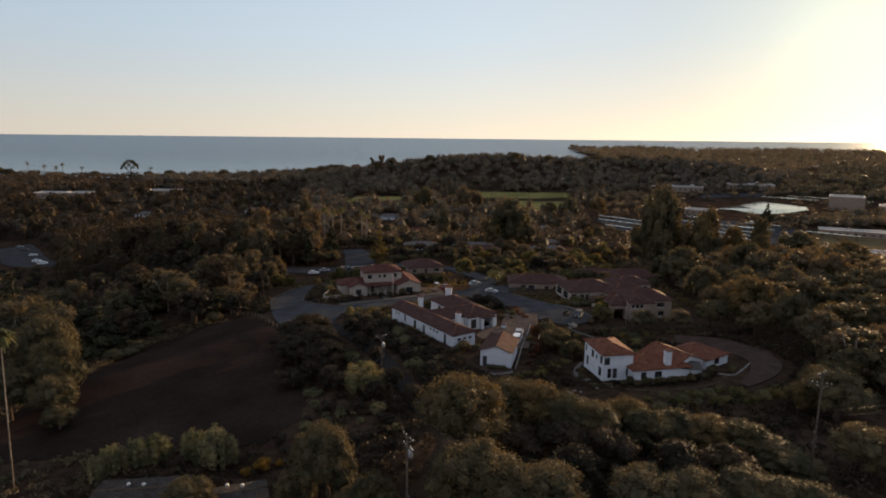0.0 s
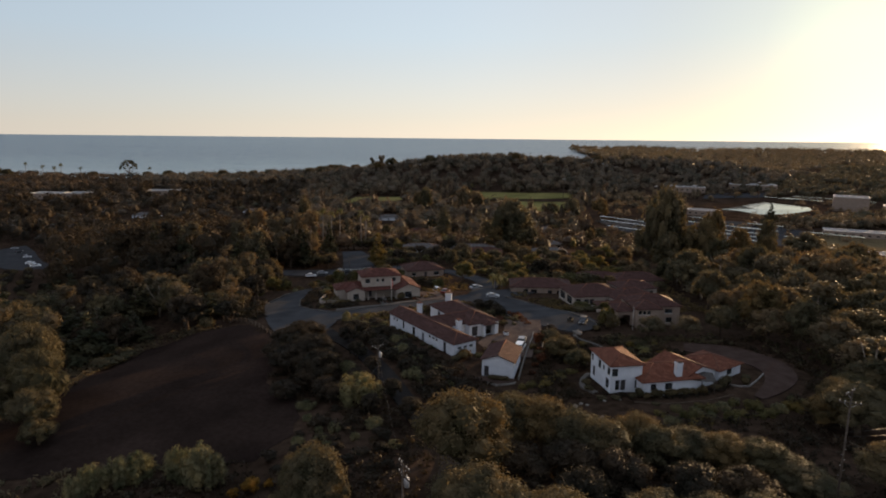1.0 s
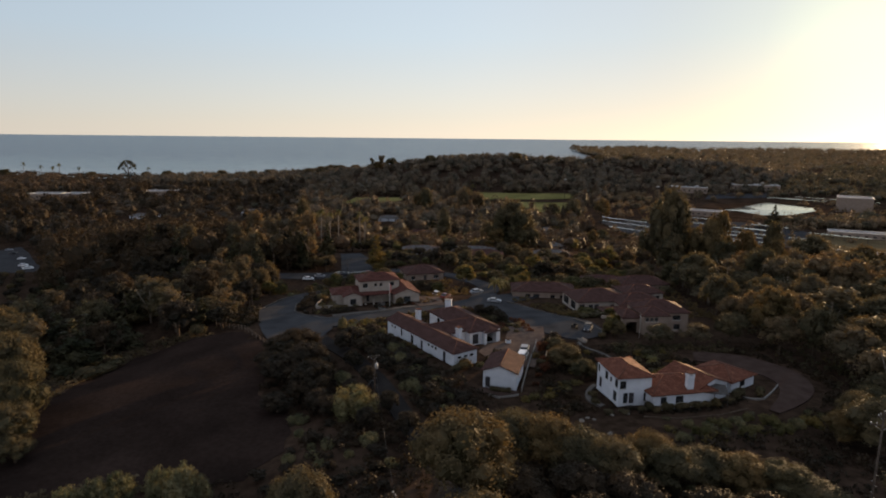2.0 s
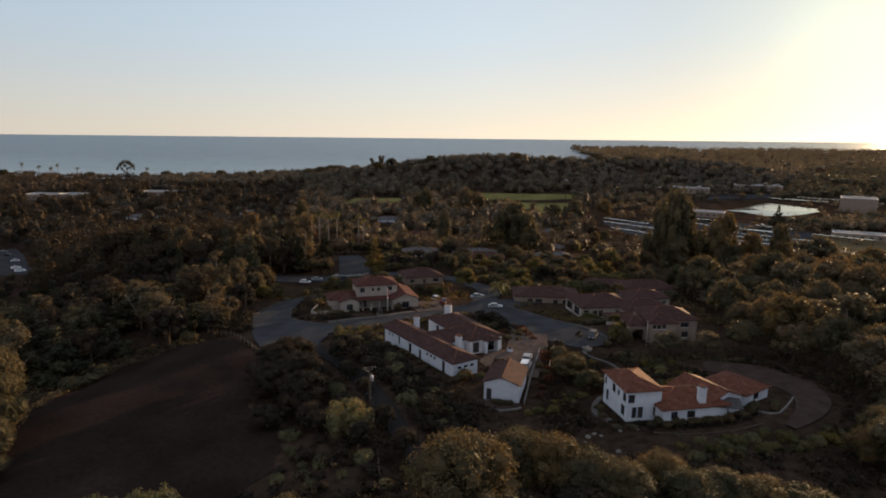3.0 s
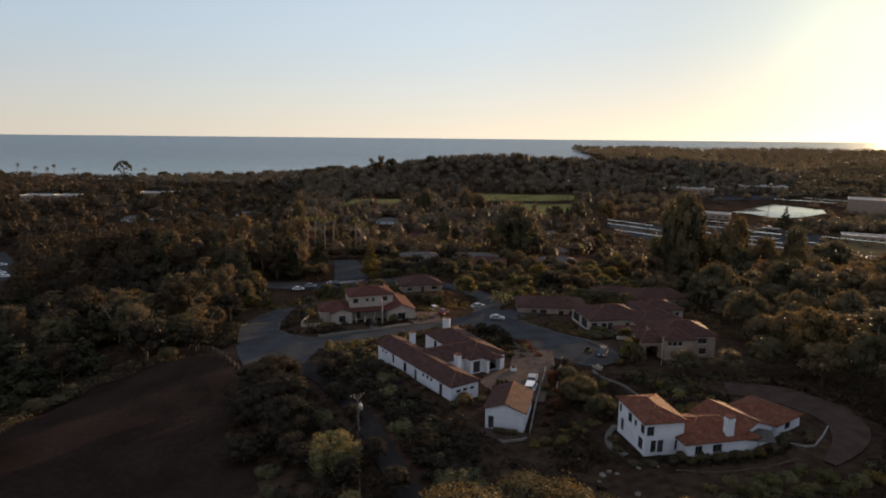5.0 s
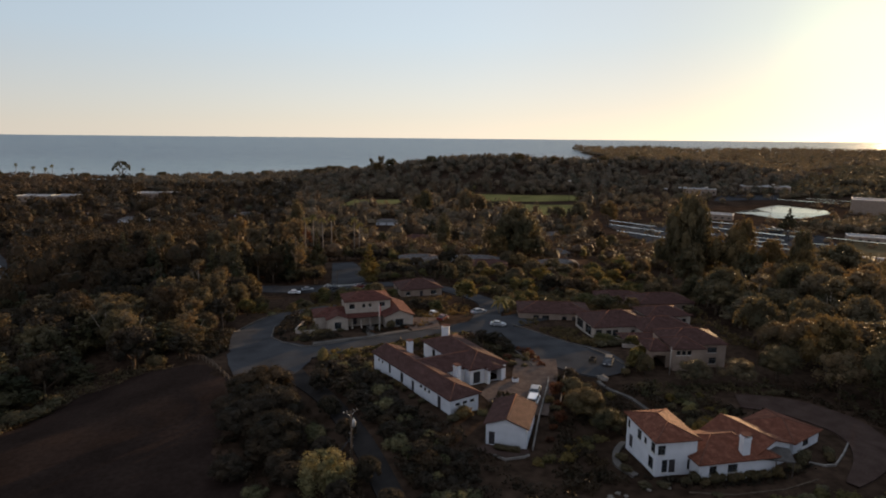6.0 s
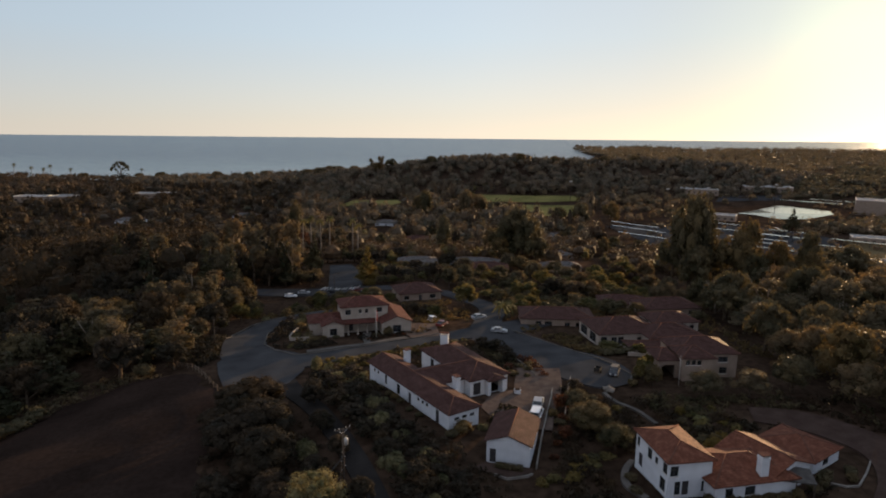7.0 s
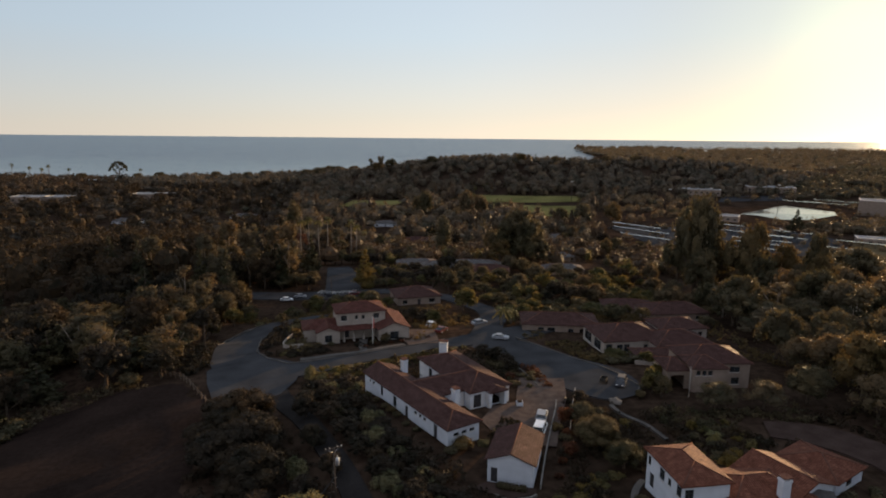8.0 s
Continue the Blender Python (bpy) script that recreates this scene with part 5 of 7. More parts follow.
for x, y, H, R in ((25.0, 131.7, 1.1, 1.4), (22.8, 131.6, 1.0, 1.3), (27.4, 133.4, 1.2, 1.4), (24.2, 133.6, 0.9, 1.2)):
    plant("pale_shrub", x, y, H, R)
for x, y, H, R in ((22.0, 142.6, 1.6, 1.0), (20.6, 138.2, 1.4, 0.9), (22.8, 146.4, 1.8, 1.1), (19.4, 134.4, 1.2, 0.9)):
    plant("russet", x, y, H, R)
plant("yellow", 46.5, 180.6, 3.4, 2.0), plant("yellow", 44.8, 168.4, 4.6, 2.0), plant("yellow", 28.0, 266.0, 7.0, 3.6), plant("yellow", 34.0, 262.0, 5.5, 3.0), plant("yellow", 11.4, 222.6, 2.2, 1.2)
planter = tagged(new("planter"), "white square planter box beside the driveway", "planter")
planter.location = (16.0, 157.4, height(16.0, 157.4))
child("box", boxes("box", [(-0.6, -0.6, -0.3, 0.6, 0.6, 1.0)], M_WHITE, 0.05), planter)
child("soil", boxes("soil", [(-0.5, -0.5, 0.99, 0.5, 0.5, 1.03)], M_GROUND), planter)

# ---------------------------------------------------------------- scattered trees
HOUSES = [(-8, 162, 6), (-3, 154, 6), (0, 147, 6), (5, 166, 9), (10, 158, 6), (13, 137, 8), (35, 125, 8), (44, 125, 9), (50, 126, 9), (57, 132, 9), (-22, 206, 15), (-12, 209, 9), (47, 198, 13), (61, 203, 11), (52, 167, 12), (64, 172, 8), (33, 214, 13), (-8.5, 256, 11), (-82, 335, 10), (-12, 338, 11), (-3, 322, 10), (16, 334, 13), (20, 315, 11), (66, 405, 11), (55, 330, 11), (70, 232, 11), (62, 250, 10), (90, 545, 12), (-52, 608, 12), (-162, 537, 12), (-284, 607, 13), (-336, 628, 12), (-20, 520, 12), (-190, 640, 12), (-466, 752, 18), (-434, 758, 14), (-345, 800, 24)]


def inside(x, y, outline):
    hit = False
    for (x0, y0), (x1, y1) in zip(outline, outline[1:] + outline[:1]):
        if (y0 > y) != (y1 > y) and x < (x1 - x0) * (y - y0) / (y1 - y0) + x0:
            hit = not hit
    return hit


def on_road(x, y, room):
    for line, widths in ROADS:
        for (x0, y0), (x1, y1), w in zip(line, line[1:], widths):
            dx, dy = x1 - x0, y1 - y0
            t = min(1, max(0, ((x - x0) * dx + (y - y0) * dy) / (dx * dx + dy * dy)))
            if math.hypot(x - x0 - t * dx, y - y0 - t * dy) < w / 2 + 1 + room:
                return True
    return False


GLADE = [(-112, 186), (-136, 186), (-222, 290), (-186, 302)]


def clear_of(x, y, R):
    if inside(x, y, GLADE):
        return False
    if any(math.hypot(x - a, y - b) < r + R * 0.7 for a, b, r in HOUSES) or on_road(x, y, R * 0.8):
        return False
    if inside(x, y, FIELD) or any(inside(x, y, lawn) for lawn in LAWNS):
        return False
    return True


def scatter(seed, outline, count, kinds, H, R, gap=0.8):
    rng = np.random.default_rng(seed)
    xs, ys = [p[0] for p in outline], [p[1] for p in outline]
    made = tries = 0
    while made < count and tries < count * 25:
        tries += 1
        x, y = rng.uniform(min(xs), max(xs)), rng.uniform(min(ys), max(ys))
        r = rng.uniform(*R)
        if not inside(x, y, outline) or not clear_of(x, y, r) or any(abs(x - a) < (r + b) * gap and math.hypot(x - a, y - c) < (r + b) * gap for a, c, b in TAKEN):
            continue
        TAKEN.append((x, y, r))
        plant(kinds[int(rng.integers(len(kinds)))], x, y, rng.uniform(*H) * (0.7 + 0.3 * (r - R[0]) / (R[1] - R[0] + 1e-6)), r)
        made += 1


for row_ in (OAKS_BELT, OAKS_FRONT, LEFT_FRONT, BUSHES, BIG_ROUND, BIG_TALL):
    TAKEN += [(x, y, R) for x, y, H, R in row_]
# dark woods west of the bend, and below the field
scatter(1, [(-58, 232), (-64, 216), (-60, 200), (-55, 182), (-62, 176), (-84, 176), (-86, 150), (-110, 150), (-150, 190), (-160, 260), (-100, 275), (-70, 270)], 110, ["oak_dark", "oak_dark", "oak_far", "euc", "pine"], (9, 17), (4.5, 7.5), 0.5)
scatter(3, [(-46, 235), (-20, 226), (-4, 262), (-40, 275), (-60, 268)], 16, ["oak_far", "yellow", "oak_far"], (5, 8), (2.5, 4.5), 0.75)
scatter(20, [(-100, 294), (-50, 294), (-56, 345), (-85, 345)], 22, ["oak_dark", "oak_far", "oak_dark"], (5, 10), (3.5, 5.5), 0.6)
scatter(21, [(-31, 292), (-6, 284), (-6, 312), (-24, 318), (-31, 330)], 12, ["oak_far", "oak_dark", "yellow"], (4, 8), (3, 5), 0.65)
scatter(22, [(-66, 346), (-30, 340), (-20, 360), (-60, 366)], 12, ["oak_far", "oak_dark"], (6, 10), (4, 6), 0.6)
for k in range(46):
    t, u = (k * 0.618) % 1, (k * 0.414 + 0.2) % 1
    x, y = -124 - 80 * t + 26 * (u - 0.5), 186 + 108 * t
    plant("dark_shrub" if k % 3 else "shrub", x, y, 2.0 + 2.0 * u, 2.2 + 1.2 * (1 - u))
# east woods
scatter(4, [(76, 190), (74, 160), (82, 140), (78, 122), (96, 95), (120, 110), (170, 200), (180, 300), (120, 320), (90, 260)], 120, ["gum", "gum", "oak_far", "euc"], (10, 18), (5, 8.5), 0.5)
# garden belt behind the cul-de-sac
scatter(24, [(-130, 410), (-84, 408), (0, 404), (110, 385), (150, 470), (60, 560), (-140, 560), (-190, 480)], 34, ["euc", "oak_dark", "pine", "gum", "oak_far", "oak_dark"], (13, 21), (4, 7.5), 1.0)
scatter(23, [(20, 262), (60, 262), (84, 240), (92, 260), (95, 330), (40, 345), (-28, 330), (-25, 275), (4, 264)], 34, ["gum", "oak_far", "gum", "oak_dark", "yellow"], (7.5, 11.5), (3.6, 5.6), 0.75)
scatter(5, [(18, 225), (60, 222), (84, 215), (92, 260), (95, 330), (40, 345), (-28, 330), (-25, 270), (4, 256)], 150, ["oak_far", "oak_far", "oak_far", "yellow", "shrub"], (3.2, 7.0), (2.6, 5.2), 0.6)
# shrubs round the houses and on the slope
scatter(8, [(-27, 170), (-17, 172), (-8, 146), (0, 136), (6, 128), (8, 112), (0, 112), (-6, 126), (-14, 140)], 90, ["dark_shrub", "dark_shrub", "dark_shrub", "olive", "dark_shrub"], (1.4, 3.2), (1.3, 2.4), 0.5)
scatter(9, [(18, 146), (28, 158), (34, 150), (30, 132), (24, 120), (16, 126)], 14, ["shrub", "shrub", "pale_shrub"], (1.0, 2.4), (1.0, 1.8), 0.8)
scatter(10, [(-30, 182), (-12, 187), (2, 196), (-2, 184), (-14, 176), (-26, 172)], 22, ["pale_shrub", "shrub", "pale_shrub"], (0.8, 1.7), (0.7, 1.3), 0.8)
# sunlit scrub strip: yellow leaves stand in for sun blocked here
scatter(11, [(38, 112), (70, 121), (66, 113), (40, 106)], 22, ["pale_shrub", "pale_shrub", "olive"], (1.4, 2.6), (1.1, 1.8), 0.75)
scatter(12, [(36, 136), (44, 150), (70, 152), (72, 146), (52, 142), (42, 132)], 26, ["shrub", "shrub", "pale_shrub", "yellow"], (0.9, 2.4), (0.8, 1.8), 0.8)
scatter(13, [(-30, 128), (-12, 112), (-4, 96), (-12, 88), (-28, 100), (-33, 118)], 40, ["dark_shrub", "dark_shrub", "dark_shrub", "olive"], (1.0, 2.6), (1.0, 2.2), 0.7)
scatter(14, [(-70, 104), (-34, 104), (-28, 88), (-30, 78), (-60, 80), (-76, 90)], 18, ["shrub", "shrub", "olive"], (0.8, 2.0), (0.8, 1.6), 1.0)
scatter(15, [(-42, 206), (-36, 196), (-36, 186), (-30, 190), (-14, 196), (-12, 200), (-24, 195)], 18, ["shrub", "shrub", "pale_shrub"], (0.8, 1.8), (0.8, 1.5), 0.8)
scatter(16, [(-62, 238), (-60, 228), (-40, 228), (-34, 214), (-40, 210), (-46, 222)], 12, ["shrub", "olive", "yellow"], (1.5, 3.5), (1.2, 2.4), 0.8)
scatter(17, [(16, 196), (22, 182), (16, 166), (12, 172), (14, 186)], 10, ["shrub", "shrub", "russet"], (1.2, 2.6), (1.0, 1.6), 0.8)
scatter(18, [(36, 118), (48, 118.5), (56, 122), (58, 118), (40, 115)], 12, ["shrub", "shrub", "olive"], (0.6, 1.3), (0.7, 1.1), 0.8)
scatter(19, [(-84, 160), (-70, 176), (-60, 178), (-56, 174), (-68, 172), (-82, 148)], 12, ["oak", "shrub"], (3, 6), (2.5, 4), 0.7)


# ---------------------------------------------------------------- undergrowth on the slopes
def undergrowth(name, seed, outline, count, size, mat, label, blades=26, beds=False):
    rng = np.random.default_rng(seed)
    xs, ys = [p[0] for p in outline], [p[1] for p in outline]
    out, made = [], 0
    for _ in range(count * 4):
        if made >= count:
            break
        x, y = rng.uniform(min(xs), max(xs)), rng.uniform(min(ys), max(ys))
        r = size[0] + (size[1] - size[0]) * rng.uniform() ** 2
        if not inside(x, y, outline) or noise.noise(Vector((x * 0.09, y * 0.09, seed))) < -0.25 or (not beds and not clear_of(x, y, r * 0.6)):
            continue
        z = height(x, y)
        puffs = [(x + rng.uniform(-0.5, 0.5) * r, y + rng.uniform(-0.5, 0.5) * r, z + r * rng.uniform(0.2, 0.7), r * rng.uniform(0.5, 0.8)) for _k in range(4)]
        out.append(leaf_quads(rng, puffs, blades, 0.12 + 0.14 * r, 0.6, 0.7))
        made += 1
    return tagged(new(name, quads(name, np.concatenate(out), mat)), label, "undergrowth", kind="stuff")


# scrub and beds in L_SHADE carry shade in their dark leaf colour
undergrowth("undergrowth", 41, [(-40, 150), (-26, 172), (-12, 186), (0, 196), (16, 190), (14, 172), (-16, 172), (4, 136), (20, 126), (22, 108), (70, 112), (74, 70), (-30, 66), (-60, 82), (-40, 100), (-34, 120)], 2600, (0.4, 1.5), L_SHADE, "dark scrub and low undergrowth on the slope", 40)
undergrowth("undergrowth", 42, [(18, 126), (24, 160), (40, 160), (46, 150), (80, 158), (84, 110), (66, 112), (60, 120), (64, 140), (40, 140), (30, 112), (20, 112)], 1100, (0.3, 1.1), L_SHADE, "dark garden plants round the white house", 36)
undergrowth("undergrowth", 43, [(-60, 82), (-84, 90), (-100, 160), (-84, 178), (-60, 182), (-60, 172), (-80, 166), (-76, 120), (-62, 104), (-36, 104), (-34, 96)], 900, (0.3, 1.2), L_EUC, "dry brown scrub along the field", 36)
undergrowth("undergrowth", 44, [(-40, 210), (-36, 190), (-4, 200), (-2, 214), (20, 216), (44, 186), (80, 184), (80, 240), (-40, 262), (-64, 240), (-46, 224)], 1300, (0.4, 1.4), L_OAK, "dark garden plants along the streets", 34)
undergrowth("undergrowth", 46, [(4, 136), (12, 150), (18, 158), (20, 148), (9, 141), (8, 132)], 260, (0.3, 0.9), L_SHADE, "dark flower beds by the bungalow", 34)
undergrowth("undergrowth", 45, [(-26, 172), (-30, 181), (-14, 188), (0, 197), (4, 192), (-12, 178), (-20, 172)], 420, (0.3, 0.8), L_YELLOW, "dry yellow grasses along the street bank", 34)
undergrowth("undergrowth", 60, [(76, 150), (82, 108), (118, 108), (150, 190), (110, 235), (80, 192)], 620, (0.8, 2.3), L_OAK, "brown-green thicket under the eastern trees", 44)
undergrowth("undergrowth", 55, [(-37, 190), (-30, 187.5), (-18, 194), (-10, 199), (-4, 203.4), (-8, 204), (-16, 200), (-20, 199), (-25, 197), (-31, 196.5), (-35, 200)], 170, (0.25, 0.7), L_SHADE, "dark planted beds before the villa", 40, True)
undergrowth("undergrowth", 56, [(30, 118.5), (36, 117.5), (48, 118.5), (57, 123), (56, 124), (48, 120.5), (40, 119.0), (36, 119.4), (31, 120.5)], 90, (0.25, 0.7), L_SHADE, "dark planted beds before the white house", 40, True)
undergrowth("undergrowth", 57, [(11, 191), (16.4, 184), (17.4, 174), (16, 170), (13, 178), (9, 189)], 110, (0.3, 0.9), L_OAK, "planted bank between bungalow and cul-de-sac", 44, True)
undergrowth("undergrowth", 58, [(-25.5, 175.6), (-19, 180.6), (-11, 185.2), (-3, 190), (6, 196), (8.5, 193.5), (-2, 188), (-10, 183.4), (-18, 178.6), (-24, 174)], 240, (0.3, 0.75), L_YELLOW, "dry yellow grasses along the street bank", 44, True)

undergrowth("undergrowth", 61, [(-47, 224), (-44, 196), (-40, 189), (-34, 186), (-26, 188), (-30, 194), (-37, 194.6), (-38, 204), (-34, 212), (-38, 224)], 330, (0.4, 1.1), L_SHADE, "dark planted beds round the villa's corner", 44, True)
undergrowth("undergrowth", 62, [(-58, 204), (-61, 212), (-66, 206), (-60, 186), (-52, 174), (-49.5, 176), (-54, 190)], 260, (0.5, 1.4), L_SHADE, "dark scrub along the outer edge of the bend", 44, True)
undergrowth("undergrowth", 64, [(22, 204), (28, 196), (33, 187), (37, 179.5), (40, 183), (38, 190), (37, 198), (31, 206), (24, 208)], 190, (0.3, 0.9), L_OAK, "brown-green garden plants above the kerb", 44, True)
undergrowth("undergrowth", 65, [(38, 160), (44, 158), (60, 160), (68, 158), (66, 146), (48, 146), (40, 150)], 200, (0.3, 1.0), L_OAK, "brown garden plants below the beige house", 40)
undergrowth("undergrowth", 63, [(18.6, 180), (20.6, 172.6), (22.0, 166), (23.6, 165.6), (22.4, 173), (20.4, 181)], 60, (0.3, 0.8), L_RED, "russet plants on the kerb bed", 40, True)

# ---------------------------------------------------------------- far woods
def dome_quads(rng, x, y, z, r, rz):
    """A lumpy closed crown of 24 faces."""
    polar = np.radians([0, 42, 78, 118])[:, None]
    turn = np.arange(8)[None] * math.pi / 4 + rng.uniform(0, 6.28)
    k = 1 + 0.16 * rng.normal(size=(4, 8))
    k[0] = k[0, 0]
    g_ = np.stack([x + r * k * np.sin(polar) * np.cos(turn), y + r * k * np.sin(polar) * np.sin(turn), z + rz * k * np.cos(polar) * np.ones_like(turn)], -1)
    n_ = np.roll(g_, -1, axis=1)
    return np.stack([g_[:-1], g_[1:], n_[1:], n_[:-1]], 2).reshape(-1, 4, 3)


def far_woods(name, seed, outline, spacing, H, R, mat, label, cards=46, hole=(), blade=None):
    """Distant tree cover: every tree a few lobes of leafy blades, too far off to tell apart."""
    rng = np.random.default_rng(seed)
    xs, ys = [p[0] for p in outline], [p[1] for p in outline]
    out = []
    for _ in range(int((max(xs) - min(xs)) * (max(ys) - min(ys)) / spacing ** 2)):
        x, y = rng.uniform(min(xs), max(xs)), rng.uniform(min(ys), max(ys))
        if not inside(x, y, outline) or any(inside(x, y, q) for q in hole) or height(x, y) < SEA_Z + 1 or on_road(x, y, 3) or any(math.hypot(x - a, y - b) < r + 2 or (b > 300 and -60 < y - b < 0 and abs(x - a) < r) for a, b, r in HOUSES):
            continue
        tall = 0.5 + 0.5 * noise.noise(Vector((x * 0.012, y * 0.012, seed)))
        h = H[0] + (H[1] - H[0]) * min(1, max(0, 0.6 * tall + 0.5 * rng.uniform()))
        r = (R[0] + (R[1] - R[0]) * rng.uniform() ** 1.5) * (0.75 + 0.5 * tall)
        z = height(x, y)
        puffs = [(x, y, z + h * 0.45, r * 0.8)]
        for _k in range(5):
            a, d = rng.uniform(0, 6.28), r * rng.uniform(0.3, 0.75)
            q = r * rng.uniform(0.35, 0.6)
            puffs.append((x + d * math.cos(a), y + d * math.sin(a), z + max(q, h * rng.uniform(0.5, 0.95) - q), q))
        puffs.append((x, y, z + h - r * 0.42, r * 0.42))
        out.append(leaf_quads(rng, puffs, int(cards * 0.95), blade or r * 0.21, 0.2, 0.38))
        out.append(dome_quads(rng, x, y, z + h * 0.48, r * 0.6, h * 0.33))
    return tagged(new(name, quads(name, np.concatenate(out), mat)), label, "trees", kind="stuff")


POND = [(310, 709), (351, 748), (392, 782), (412, 762), (422, 733), (410, 706), (364, 673), (334, 671), (322, 695)]
LOT = [(150, 480), (320, 480), (340, 560), (320, 620), (165, 620), (135, 560)]
YARD = [(290, 650), (330, 610), (470, 660), (520, 700), (500, 800), (400, 810), (300, 720)]
YARD_W = [(-172, 275), (-200, 285), (-330, 430), (-335, 480), (-284, 445), (-220, 352), (-176, 300)]
MEADOW = [(246, 366), (316, 366), (405, 495), (425, 560), (335, 575), (300, 520), (258, 430)]
PALM_GAP = [(-84, 362), (-44, 356), (-42, 396), (-84, 402)]
OPEN = LAWNS + [[(-118, 690), (-50, 690), (-58, 750), (-120, 750)], [(30, 715), (85, 715), (150, 735), (160, 805), (36, 785)], [(90, 610), (135, 610), (140, 668), (92, 668)]] + [POND, LOT, YARD, YARD_W, GLADE, MEADOW, PALM_GAP]
M_DRYGRASS = surface("dry_grass", (0.10, 0.075, 0.042), (0.16, 0.12, 0.066), 0.04, 0.95, 0.3, 0.4)
VERGE = [(-27, 177.9), (-17.4, 181.3), (-9.6, 185.6), (-1.6, 190.5), (5, 194.9)]
# dry grass laid pale so its colour also carries the verge's sunlit band
ribbon("verge", VERGE, [1.0, 1.7, 1.8, 1.8, 1.2], M_DRYGRASS, "strip of dry yellow grass with low sun in its colour", "verge", lift=0.3)
for k in range(26):
    a, b = VERGE[min(3, k // 7)], VERGE[min(3, k // 7) + 1]
    t = (k % 7 + 0.5) / 7
    plant("pale_shrub", a[0] + (b[0] - a[0]) * t + 0.4 * math.sin(k * 2.3), a[1] + (b[1] - a[1]) * t - 0.5 + 0.4 * math.sin(k * 3.7), 1.0 + 0.5 * math.sin(k * 1.9) ** 2, 0.75 + 0.25 * math.sin(k * 1.3))
STREETS = [(-75, 350), (-20, 345), (90, 345), (130, 330), (155, 470), (0, 480), (-140, 480)]
SUBURB = [(-120, 470), (-150, 640), (-190, 900), (-150, 900), (150, 900), (250, 850), (125, 640), (120, 470)]
SUBURB_WEST = [(-120, 470), (-340, 500), (-560, 720), (-420, 900), (-190, 900), (-150, 640)]
far_woods("mid_woods", 29, STREETS, 11, (5, 12), (3.5, 7.5), L_WEST, "dark garden trees of the farther streets", 260, OPEN, 0.62)
# western slope woods: the hillside's shade goes into the leaf colour
far_woods("mid_woods", 50, [(-175, 235), (-120, 275), (-70, 295), (-80, 345), (-150, 380), (-240, 370), (-230, 330)], 9, (11, 24), (4, 8.5), L_SHADE, "tall woods on the western slope, shade in their leaf colour", 420, OPEN, 0.6)
far_woods("mid_woods", 30, [(-240, 370), (-75, 350), (-140, 480), (-340, 500), (-340, 420)], 11, (8, 21), (3.5, 8.5), L_SHADE, "woods on the western slope, shade in their leaf colour", 220, OPEN, 0.75)
far_woods("mid_woods", 59, STREETS, 21, (5, 11), (3, 6), L_OAK, "olive-brown garden trees of the farther streets", 220, OPEN, 0.5)
far_woods("mid_woods", 49, STREETS, 30, (5, 10), (2.6, 5), L_YELLOW, "yellowish garden trees of the farther streets", 200, OPEN, 0.45)
plant("umbrella", -512, 1038, 31, 15)
plant("euc", -98, 1000, 26, 9), plant("euc", -112, 1002, 22, 8)
for x, y, H in ((-680, 1038, 26), (-652, 1038, 22), (-622, 1038, 25), (-633, 1038, 20), (-590, 1038, 19), (-478, 1038, 20)):
    palm(x, y, H, 4.2, 0.4)
for x, y, H, R in [(-360, 1038, 17, 12), (-280, 1030, 15, 16), (-245, 1030, 12, 12), (-173, 1050, 17, 17), (-145, 1050, 15, 12), (-104, 1000, 17, 10), (-83, 1000, 20, 12), (-22, 985, 17, 13), (110, 985, 18, 11), (163, 1000, 17, 11), (-483, 1038, 13, 10), (-408, 1038, 10, 11), (-731, 1038, 18, 14), (-753, 1038, 20, 16), (-711, 1038, 15, 12), (-570, 1038, 12, 11), (-448, 1038, 15, 12), (-325, 1030, 12, 13), (-307, 1030, 15, 12), (-215, 1030, 15, 13), (-196, 1030, 17, 14), (-188, 1080, 18, 15), (250, 1050, 15, 13), (300, 1060, 14, 12), (372, 1070, 15, 13), (420, 1080, 13, 13)]:
    plant("oak_far", x, y, H, R)
far_woods("far_woods", 31, SUBURB, 17, (5, 13), (4, 9.5), L_WOOD, "brown-green suburban tree cover in evening light", 290, OPEN, 0.58)
# western suburb is split off so its dimmer light sits in darker leaves
far_woods("far_woods", 66, SUBURB_WEST, 17, (5, 13), (4, 9.5), L_WEST, "tree cover of the western suburb, weaker light in its leaves", 170, OPEN, 0.95)
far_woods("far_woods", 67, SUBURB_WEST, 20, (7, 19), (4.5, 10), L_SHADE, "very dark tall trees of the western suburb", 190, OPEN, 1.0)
far_woods("far_woods", 68, SUBURB_WEST, 42, (4, 10), (3, 6), L_WOOD, "brown-green trees here and there in the western suburb", 90, OPEN, 0.9)
far_woods("far_woods", 47, SUBURB, 20, (7, 20), (4.5, 11), L_DARKWOOD, "dark suburban tree cover", 200, OPEN, 1.0)
far_woods("far_woods", 48, SUBURB, 34, (12, 24), (3, 5.5), L_WEST, "dark pointed trees standing over the suburb", 130, OPEN, 0.75)
far_woods("far_woods", 51, SUBURB, 46, (4, 9), (3, 6), L_YELLOW, "yellowish trees here and there in the suburb", 120, OPEN, 0.6)
far_woods("far_woods", 32, [(-460, 960), (-420, 900), (420, 870), (640, 1100), (520, 1260), (200, 1180), (-300, 1180), (-460, 1140)], 11, (7, 17), (4.5, 9.5), L_DARKWOOD, "dark wooded ridge before the sea", 70, OPEN, 1.15)
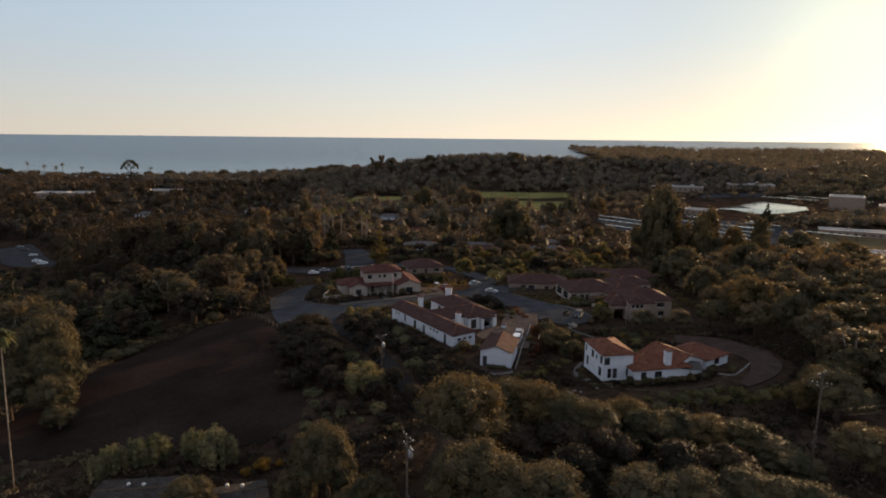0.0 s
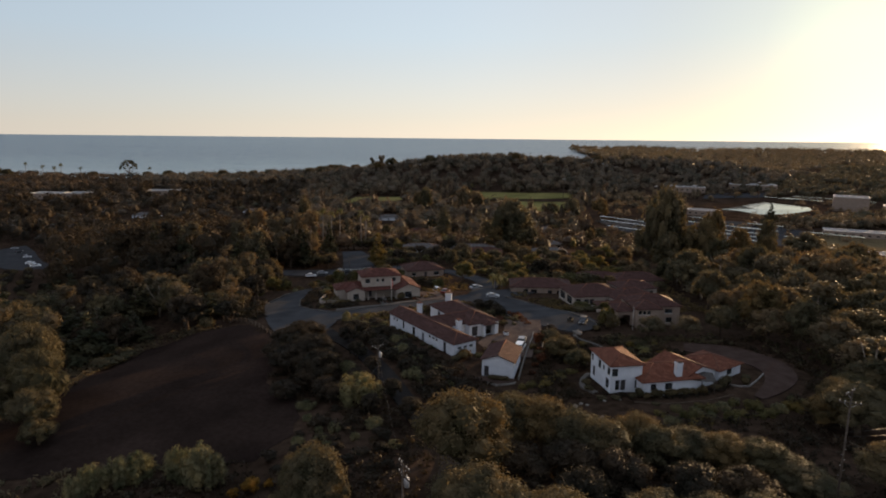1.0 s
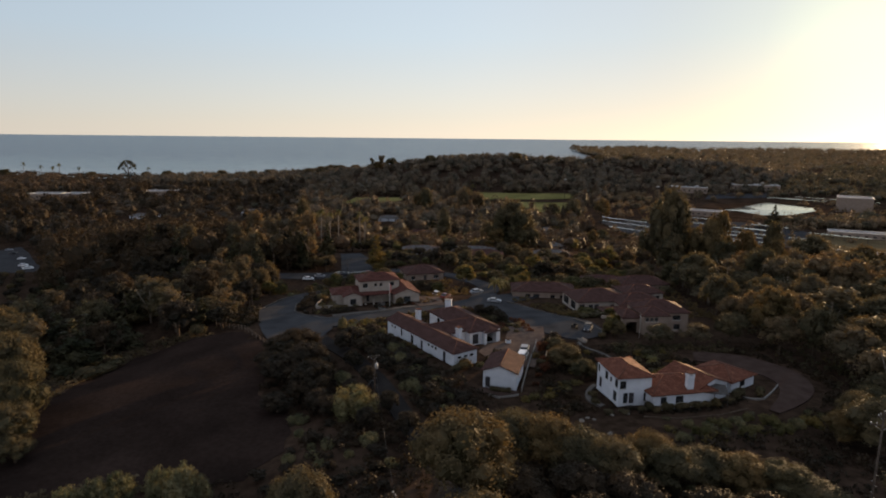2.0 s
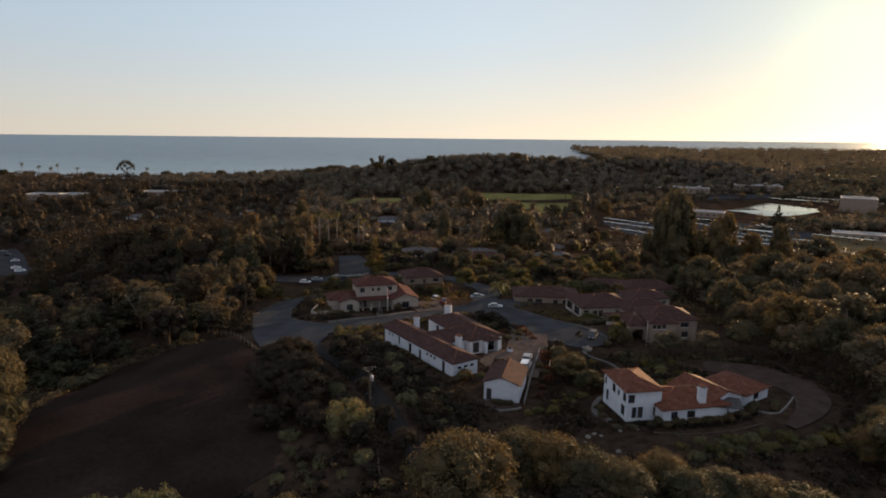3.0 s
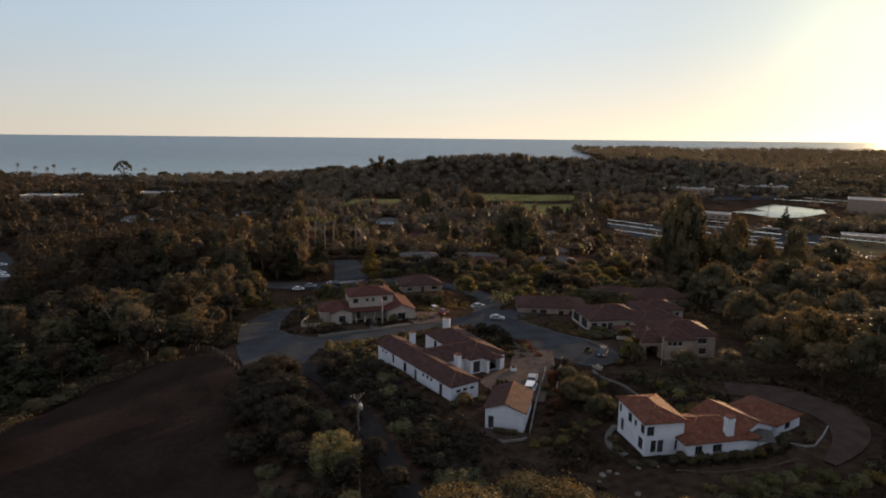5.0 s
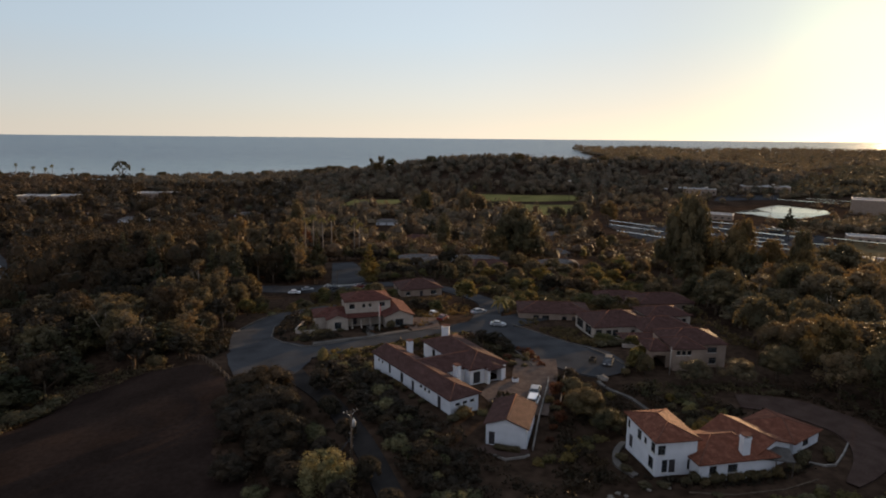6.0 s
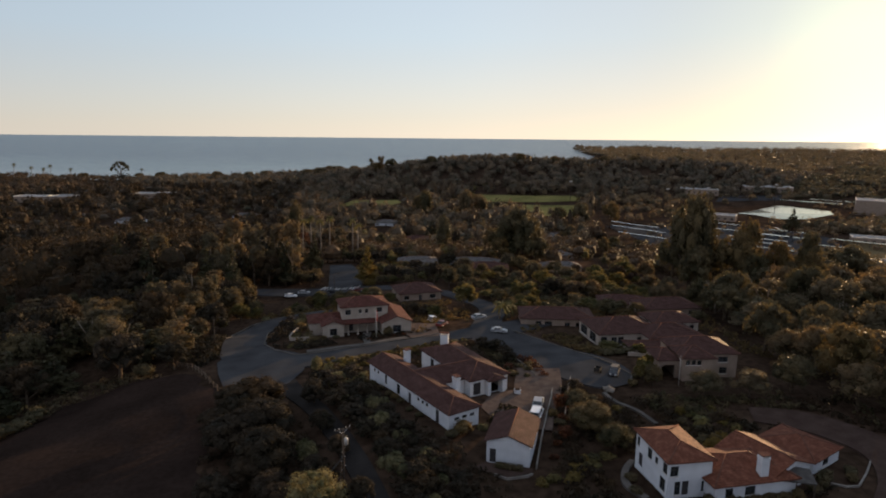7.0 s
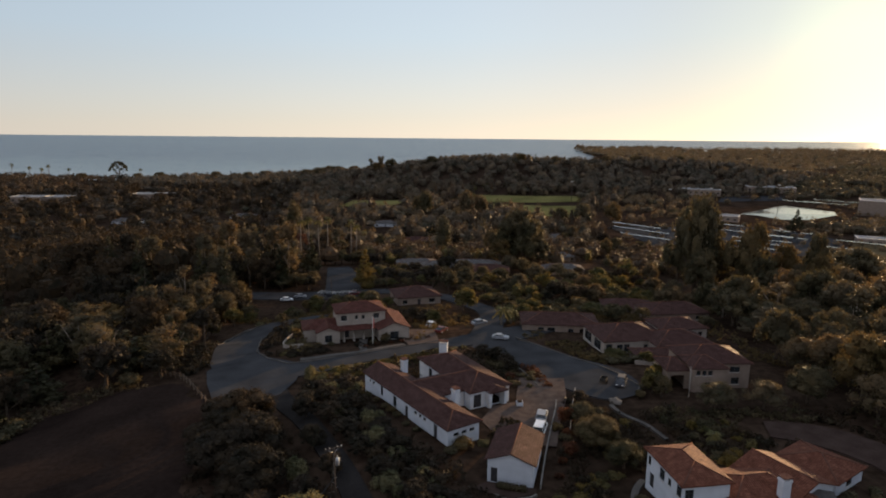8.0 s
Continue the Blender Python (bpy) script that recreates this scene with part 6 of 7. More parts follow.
far_woods("far_woods", 33, [(-980, 1130), (-560, 720), (-420, 900), (-430, 1000), (-400, 1090)], 12, (4, 9), (4, 8), L_WEST, "dark coastal tree line", 56, OPEN)
far_woods("far_woods", 34, [(340, 640), (180, 320), (560, 640), (900, 1000), (1400, 1500), (900, 1500), (640, 1100), (420, 870), (540, 820), (520, 650)], 14, (5, 15), (4, 10), L_WOOD, "hazy evening tree cover near the open yards", 110, OPEN, 1.0)
far_woods("far_woods", 35, [(430, 2560), (520, 2500), (2400, 1800), (3000, 2400), (1800, 3300), (800, 2980), (520, 2700)], 34, (8, 16), (12, 18), L_WOOD, "distant wooded headland", 90, (), 1.9)
far_woods("far_woods", 53, [(440, 2590), (520, 2540), (960, 2540), (960, 2800), (480, 2800)], 17, (8, 19), (8, 13), L_WOOD, "trees on the distant point", 60)
far_woods("far_woods", 36, [(560, 1100), (900, 1500), (1400, 1500), (2400, 1800), (500, 2500), (440, 1700), (440, 1500)], 30, (6, 11), (11, 16), L_WOOD, "distant wooded plain", 90, (), 1.7)
far_woods("far_woods", 37, [(-560, 720), (-340, 500), (-330, 420), (-240, 300), (-420, 340), (-800, 900), (-980, 1230)], 11, (5, 12), (4, 8), L_WEST, "dark tree cover on the western plain", 90, OPEN, 0.9)
far_woods("far_woods", 39, [(290, 650), (330, 560), (470, 660), (520, 700), (500, 800), (420, 800), (430, 730), (380, 670), (330, 660)], 17, (2, 5.5), (2.5, 5), L_WOOD, "low scrub round the reservoir and yards", 40, [POND])
far_woods("far_woods", 40, LOT, 17, (2.5, 6), (2.5, 5), L_WOOD, "small trees between the solar canopies", 40)
far_woods("far_woods", 38, [(120, 110), (180, 210), (200, 330), (340, 640), (520, 640), (300, 200), (200, 100)], 9, (6, 11.5), (4, 8), L_WOOD, "dense evening woods on the eastern slope", 110, OPEN, 0.9)

far_woods("far_woods", 52, [(160, 640), (235, 640), (290, 700), (330, 790), (400, 830), (520, 870), (560, 940), (420, 860), (250, 850), (165, 760)], 15, (4, 10), (4, 8), L_WOOD, "trees between the sports fields and the reservoir", 130, [POND] + LAWNS, 0.8)

for slots in PROTOS.values():
    for ob, h0, r0, used in slots:
        if not used:
            for part_ in list(ob.children):
                bpy.data.objects.remove(part_)
            bpy.data.objects.remove(ob)

# ---------------------------------------------------------------- the far plain
M_POND, _n, _l, _b = material("still_water", 0.08)
_b.inputs["Base Color"].default_value = (0.02, 0.03, 0.035, 1)
_b.inputs["IOR"].default_value = 1.33
patch("pond", POND, M_POND, "still reservoir reflecting the bright sky", "pond", lift=0.4, step=40)
patch("meadow", [(268, 446), (318, 440), (392, 520), (372, 560), (330, 548), (290, 500)], M_DRYGRASS, "dry yellow grass field between low buildings", "field", lift=0.3, step=12)
patch("parking_lot", [(146, 612), (178, 622), (300, 612), (318, 560), (300, 492), (222, 478), (160, 520)], M_ASPHALT, "grey asphalt parking lot under the solar canopies", "parking lot", lift=0.25, step=15)
patch("parking_lot", [(330, 812), (420, 836), (470, 890), (360, 872)], M_ASPHALT, "grey asphalt yard beyond the reservoir", "parking lot", lift=0.3, step=15)
patch("yard", [(-196, 300), (-218, 312), (-246, 345), (-312, 432), (-304, 458), (-276, 425), (-224, 352), (-192, 312)], M_ASPHALT, "grey asphalt yard among trees", "parking lot", lift=0.3, step=20)
M_SOLAR = surface("solar_glass", (0.03, 0.035, 0.05), (0.05, 0.055, 0.07), 0.5, 0.08, 0.02, gloss=1.0, coat=1.0)
M_FLAT = surface("flat_roof_membrane", (0.2, 0.2, 0.21), (0.32, 0.32, 0.33), 0.1, 0.9, 0.1)


def solar_canopy(x, y, length, rot, width=1.5):
    ob = tagged(new("solar_canopy"), "long solar parking canopy on steel posts", "canopy", "solar canopies")
    ob.matrix_basis = pose(x, y, height(x, y) + 0.3, 0, 0, rot)
    child("panel", boxes("panel", [(-length / 2, -width / 2, 4.0, length / 2, width / 2, 4.18)], M_SOLAR), ob, "", pose(0, 0, 0, 2, 0, 0))
    child("beam", boxes("beam", [(-length / 2, -0.2, 3.7, length / 2, 0.2, 3.92)], M_DARKTRIM), ob)
    for k in range(6):
        px_ = -length / 2 + 2 + k * (length - 4) / 5
        child("post", boxes("post", [(px_ - 0.18, -0.18, -0.8, px_ + 0.18, 0.18, 3.6)], M_DARKTRIM), ob)


for x, y, n in [(169, 602, 48), (164, 572, 52), (158, 541, 44), (250, 606, 30), (236, 582, 34), (262, 556, 40), (246, 533, 44), (238, 511, 42), (229, 489, 40), (288, 566, 30), (272, 545, 30), (284, 500, 26), (322, 521, 44), (441, 782, 44), (469, 808, 50), (419, 792, 40), (500, 770, 40)]:
    solar_canopy(x, y, n, -48 if x < 200 else -40)


def flat_building(x, y, L, W, H, rot, mat, label):
    ob = tagged(new("building"), label, "building", "buildings on the plain")
    ob.matrix_basis = pose(x, y, height(x, y) - 0.5, 0, 0, rot)
    child("wall", boxes("wall", [(-L / 2, -W / 2, 0, L / 2, W / 2, H)], mat), ob)
    t = 0.4
    child("parapet", boxes("parapet", [(-L / 2 - 0.1, -W / 2 - 0.1, H - 0.1, L / 2 + 0.1, -W / 2 + t, H + 0.6), (-L / 2 - 0.1, W / 2 - t, H - 0.1, L / 2 + 0.1, W / 2 + 0.1, H + 0.6), (-L / 2 - 0.1, -W / 2 + t, H - 0.1, -L / 2 + t, W / 2 - t, H + 0.6), (L / 2 - t, -W / 2 + t, H - 0.1, L / 2 + 0.1, W / 2 - t, H + 0.6)], M_TRIM), ob)
    child("roof", boxes("roof", [(-L / 2 + t, -W / 2 + t, H + 0.003, L / 2 - t, W / 2 - t, H + 0.2)], M_FLAT), ob)
    for k in range(0 if H > 10 else max(2, int(L / 6))):
        u = -L / 2 + (k + 0.5) * L / max(2, int(L / 6))
        child("window", boxes("window", [(u - 1.2, -W / 2 - 0.06, H * 0.4, u + 1.2, -W / 2 + 0.05, H * 0.62)], M_GLASS), ob)


flat_building(455, 712, 34, 24, 16, -30, M_BEIGE, "tall plain beige block on the plain")
flat_building(500, 700, 26, 18, 7, -30, M_BEIGE, "low pale building beside the tall block")
flat_building(335, 880, 46, 20, 8, -15, M_BEIGE, "low flat-roofed hall on the plain")
flat_building(440, 910, 60, 22, 8, -15, M_BEIGE, "long low flat-roofed hall on the plain")
flat_building(356, 535, 60, 14, 5, -25, M_BEIGE, "long low pale building beyond the woods")
flat_building(286, 428, 40, 14, 6, -25, M_BEIGE, "long low pale building at the woods' edge")
flat_building(270, 660, 30, 14, 6, -30, M_BEIGE, "low pale building near the reservoir")
flat_building(-466, 752, 34, 18, 7, 0, M_BEIGE, "low building with a pale flat roof")
flat_building(-434, 758, 24, 18, 7, 0, M_BEIGE, "low building with a pale metal roof")
flat_building(-345, 800, 50, 16, 6, 5, M_BEIGE, "long low building among trees")



def floodlight(x, y, H):
    ob = tagged(new("floodlight_mast"), "tall steel floodlight mast over a sports field", "floodlight", "floodlights")
    ob.location = (x, y, height(x, y) - 0.3)
    child("mast", tubes("mast", [([(0, 0, 0), (0, 0, H)], [0.35, 0.2])], M_POLE, 8), ob)
    head = child("lamp_frame", boxes("lamp_frame", [(-1.9, -0.15, H, 1.9, 0.15, H + 0.25)], M_STEEL), ob)
    for k in range(4):
        child("lamp", boxes("lamp", [(-1.8 + 0.95 * k, -0.5, H + 0.3, -1.05 + 0.95 * k, 0.1, H + 1.1)], M_TRIM), head)


floodlight(242, 730, 24), floodlight(290, 740, 24), floodlight(150, 800, 24), floodlight(395, 800, 22)


# ---------------------------------------------------------------- poles and wires
def power_pole(x, y, top, arms, transformer=False, rot=0, lean=0):
    z = height(x, y) - 0.5
    H = top - z
    ob = tagged(new("utility_pole"), "weathered wooden utility pole with crossarms", "utility pole", "utility poles")
    ob.matrix_basis = pose(x, y, z, lean, 0, rot)
    child("pole", tubes("pole", [([(0, 0, 0), (0, 0, H)], [0.15, 0.1])], M_POLE, 10), ob)
    for dz, turn in arms:
        zz = H - dz
        arm = child("crossarm", boxes("crossarm", [(-1.25, 0.12, -0.07, 1.25, 0.25, 0.07)], M_POLE), ob, "", pose(0, 0, zz, 0, 0, turn))
        for u in (-1.1, -0.55, 0.55, 1.1):
            child("insulator", tubes("insulator", [([(u, 0.18, 0.07), (u, 0.18, 0.16), (u, 0.18, 0.17), (u, 0.18, 0.3)], [0.03, 0.03, 0.07, 0.05])], M_TRIM, 8), arm)
        for sg in (-1, 1):
            child("brace", tubes("brace", [([(sg * 0.7, 0.16, -0.07), (0, 0.14, -0.65)], [0.025, 0.025])], M_STEEL, 5), arm)
    if transformer:
        can = child("transformer", tubes("transformer", [([(0.42, 0, H - 2.6), (0.42, 0, H - 2.5), (0.42, 0, H - 1.6), (0.42, 0, H - 1.52)], [0.2, 0.28, 0.28, 0.2])], M_STEEL, 14), ob, "grey steel transformer can")
        child("bushing", tubes("bushing", [([(0.42, 0.1, H - 1.52), (0.42, 0.1, H - 1.2)], [0.05, 0.03])], M_TRIM, 8), can)
    for k in range(6):
        child("step_bolt", tubes("step_bolt", [([(0, 0, H * 0.35 + k * 0.7), (0.34 if k % 2 else -0.34, 0, H * 0.35 + k * 0.7)], [0.02, 0.02])], M_STEEL, 5), ob)
    return ob


power_pole(-12.6, 125.3, 8.3, [(0.25, 20)], True, 10)
power_pole(-3.8, 65.0, 17.2, [(0.25, -60), (1.4, -60)], True, 0)
power_pole(50.4, 79.0, 19.6, [(0.3, 35), (1.7, -25)], False, 0)
power_pole(-152.8, 258, -9.5, [(0.5, 10)], False, 0)
power_pole(-83.7, 292, 1.0, [(0.5, 40)], False, 0)


def wire(a, b, sag, r=0.022):
    pts = []
    for k in range(13):
        t = k / 12
        p = Vector(a).lerp(Vector(b), t)
        pts.append((p.x, p.y, p.z - sag * 4 * t * (1 - t)))
    tagged(new("cable", tubes("cable", [(pts, [r] * len(pts))], M_WIRE, 5)), "sagging overhead cable between poles", "cable", "overhead cables")


wire((50.4, 79.2, 14.0), (104, 92, 16.0), 1.0, 0.016)
wire((50.4, 78.8, 13.6), (104, 88, 15.0), 1.0, 0.016)
wire((50.4, 79.0, 13.0), (80, 60, 8.0), 0.6, 0.022)
wire((-3.8, 65, 16.6), (-12.6, 125.3, 7.9), 1.5, 0.008)
wire((-12.6, 125.3, 4.0), (-15.6, 121.8, 1.0), 0.0, 0.05)


def street_lamp(x, y, H, rot):
    ob = tagged(new("street_lamp"), "slim grey street lamp at the kerb", "street lamp", "street lamps")
    ob.matrix_basis = pose(x, y, height(x, y), 0, 0, rot)
    child("pole", tubes("pole", [([(0, 0, -0.3), (0, 0, H)], [0.11, 0.07])], M_POLE, 8), ob)
    child("arm", tubes("arm", [([(0, 0, H - 0.1), (0.6, 0, H + 0.1), (1.4, 0, H + 0.15)], [0.05, 0.045, 0.04])], M_POLE, 6), ob)
    child("lamp_head", boxes("lamp_head", [(1.3, -0.14, H + 0.06, 2.0, 0.14, H + 0.22)], M_POLE, 0.04), ob)


street_lamp(-57.2, 196, 7.5, 30), street_lamp(-42, 283, 8, 0), street_lamp(-20, 277, 8, 200)

# flagpole with a hanging flag
flag = tagged(new("flagpole"), "white flagpole with a furled red and white flag", "flagpole")
flag.location = (-15.9, 197, height(-15.9, 197))
child("pole", tubes("pole", [([(0, 0, -0.3), (0, 0, 7.6)], [0.11, 0.07])], M_TRIM, 8), flag)
child("ball", tubes("ball", [([(0, 0, 7.6), (0, 0, 7.67), (0, 0, 7.76), (0, 0, 7.82)], [0.03, 0.1, 0.1, 0.03])], M_CAP, 10), flag)
M_FLAG = paint("flag_cloth", (0.45, 0.12, 0.1), 0.9)
fv, ff = [], []
for i in range(7):
    for j in range(9):
        u, v = i / 6, j / 8
        fv.append((0.08 + 0.32 * u + 0.08 * math.sin(5 * v + 6 * u), 0.14 * math.sin(9 * u + 2 * v), 7.4 - 2.6 * v - 0.5 * u))
ff = [(j + 9 * i, j + 1 + 9 * i, j + 10 + 9 * i, j + 9 + 9 * i) for i in range(6) for j in range(8)]
child("flag_cloth", mesh_of("flag_cloth", fv, ff, M_FLAG), flag, "limp red and white cloth flag")


# ---------------------------------------------------------------- cars
CAR_PAINT = {k: paint(k + "_car_paint", c, 0.65 if k == "dark" else 0.42) for k, c in (("white", (0.72, 0.73, 0.75)), ("silver", (0.27, 0.28, 0.3)), ("red", (0.11, 0.018, 0.017)), ("dark", (0.03, 0.032, 0.04)), ("tan", (0.3, 0.24, 0.17)))}
M_LAMP_GLASS = paint("lamp_lens", (0.6, 0.6, 0.58), 0.15)
M_TAIL = paint("tail_lens", (0.25, 0.02, 0.02), 0.2)


def car(colour, x, y, rot, label, L=4.6, W=1.85, H=1.5, boxy=0.0, z=None):
    """A car along +x: body with wheel arches' sills, greenhouse with glass, four wheels, lamps."""
    ob = tagged(new("car"), label, "car", "parked cars")
    ob.matrix_basis = pose(x, y, (height(x, y) + 0.34) if z is None else z, 0, 0, rot)
    h = L / 2
    side = [(-h, 0.32), (-h, 0.85), (-h + 0.15, 0.95), (-h + 0.9 * (1 - boxy) + 0.1, 1.0), (h - 1.25, 1.0), (h - 0.2, 0.82), (h, 0.6), (h, 0.32)]
    n = len(side)
    v = [(px_, -W / 2, pz) for px_, pz in side] + [(px_, W / 2, pz) for px_, pz in side]
    f = [tuple(range(n)), tuple(reversed(range(n, 2 * n)))] + [((k + 1) % n, k, n + k, n + (k + 1) % n) for k in range(n)]
    me = mesh_of("body", v, f, CAR_PAINT[colour])
    bm = bmesh.new()
    bm.from_mesh(me)
    bmesh.ops.recalc_face_normals(bm, faces=bm.faces[:])
    bmesh.ops.bevel(bm, geom=bm.edges[:], offset=0.07, segments=2, affect="EDGES")
    bm.to_mesh(me)
    bm.free()
    body = child("body", me, ob)
    r0, r1, w1, w2 = -h + 0.95 * (1 - boxy) + 0.12, h - 1.9, W / 2 - 0.06, W / 2 - 0.22
    cab = [(-h + 0.25 + 0.2 * (1 - boxy), 0.98), (r0 + 0.1, H), (r1, H), (h - 1.2, 0.98)]
    gv = [(cab[0][0], -w1, cab[0][1]), (cab[3][0], -w1, cab[3][1]), (cab[3][0], w1, cab[3][1]), (cab[0][0], w1, cab[0][1]), (cab[1][0], -w2, H - 0.07), (cab[2][0], -w2, H - 0.07), (cab[2][0], w2, H - 0.07), (cab[1][0], w2, H - 0.07)]
    child("glass", mesh_of("glass", gv, [(0, 1, 5, 4), (1, 2, 6, 5), (2, 3, 7, 6), (3, 0, 4, 7)], M_GLASS), ob, "dark tinted car glass")
    child("roof", boxes("roof", [(cab[1][0] - 0.04, -w2 - 0.03, H - 0.08, cab[2][0] + 0.04, w2 + 0.03, H)], CAR_PAINT[colour], 0.03), ob)
    for k, px_ in enumerate((cab[1][0] + 0.02, (cab[1][0] + cab[2][0]) / 2, cab[2][0] - 0.05)):
        bottom = (cab[0][0] + 0.05, (cab[1][0] + cab[2][0]) / 2, cab[3][0] - 0.05)[k]
        for sg in (-1, 1):
            child("pillar", tubes("pillar", [([(bottom, sg * w1, 0.97), (px_, sg * (w2 + 0.02), H - 0.04)], [0.045, 0.04])], CAR_PAINT[colour], 5), ob)
    for px_ in (-h + 0.85, h - 0.9):
        for sg in (-1, 1):
            y0 = sg * (W / 2 - 0.1)
            wheel = child("wheel", tubes("wheel", [([(px_, y0 - 0.11, 0.33), (px_, y0 - 0.1, 0.33), (px_, y0 + 0.1, 0.33), (px_, y0 + 0.11, 0.33)], [0.26, 0.33, 0.33, 0.26])], M_RUBBER, 16), ob)
            child("rim", tubes("rim", [([(px_, y0 + sg * 0.1, 0.33), (px_, y0 + sg * 0.125, 0.33)], [0.21, 0.19])], M_STEEL, 12), wheel)
    for sg in (-1, 1):
        child("headlight", boxes("headlight", [(h - 0.16, sg * (W / 2 - 0.4) - 0.2, 0.6, h + 0.015, sg * (W / 2 - 0.4) + 0.2, 0.74)], M_LAMP_GLASS), body)
        child("tail_light", boxes("tail_light", [(-h - 0.012, sg * (W / 2 - 0.2) - 0.1, 0.66, -h + 0.1, sg * (W / 2 - 0.2) + 0.1, 0.88)], M_TAIL), body)
    return ob


car("white", 18.3, 147.2, 72, "white van parked on the driveway by the garage", 5.0, 1.95, 1.9, 0.8)
car("silver", 19.3, 152.0, 76, "silver estate car parked on the driveway", 4.6, 1.85, 1.5, 0.4)
car("silver", 16.0, 200.8, -12, "silver car parked at the junction kerb", 4.2, 1.75, 1.42)
car("red", 1.0, 208.5, 60, "dark red car on the villa's driveway", 4.3)
car("dark", 37.2, 166.6, -112, "dark car with a pale roof parked in the cul-de-sac", 4.5, 1.85, 1.65, 0.6)
car("white", -59, 281.8, 8, "white car parked on the street behind the villa", 4.8)
car("silver", -54.5, 284.8, 8, "silver car parked on the street behind the villa", 4.8)
car("dark", -42.8, 283.4, 12, "dark car parked on the street behind the villa", 4.8)
car("red", -32.2, 277.8, 15, "dark red car parked on the street behind the villa", 4.8)
car("silver", 11.6, 219.5, 30, "silver car parked along the side street", 4.6)
car("white", -2.2, 221.8, 78, "white car parked beside the villa's garage", 4.6)
for k, (x, y, r) in enumerate(((-206, 318, 30), (-212, 326, 30), (-204, 330, 120), (-226, 344, 30), (-300, 440, 30), (-286, 424, 30), (-262, 396, 30))):
    car(("white", "silver", "dark")[k % 3], x, y, r, "car parked on the asphalt yard", 4.7)
rng = np.random.default_rng(55)
for k in range(6):
    x, y = rng.uniform(180, 320), rng.uniform(490, 620)
    car(("white", "silver", "dark", "red")[k % 4], x, y, -40 + 90 * int(rng.integers(2)), "car parked under the solar canopies", 4.7)

for k in range(11):
    t = k / 10
    x, y = -48 + 15 * t, 290.5 - 5 * t
    line_ = new("bay_line", boxes("bay_line", [(-0.12, -2.2, -0.3, 0.12, 2.2, 0.06)], M_TRIM))
    line_.matrix_basis = pose(x, y, height(x, y) + 0.3, 0, 0, -15)
    tagged(line_, "painted white parking bay line on asphalt", "road marking", "bay lines")
# a trailer-like cart in the cul-de-sac
cart = tagged(new("trailer"), "small dark utility trailer in the cul-de-sac", "trailer")
cart.matrix_basis = pose(34.0, 167.6, height(34, 167.6) + 0.34, 0, 0, 60)
child("bed", boxes("bed", [(-0.9, -0.6, 0.45, 0.9, 0.6, 0.55), (-0.9, -0.6, 0.55, -0.85, 0.6, 1.1), (0.85, -0.6, 0.55, 0.9, 0.6, 1.1), (-0.85, -0.6, 0.55, 0.85, -0.55, 1.1), (-0.85, 0.55, 0.55, 0.85, 0.6, 1.1)], M_DARKTRIM), cart)
for sg in (-1, 1):
    child("wheel", tubes("wheel", [([(0, sg * 0.68 - 0.07, 0.3), (0, sg * 0.68 + 0.07, 0.3)], [0.3, 0.3])], M_RUBBER, 14), cart)
child("drawbar", tubes("drawbar", [([(0.9, 0, 0.5), (1.8, 0, 0.42)], [0.04, 0.04])], M_STEEL, 6), cart)


# ---------------------------------------------------------------- garden walls, fences, small things
def garden_wall(line, h, thick, mat, label, name="garden_wall"):
    v, f = [], []
    for i, (x, y) in enumerate(line):
        a, b = Vector((*line[max(i - 1, 0)], 0)), Vector((*line[min(i + 1, len(line) - 1)], 0))
        d = (b - a).normalized()
        s = Vector((-d.y, d.x, 0)) * thick / 2
        z = height(x, y)
        for q, zz in ((-s, z - 0.4), (-s, z + h), (s, z + h), (s, z - 0.4)):
            v.append((x + q.x, y + q.y, zz))
    for i in range(len(line) - 1):
        for r in range(4):
            a, b = i * 4 + r, i * 4 + (r + 1) % 4
            f.append((a, a + 4, b + 4, b))
    m = len(v)
    f += [(0, 1, 2, 3), (m - 1, m - 2, m - 3, m - 4)]
    return tagged(new(name, mesh_of(name, v, f, mat)), label, "wall")


garden_wall([(23.0, 158.6), (22.2, 155), (20.3, 148.0), (18.2, 140), (16.2, 131.5)], 0.8, 0.2, M_OLDWALL, "pale weathered boundary wall beside the garage")
garden_wall([(27.4, 163.2), (25.2, 155), (23.4, 147)], 1.2, 0.15, M_OLDWALL, "weathered low wall along the hedge")
garden_wall([(9.5, 129.8), (11.4, 128.4), (14.6, 129.2), (15.4, 129.8)], 0.4, 0.18, M_OLDWALL, "low weathered wall round the garage terrace")
garden_wall([(57.2, 124.4), (59.0, 123.6), (60.8, 123.8), (64.2, 127.4), (67.5, 131.4)], 0.3, 0.25, M_OLDWALL, "curved low pale wall by the driveway")
ribbon("path", *ROADS[6], M_KERB, "pale winding garden path on the slope", "path", lift=0.33, step=1.0)
kerb([(12.0, 193.0), (16.2, 184.5), (17.8, 178.9), (19.5, 172.6), (20.9, 166.2)], "pale kerb between the planted bank and the cul-de-sac")
ribbon("path", *ROADS[7], M_KERB, "pale garden path beside the white house", "path", lift=0.33, step=1.0)
garden_wall([(-38.5, 208), (-38.9, 203), (-38.7, 199), (-38, 196.6), (-36.2, 195.0), (-32.8, 195.8)], 1.0, 0.25, M_CREAM, "curved cream garden wall before the villa")
garden_wall([(36, 116.4), (42, 116.0), (50, 117.5), (56, 120)], 0.12, 0.25, M_BARK, "low dark timber edging below the white house", "garden_edging")
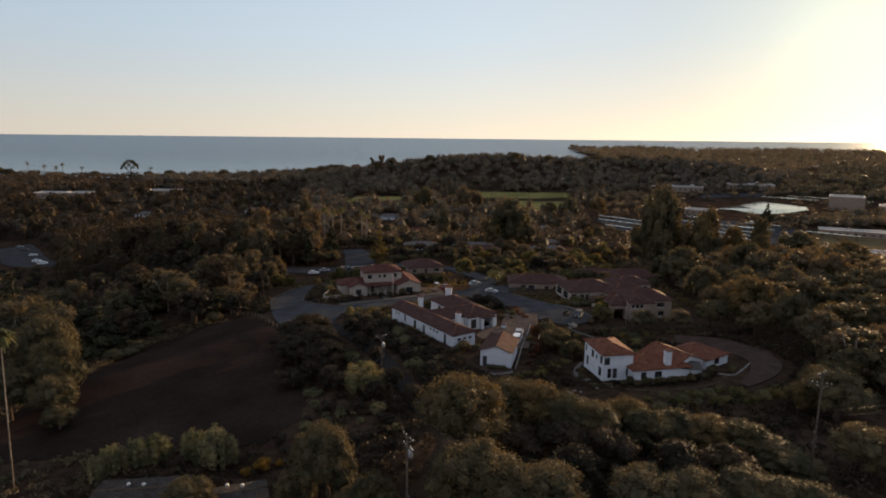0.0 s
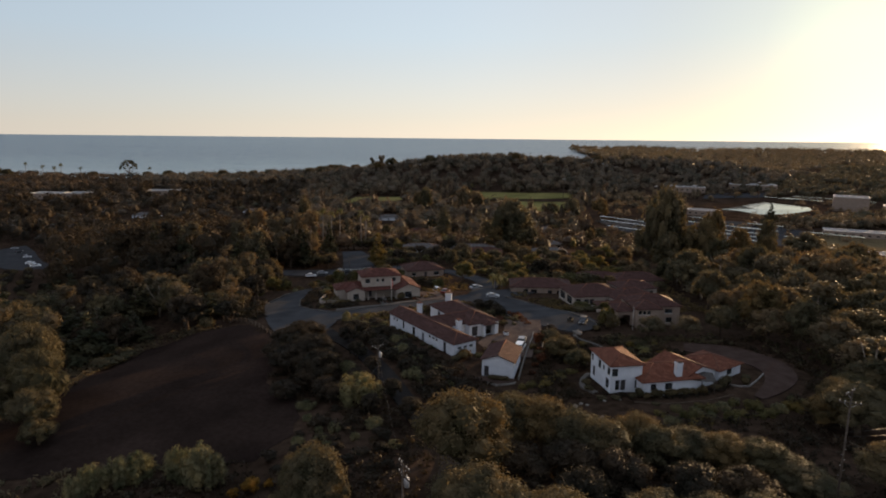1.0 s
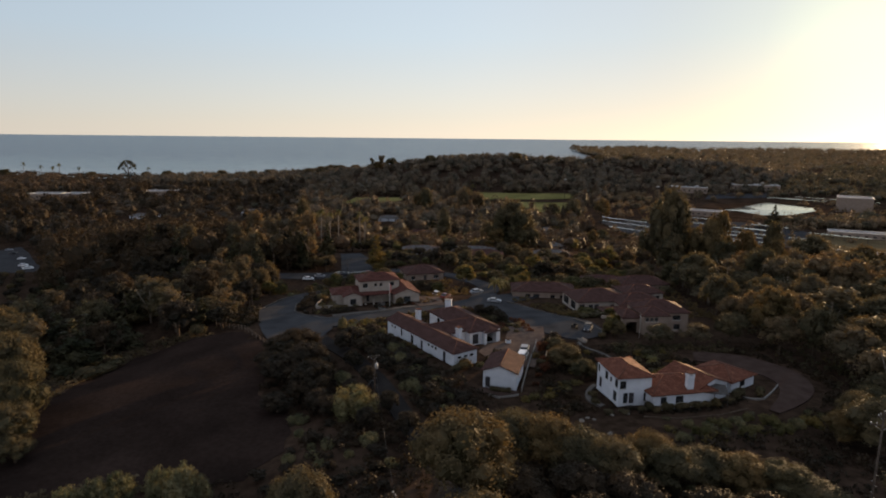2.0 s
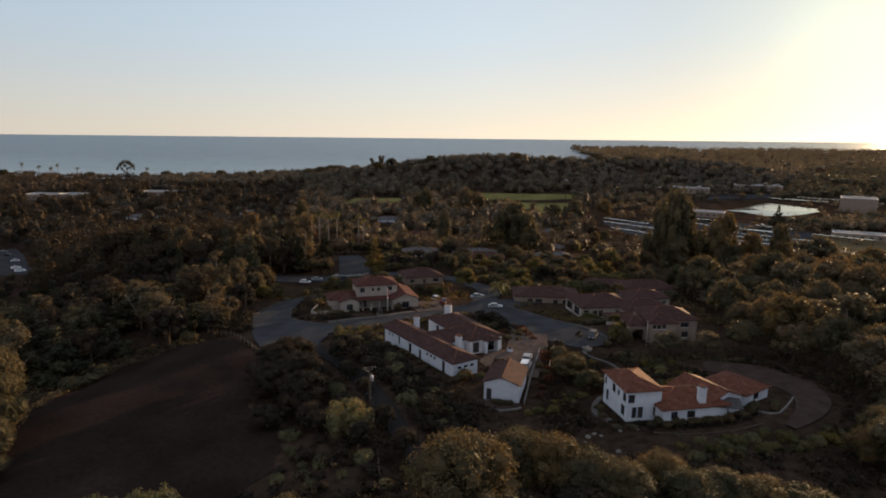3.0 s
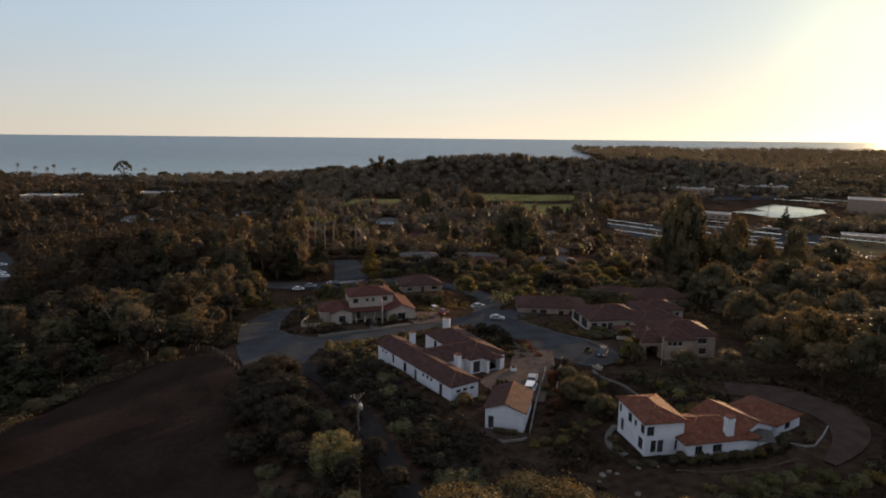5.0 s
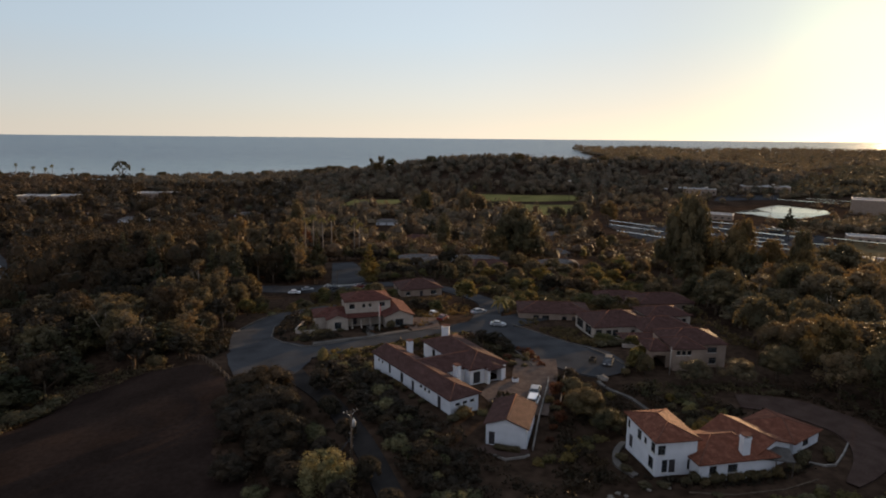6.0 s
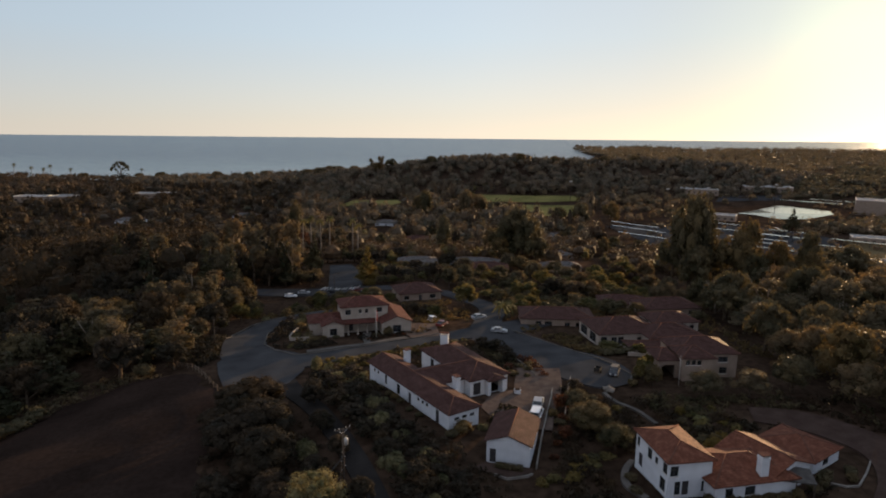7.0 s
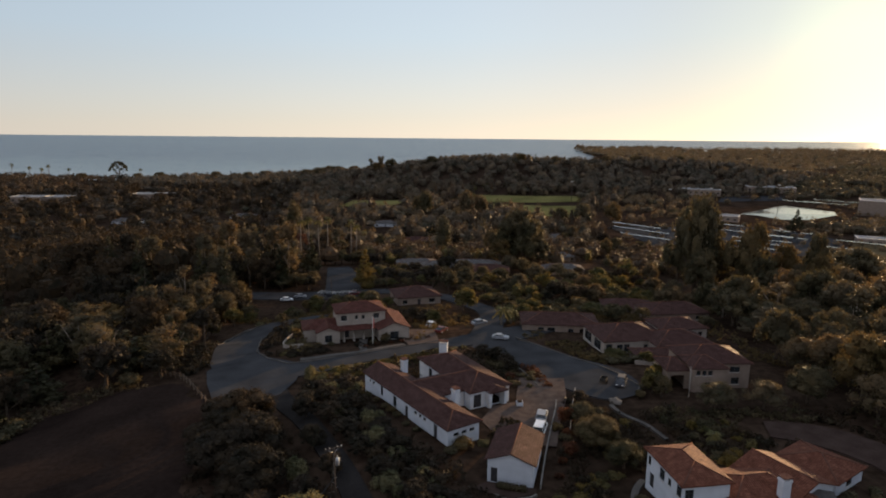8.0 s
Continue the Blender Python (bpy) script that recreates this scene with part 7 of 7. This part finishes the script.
garden_wall([(44.2, 181), (49, 179.5), (56, 179)], 0.9, 0.3, M_CREAM, "low cream garden wall by the cul-de-sac")
patch("terrace", [(6.6, 131.2), (11.3, 128.6), (15.4, 130.0), (15.6, 131.2), (8.4, 133.0)], M_DRIVE, "brown paved terrace before the garage", "terrace", lift=0.34, step=2)

hedge = tagged(new("hedge"), "low clipped dark hedge against the garage", "hedge")
hedge.location = (12.0, 130.9, height(12, 130.9) + 0.2)
hedge.rotation_euler = (0, 0, radians(-15))
hrng = np.random.default_rng(5)
child("crown", crown_mesh("crown", hrng, [(-1.8 + 0.5 * k, 0, 0.55, 0.55) for k in range(8)], 1200, 0.12, L_OAK, 0.85), hedge)


def picket_fence(line, label, gap=2.4, h=1.2):
    """Posts with two rails along a line."""
    ob = tagged(new("fence"), label, "fence")
    pts = []
    for (x0, y0), (x1, y1) in zip(line, line[1:]):
        n = max(1, int(math.hypot(x1 - x0, y1 - y0) / gap))
        pts += [(x0 + (x1 - x0) * k / n, y0 + (y1 - y0) * k / n) for k in range(n)]
    pts.append(line[-1])
    for x, y in pts:
        z = height(x, y)
        child("post", boxes("post", [(-0.07, -0.07, -0.3, 0.07, 0.07, h + 0.3)], M_WOOD), ob, "", pose(x, y, z))
    for (x0, y0), (x1, y1) in zip(pts, pts[1:]):
        for dz in (0.45, 0.95):
            child("rail", tubes("rail", [([(x0, y0, height(x0, y0) + dz + 0.28), (x1, y1, height(x1, y1) + dz + 0.28)], [0.06, 0.06])], M_WOOD, 5), ob)


picket_fence([(-64, 184), (-55, 176), (-50.5, 170), (-45.5, 163.2), (-41, 157.4), (-38.6, 151)], "weathered wooden rail fence along the field")

for k, (x, y, r) in enumerate(((25.0, 116.2, 0.42), (26.2, 117.0, 0.36), (27.2, 116.2, 0.3), (28.5, 110.3, 0.4), (33.5, 117.4, 0.25), (30.6, 117.2, 0.3), (24.2, 114.6, 0.25), (21.6, 108.0, 0.3), (34.2, 159.0, 0.95))):
    rng = np.random.default_rng(70 + k)
    v = ICO_V * (r * (1 + 0.18 * rng.normal(size=len(ICO_V))))[:, None] * np.array([1.2, 1.0, 0.7])
    stone = tagged(new("boulder", mesh_of("boulder", v.tolist(), ICO_F, M_STONE)), "pale rounded garden boulder on the slope", "boulder", "boulders")
    stone.location = (x, y, height(x, y) + r * 0.25)

# shed roofs at the foot of the slope
for x, y, L_, W_, rot, label in ((-43.6, 83.4, 12, 7, 8, "low dark-roofed outbuilding at the foot of the slope"), (-29.0, 82.8, 7, 4.5, 20, "small dark-roofed shed under trees")):
    shed = new_house("shed", label)
    wing(shed, x, y, height(x, y) - 0.1, L_, W_, rot, 2.3, 9, "gable", mat=M_BEIGE, tile=M_TILE_DARK, cap=M_BARK, openings=[("-y", 1.0, 0.9, 1.2, 0.9), ("-y", 4.0, 0.1, 1.0, 2.0, "door")])
    for k in range(2):
        child("roof_vent", tubes("roof_vent", [([(0, 0, 0), (0, 0, 0.35), (0, 0, 0.36), (0, 0, 0.6)], [0.16, 0.16, 0.32, 0.26])], M_TRIM, 10), shed, "", pose(x - 2 + 2.2 * k, y + 0.8, height(x, y) + 2.65))
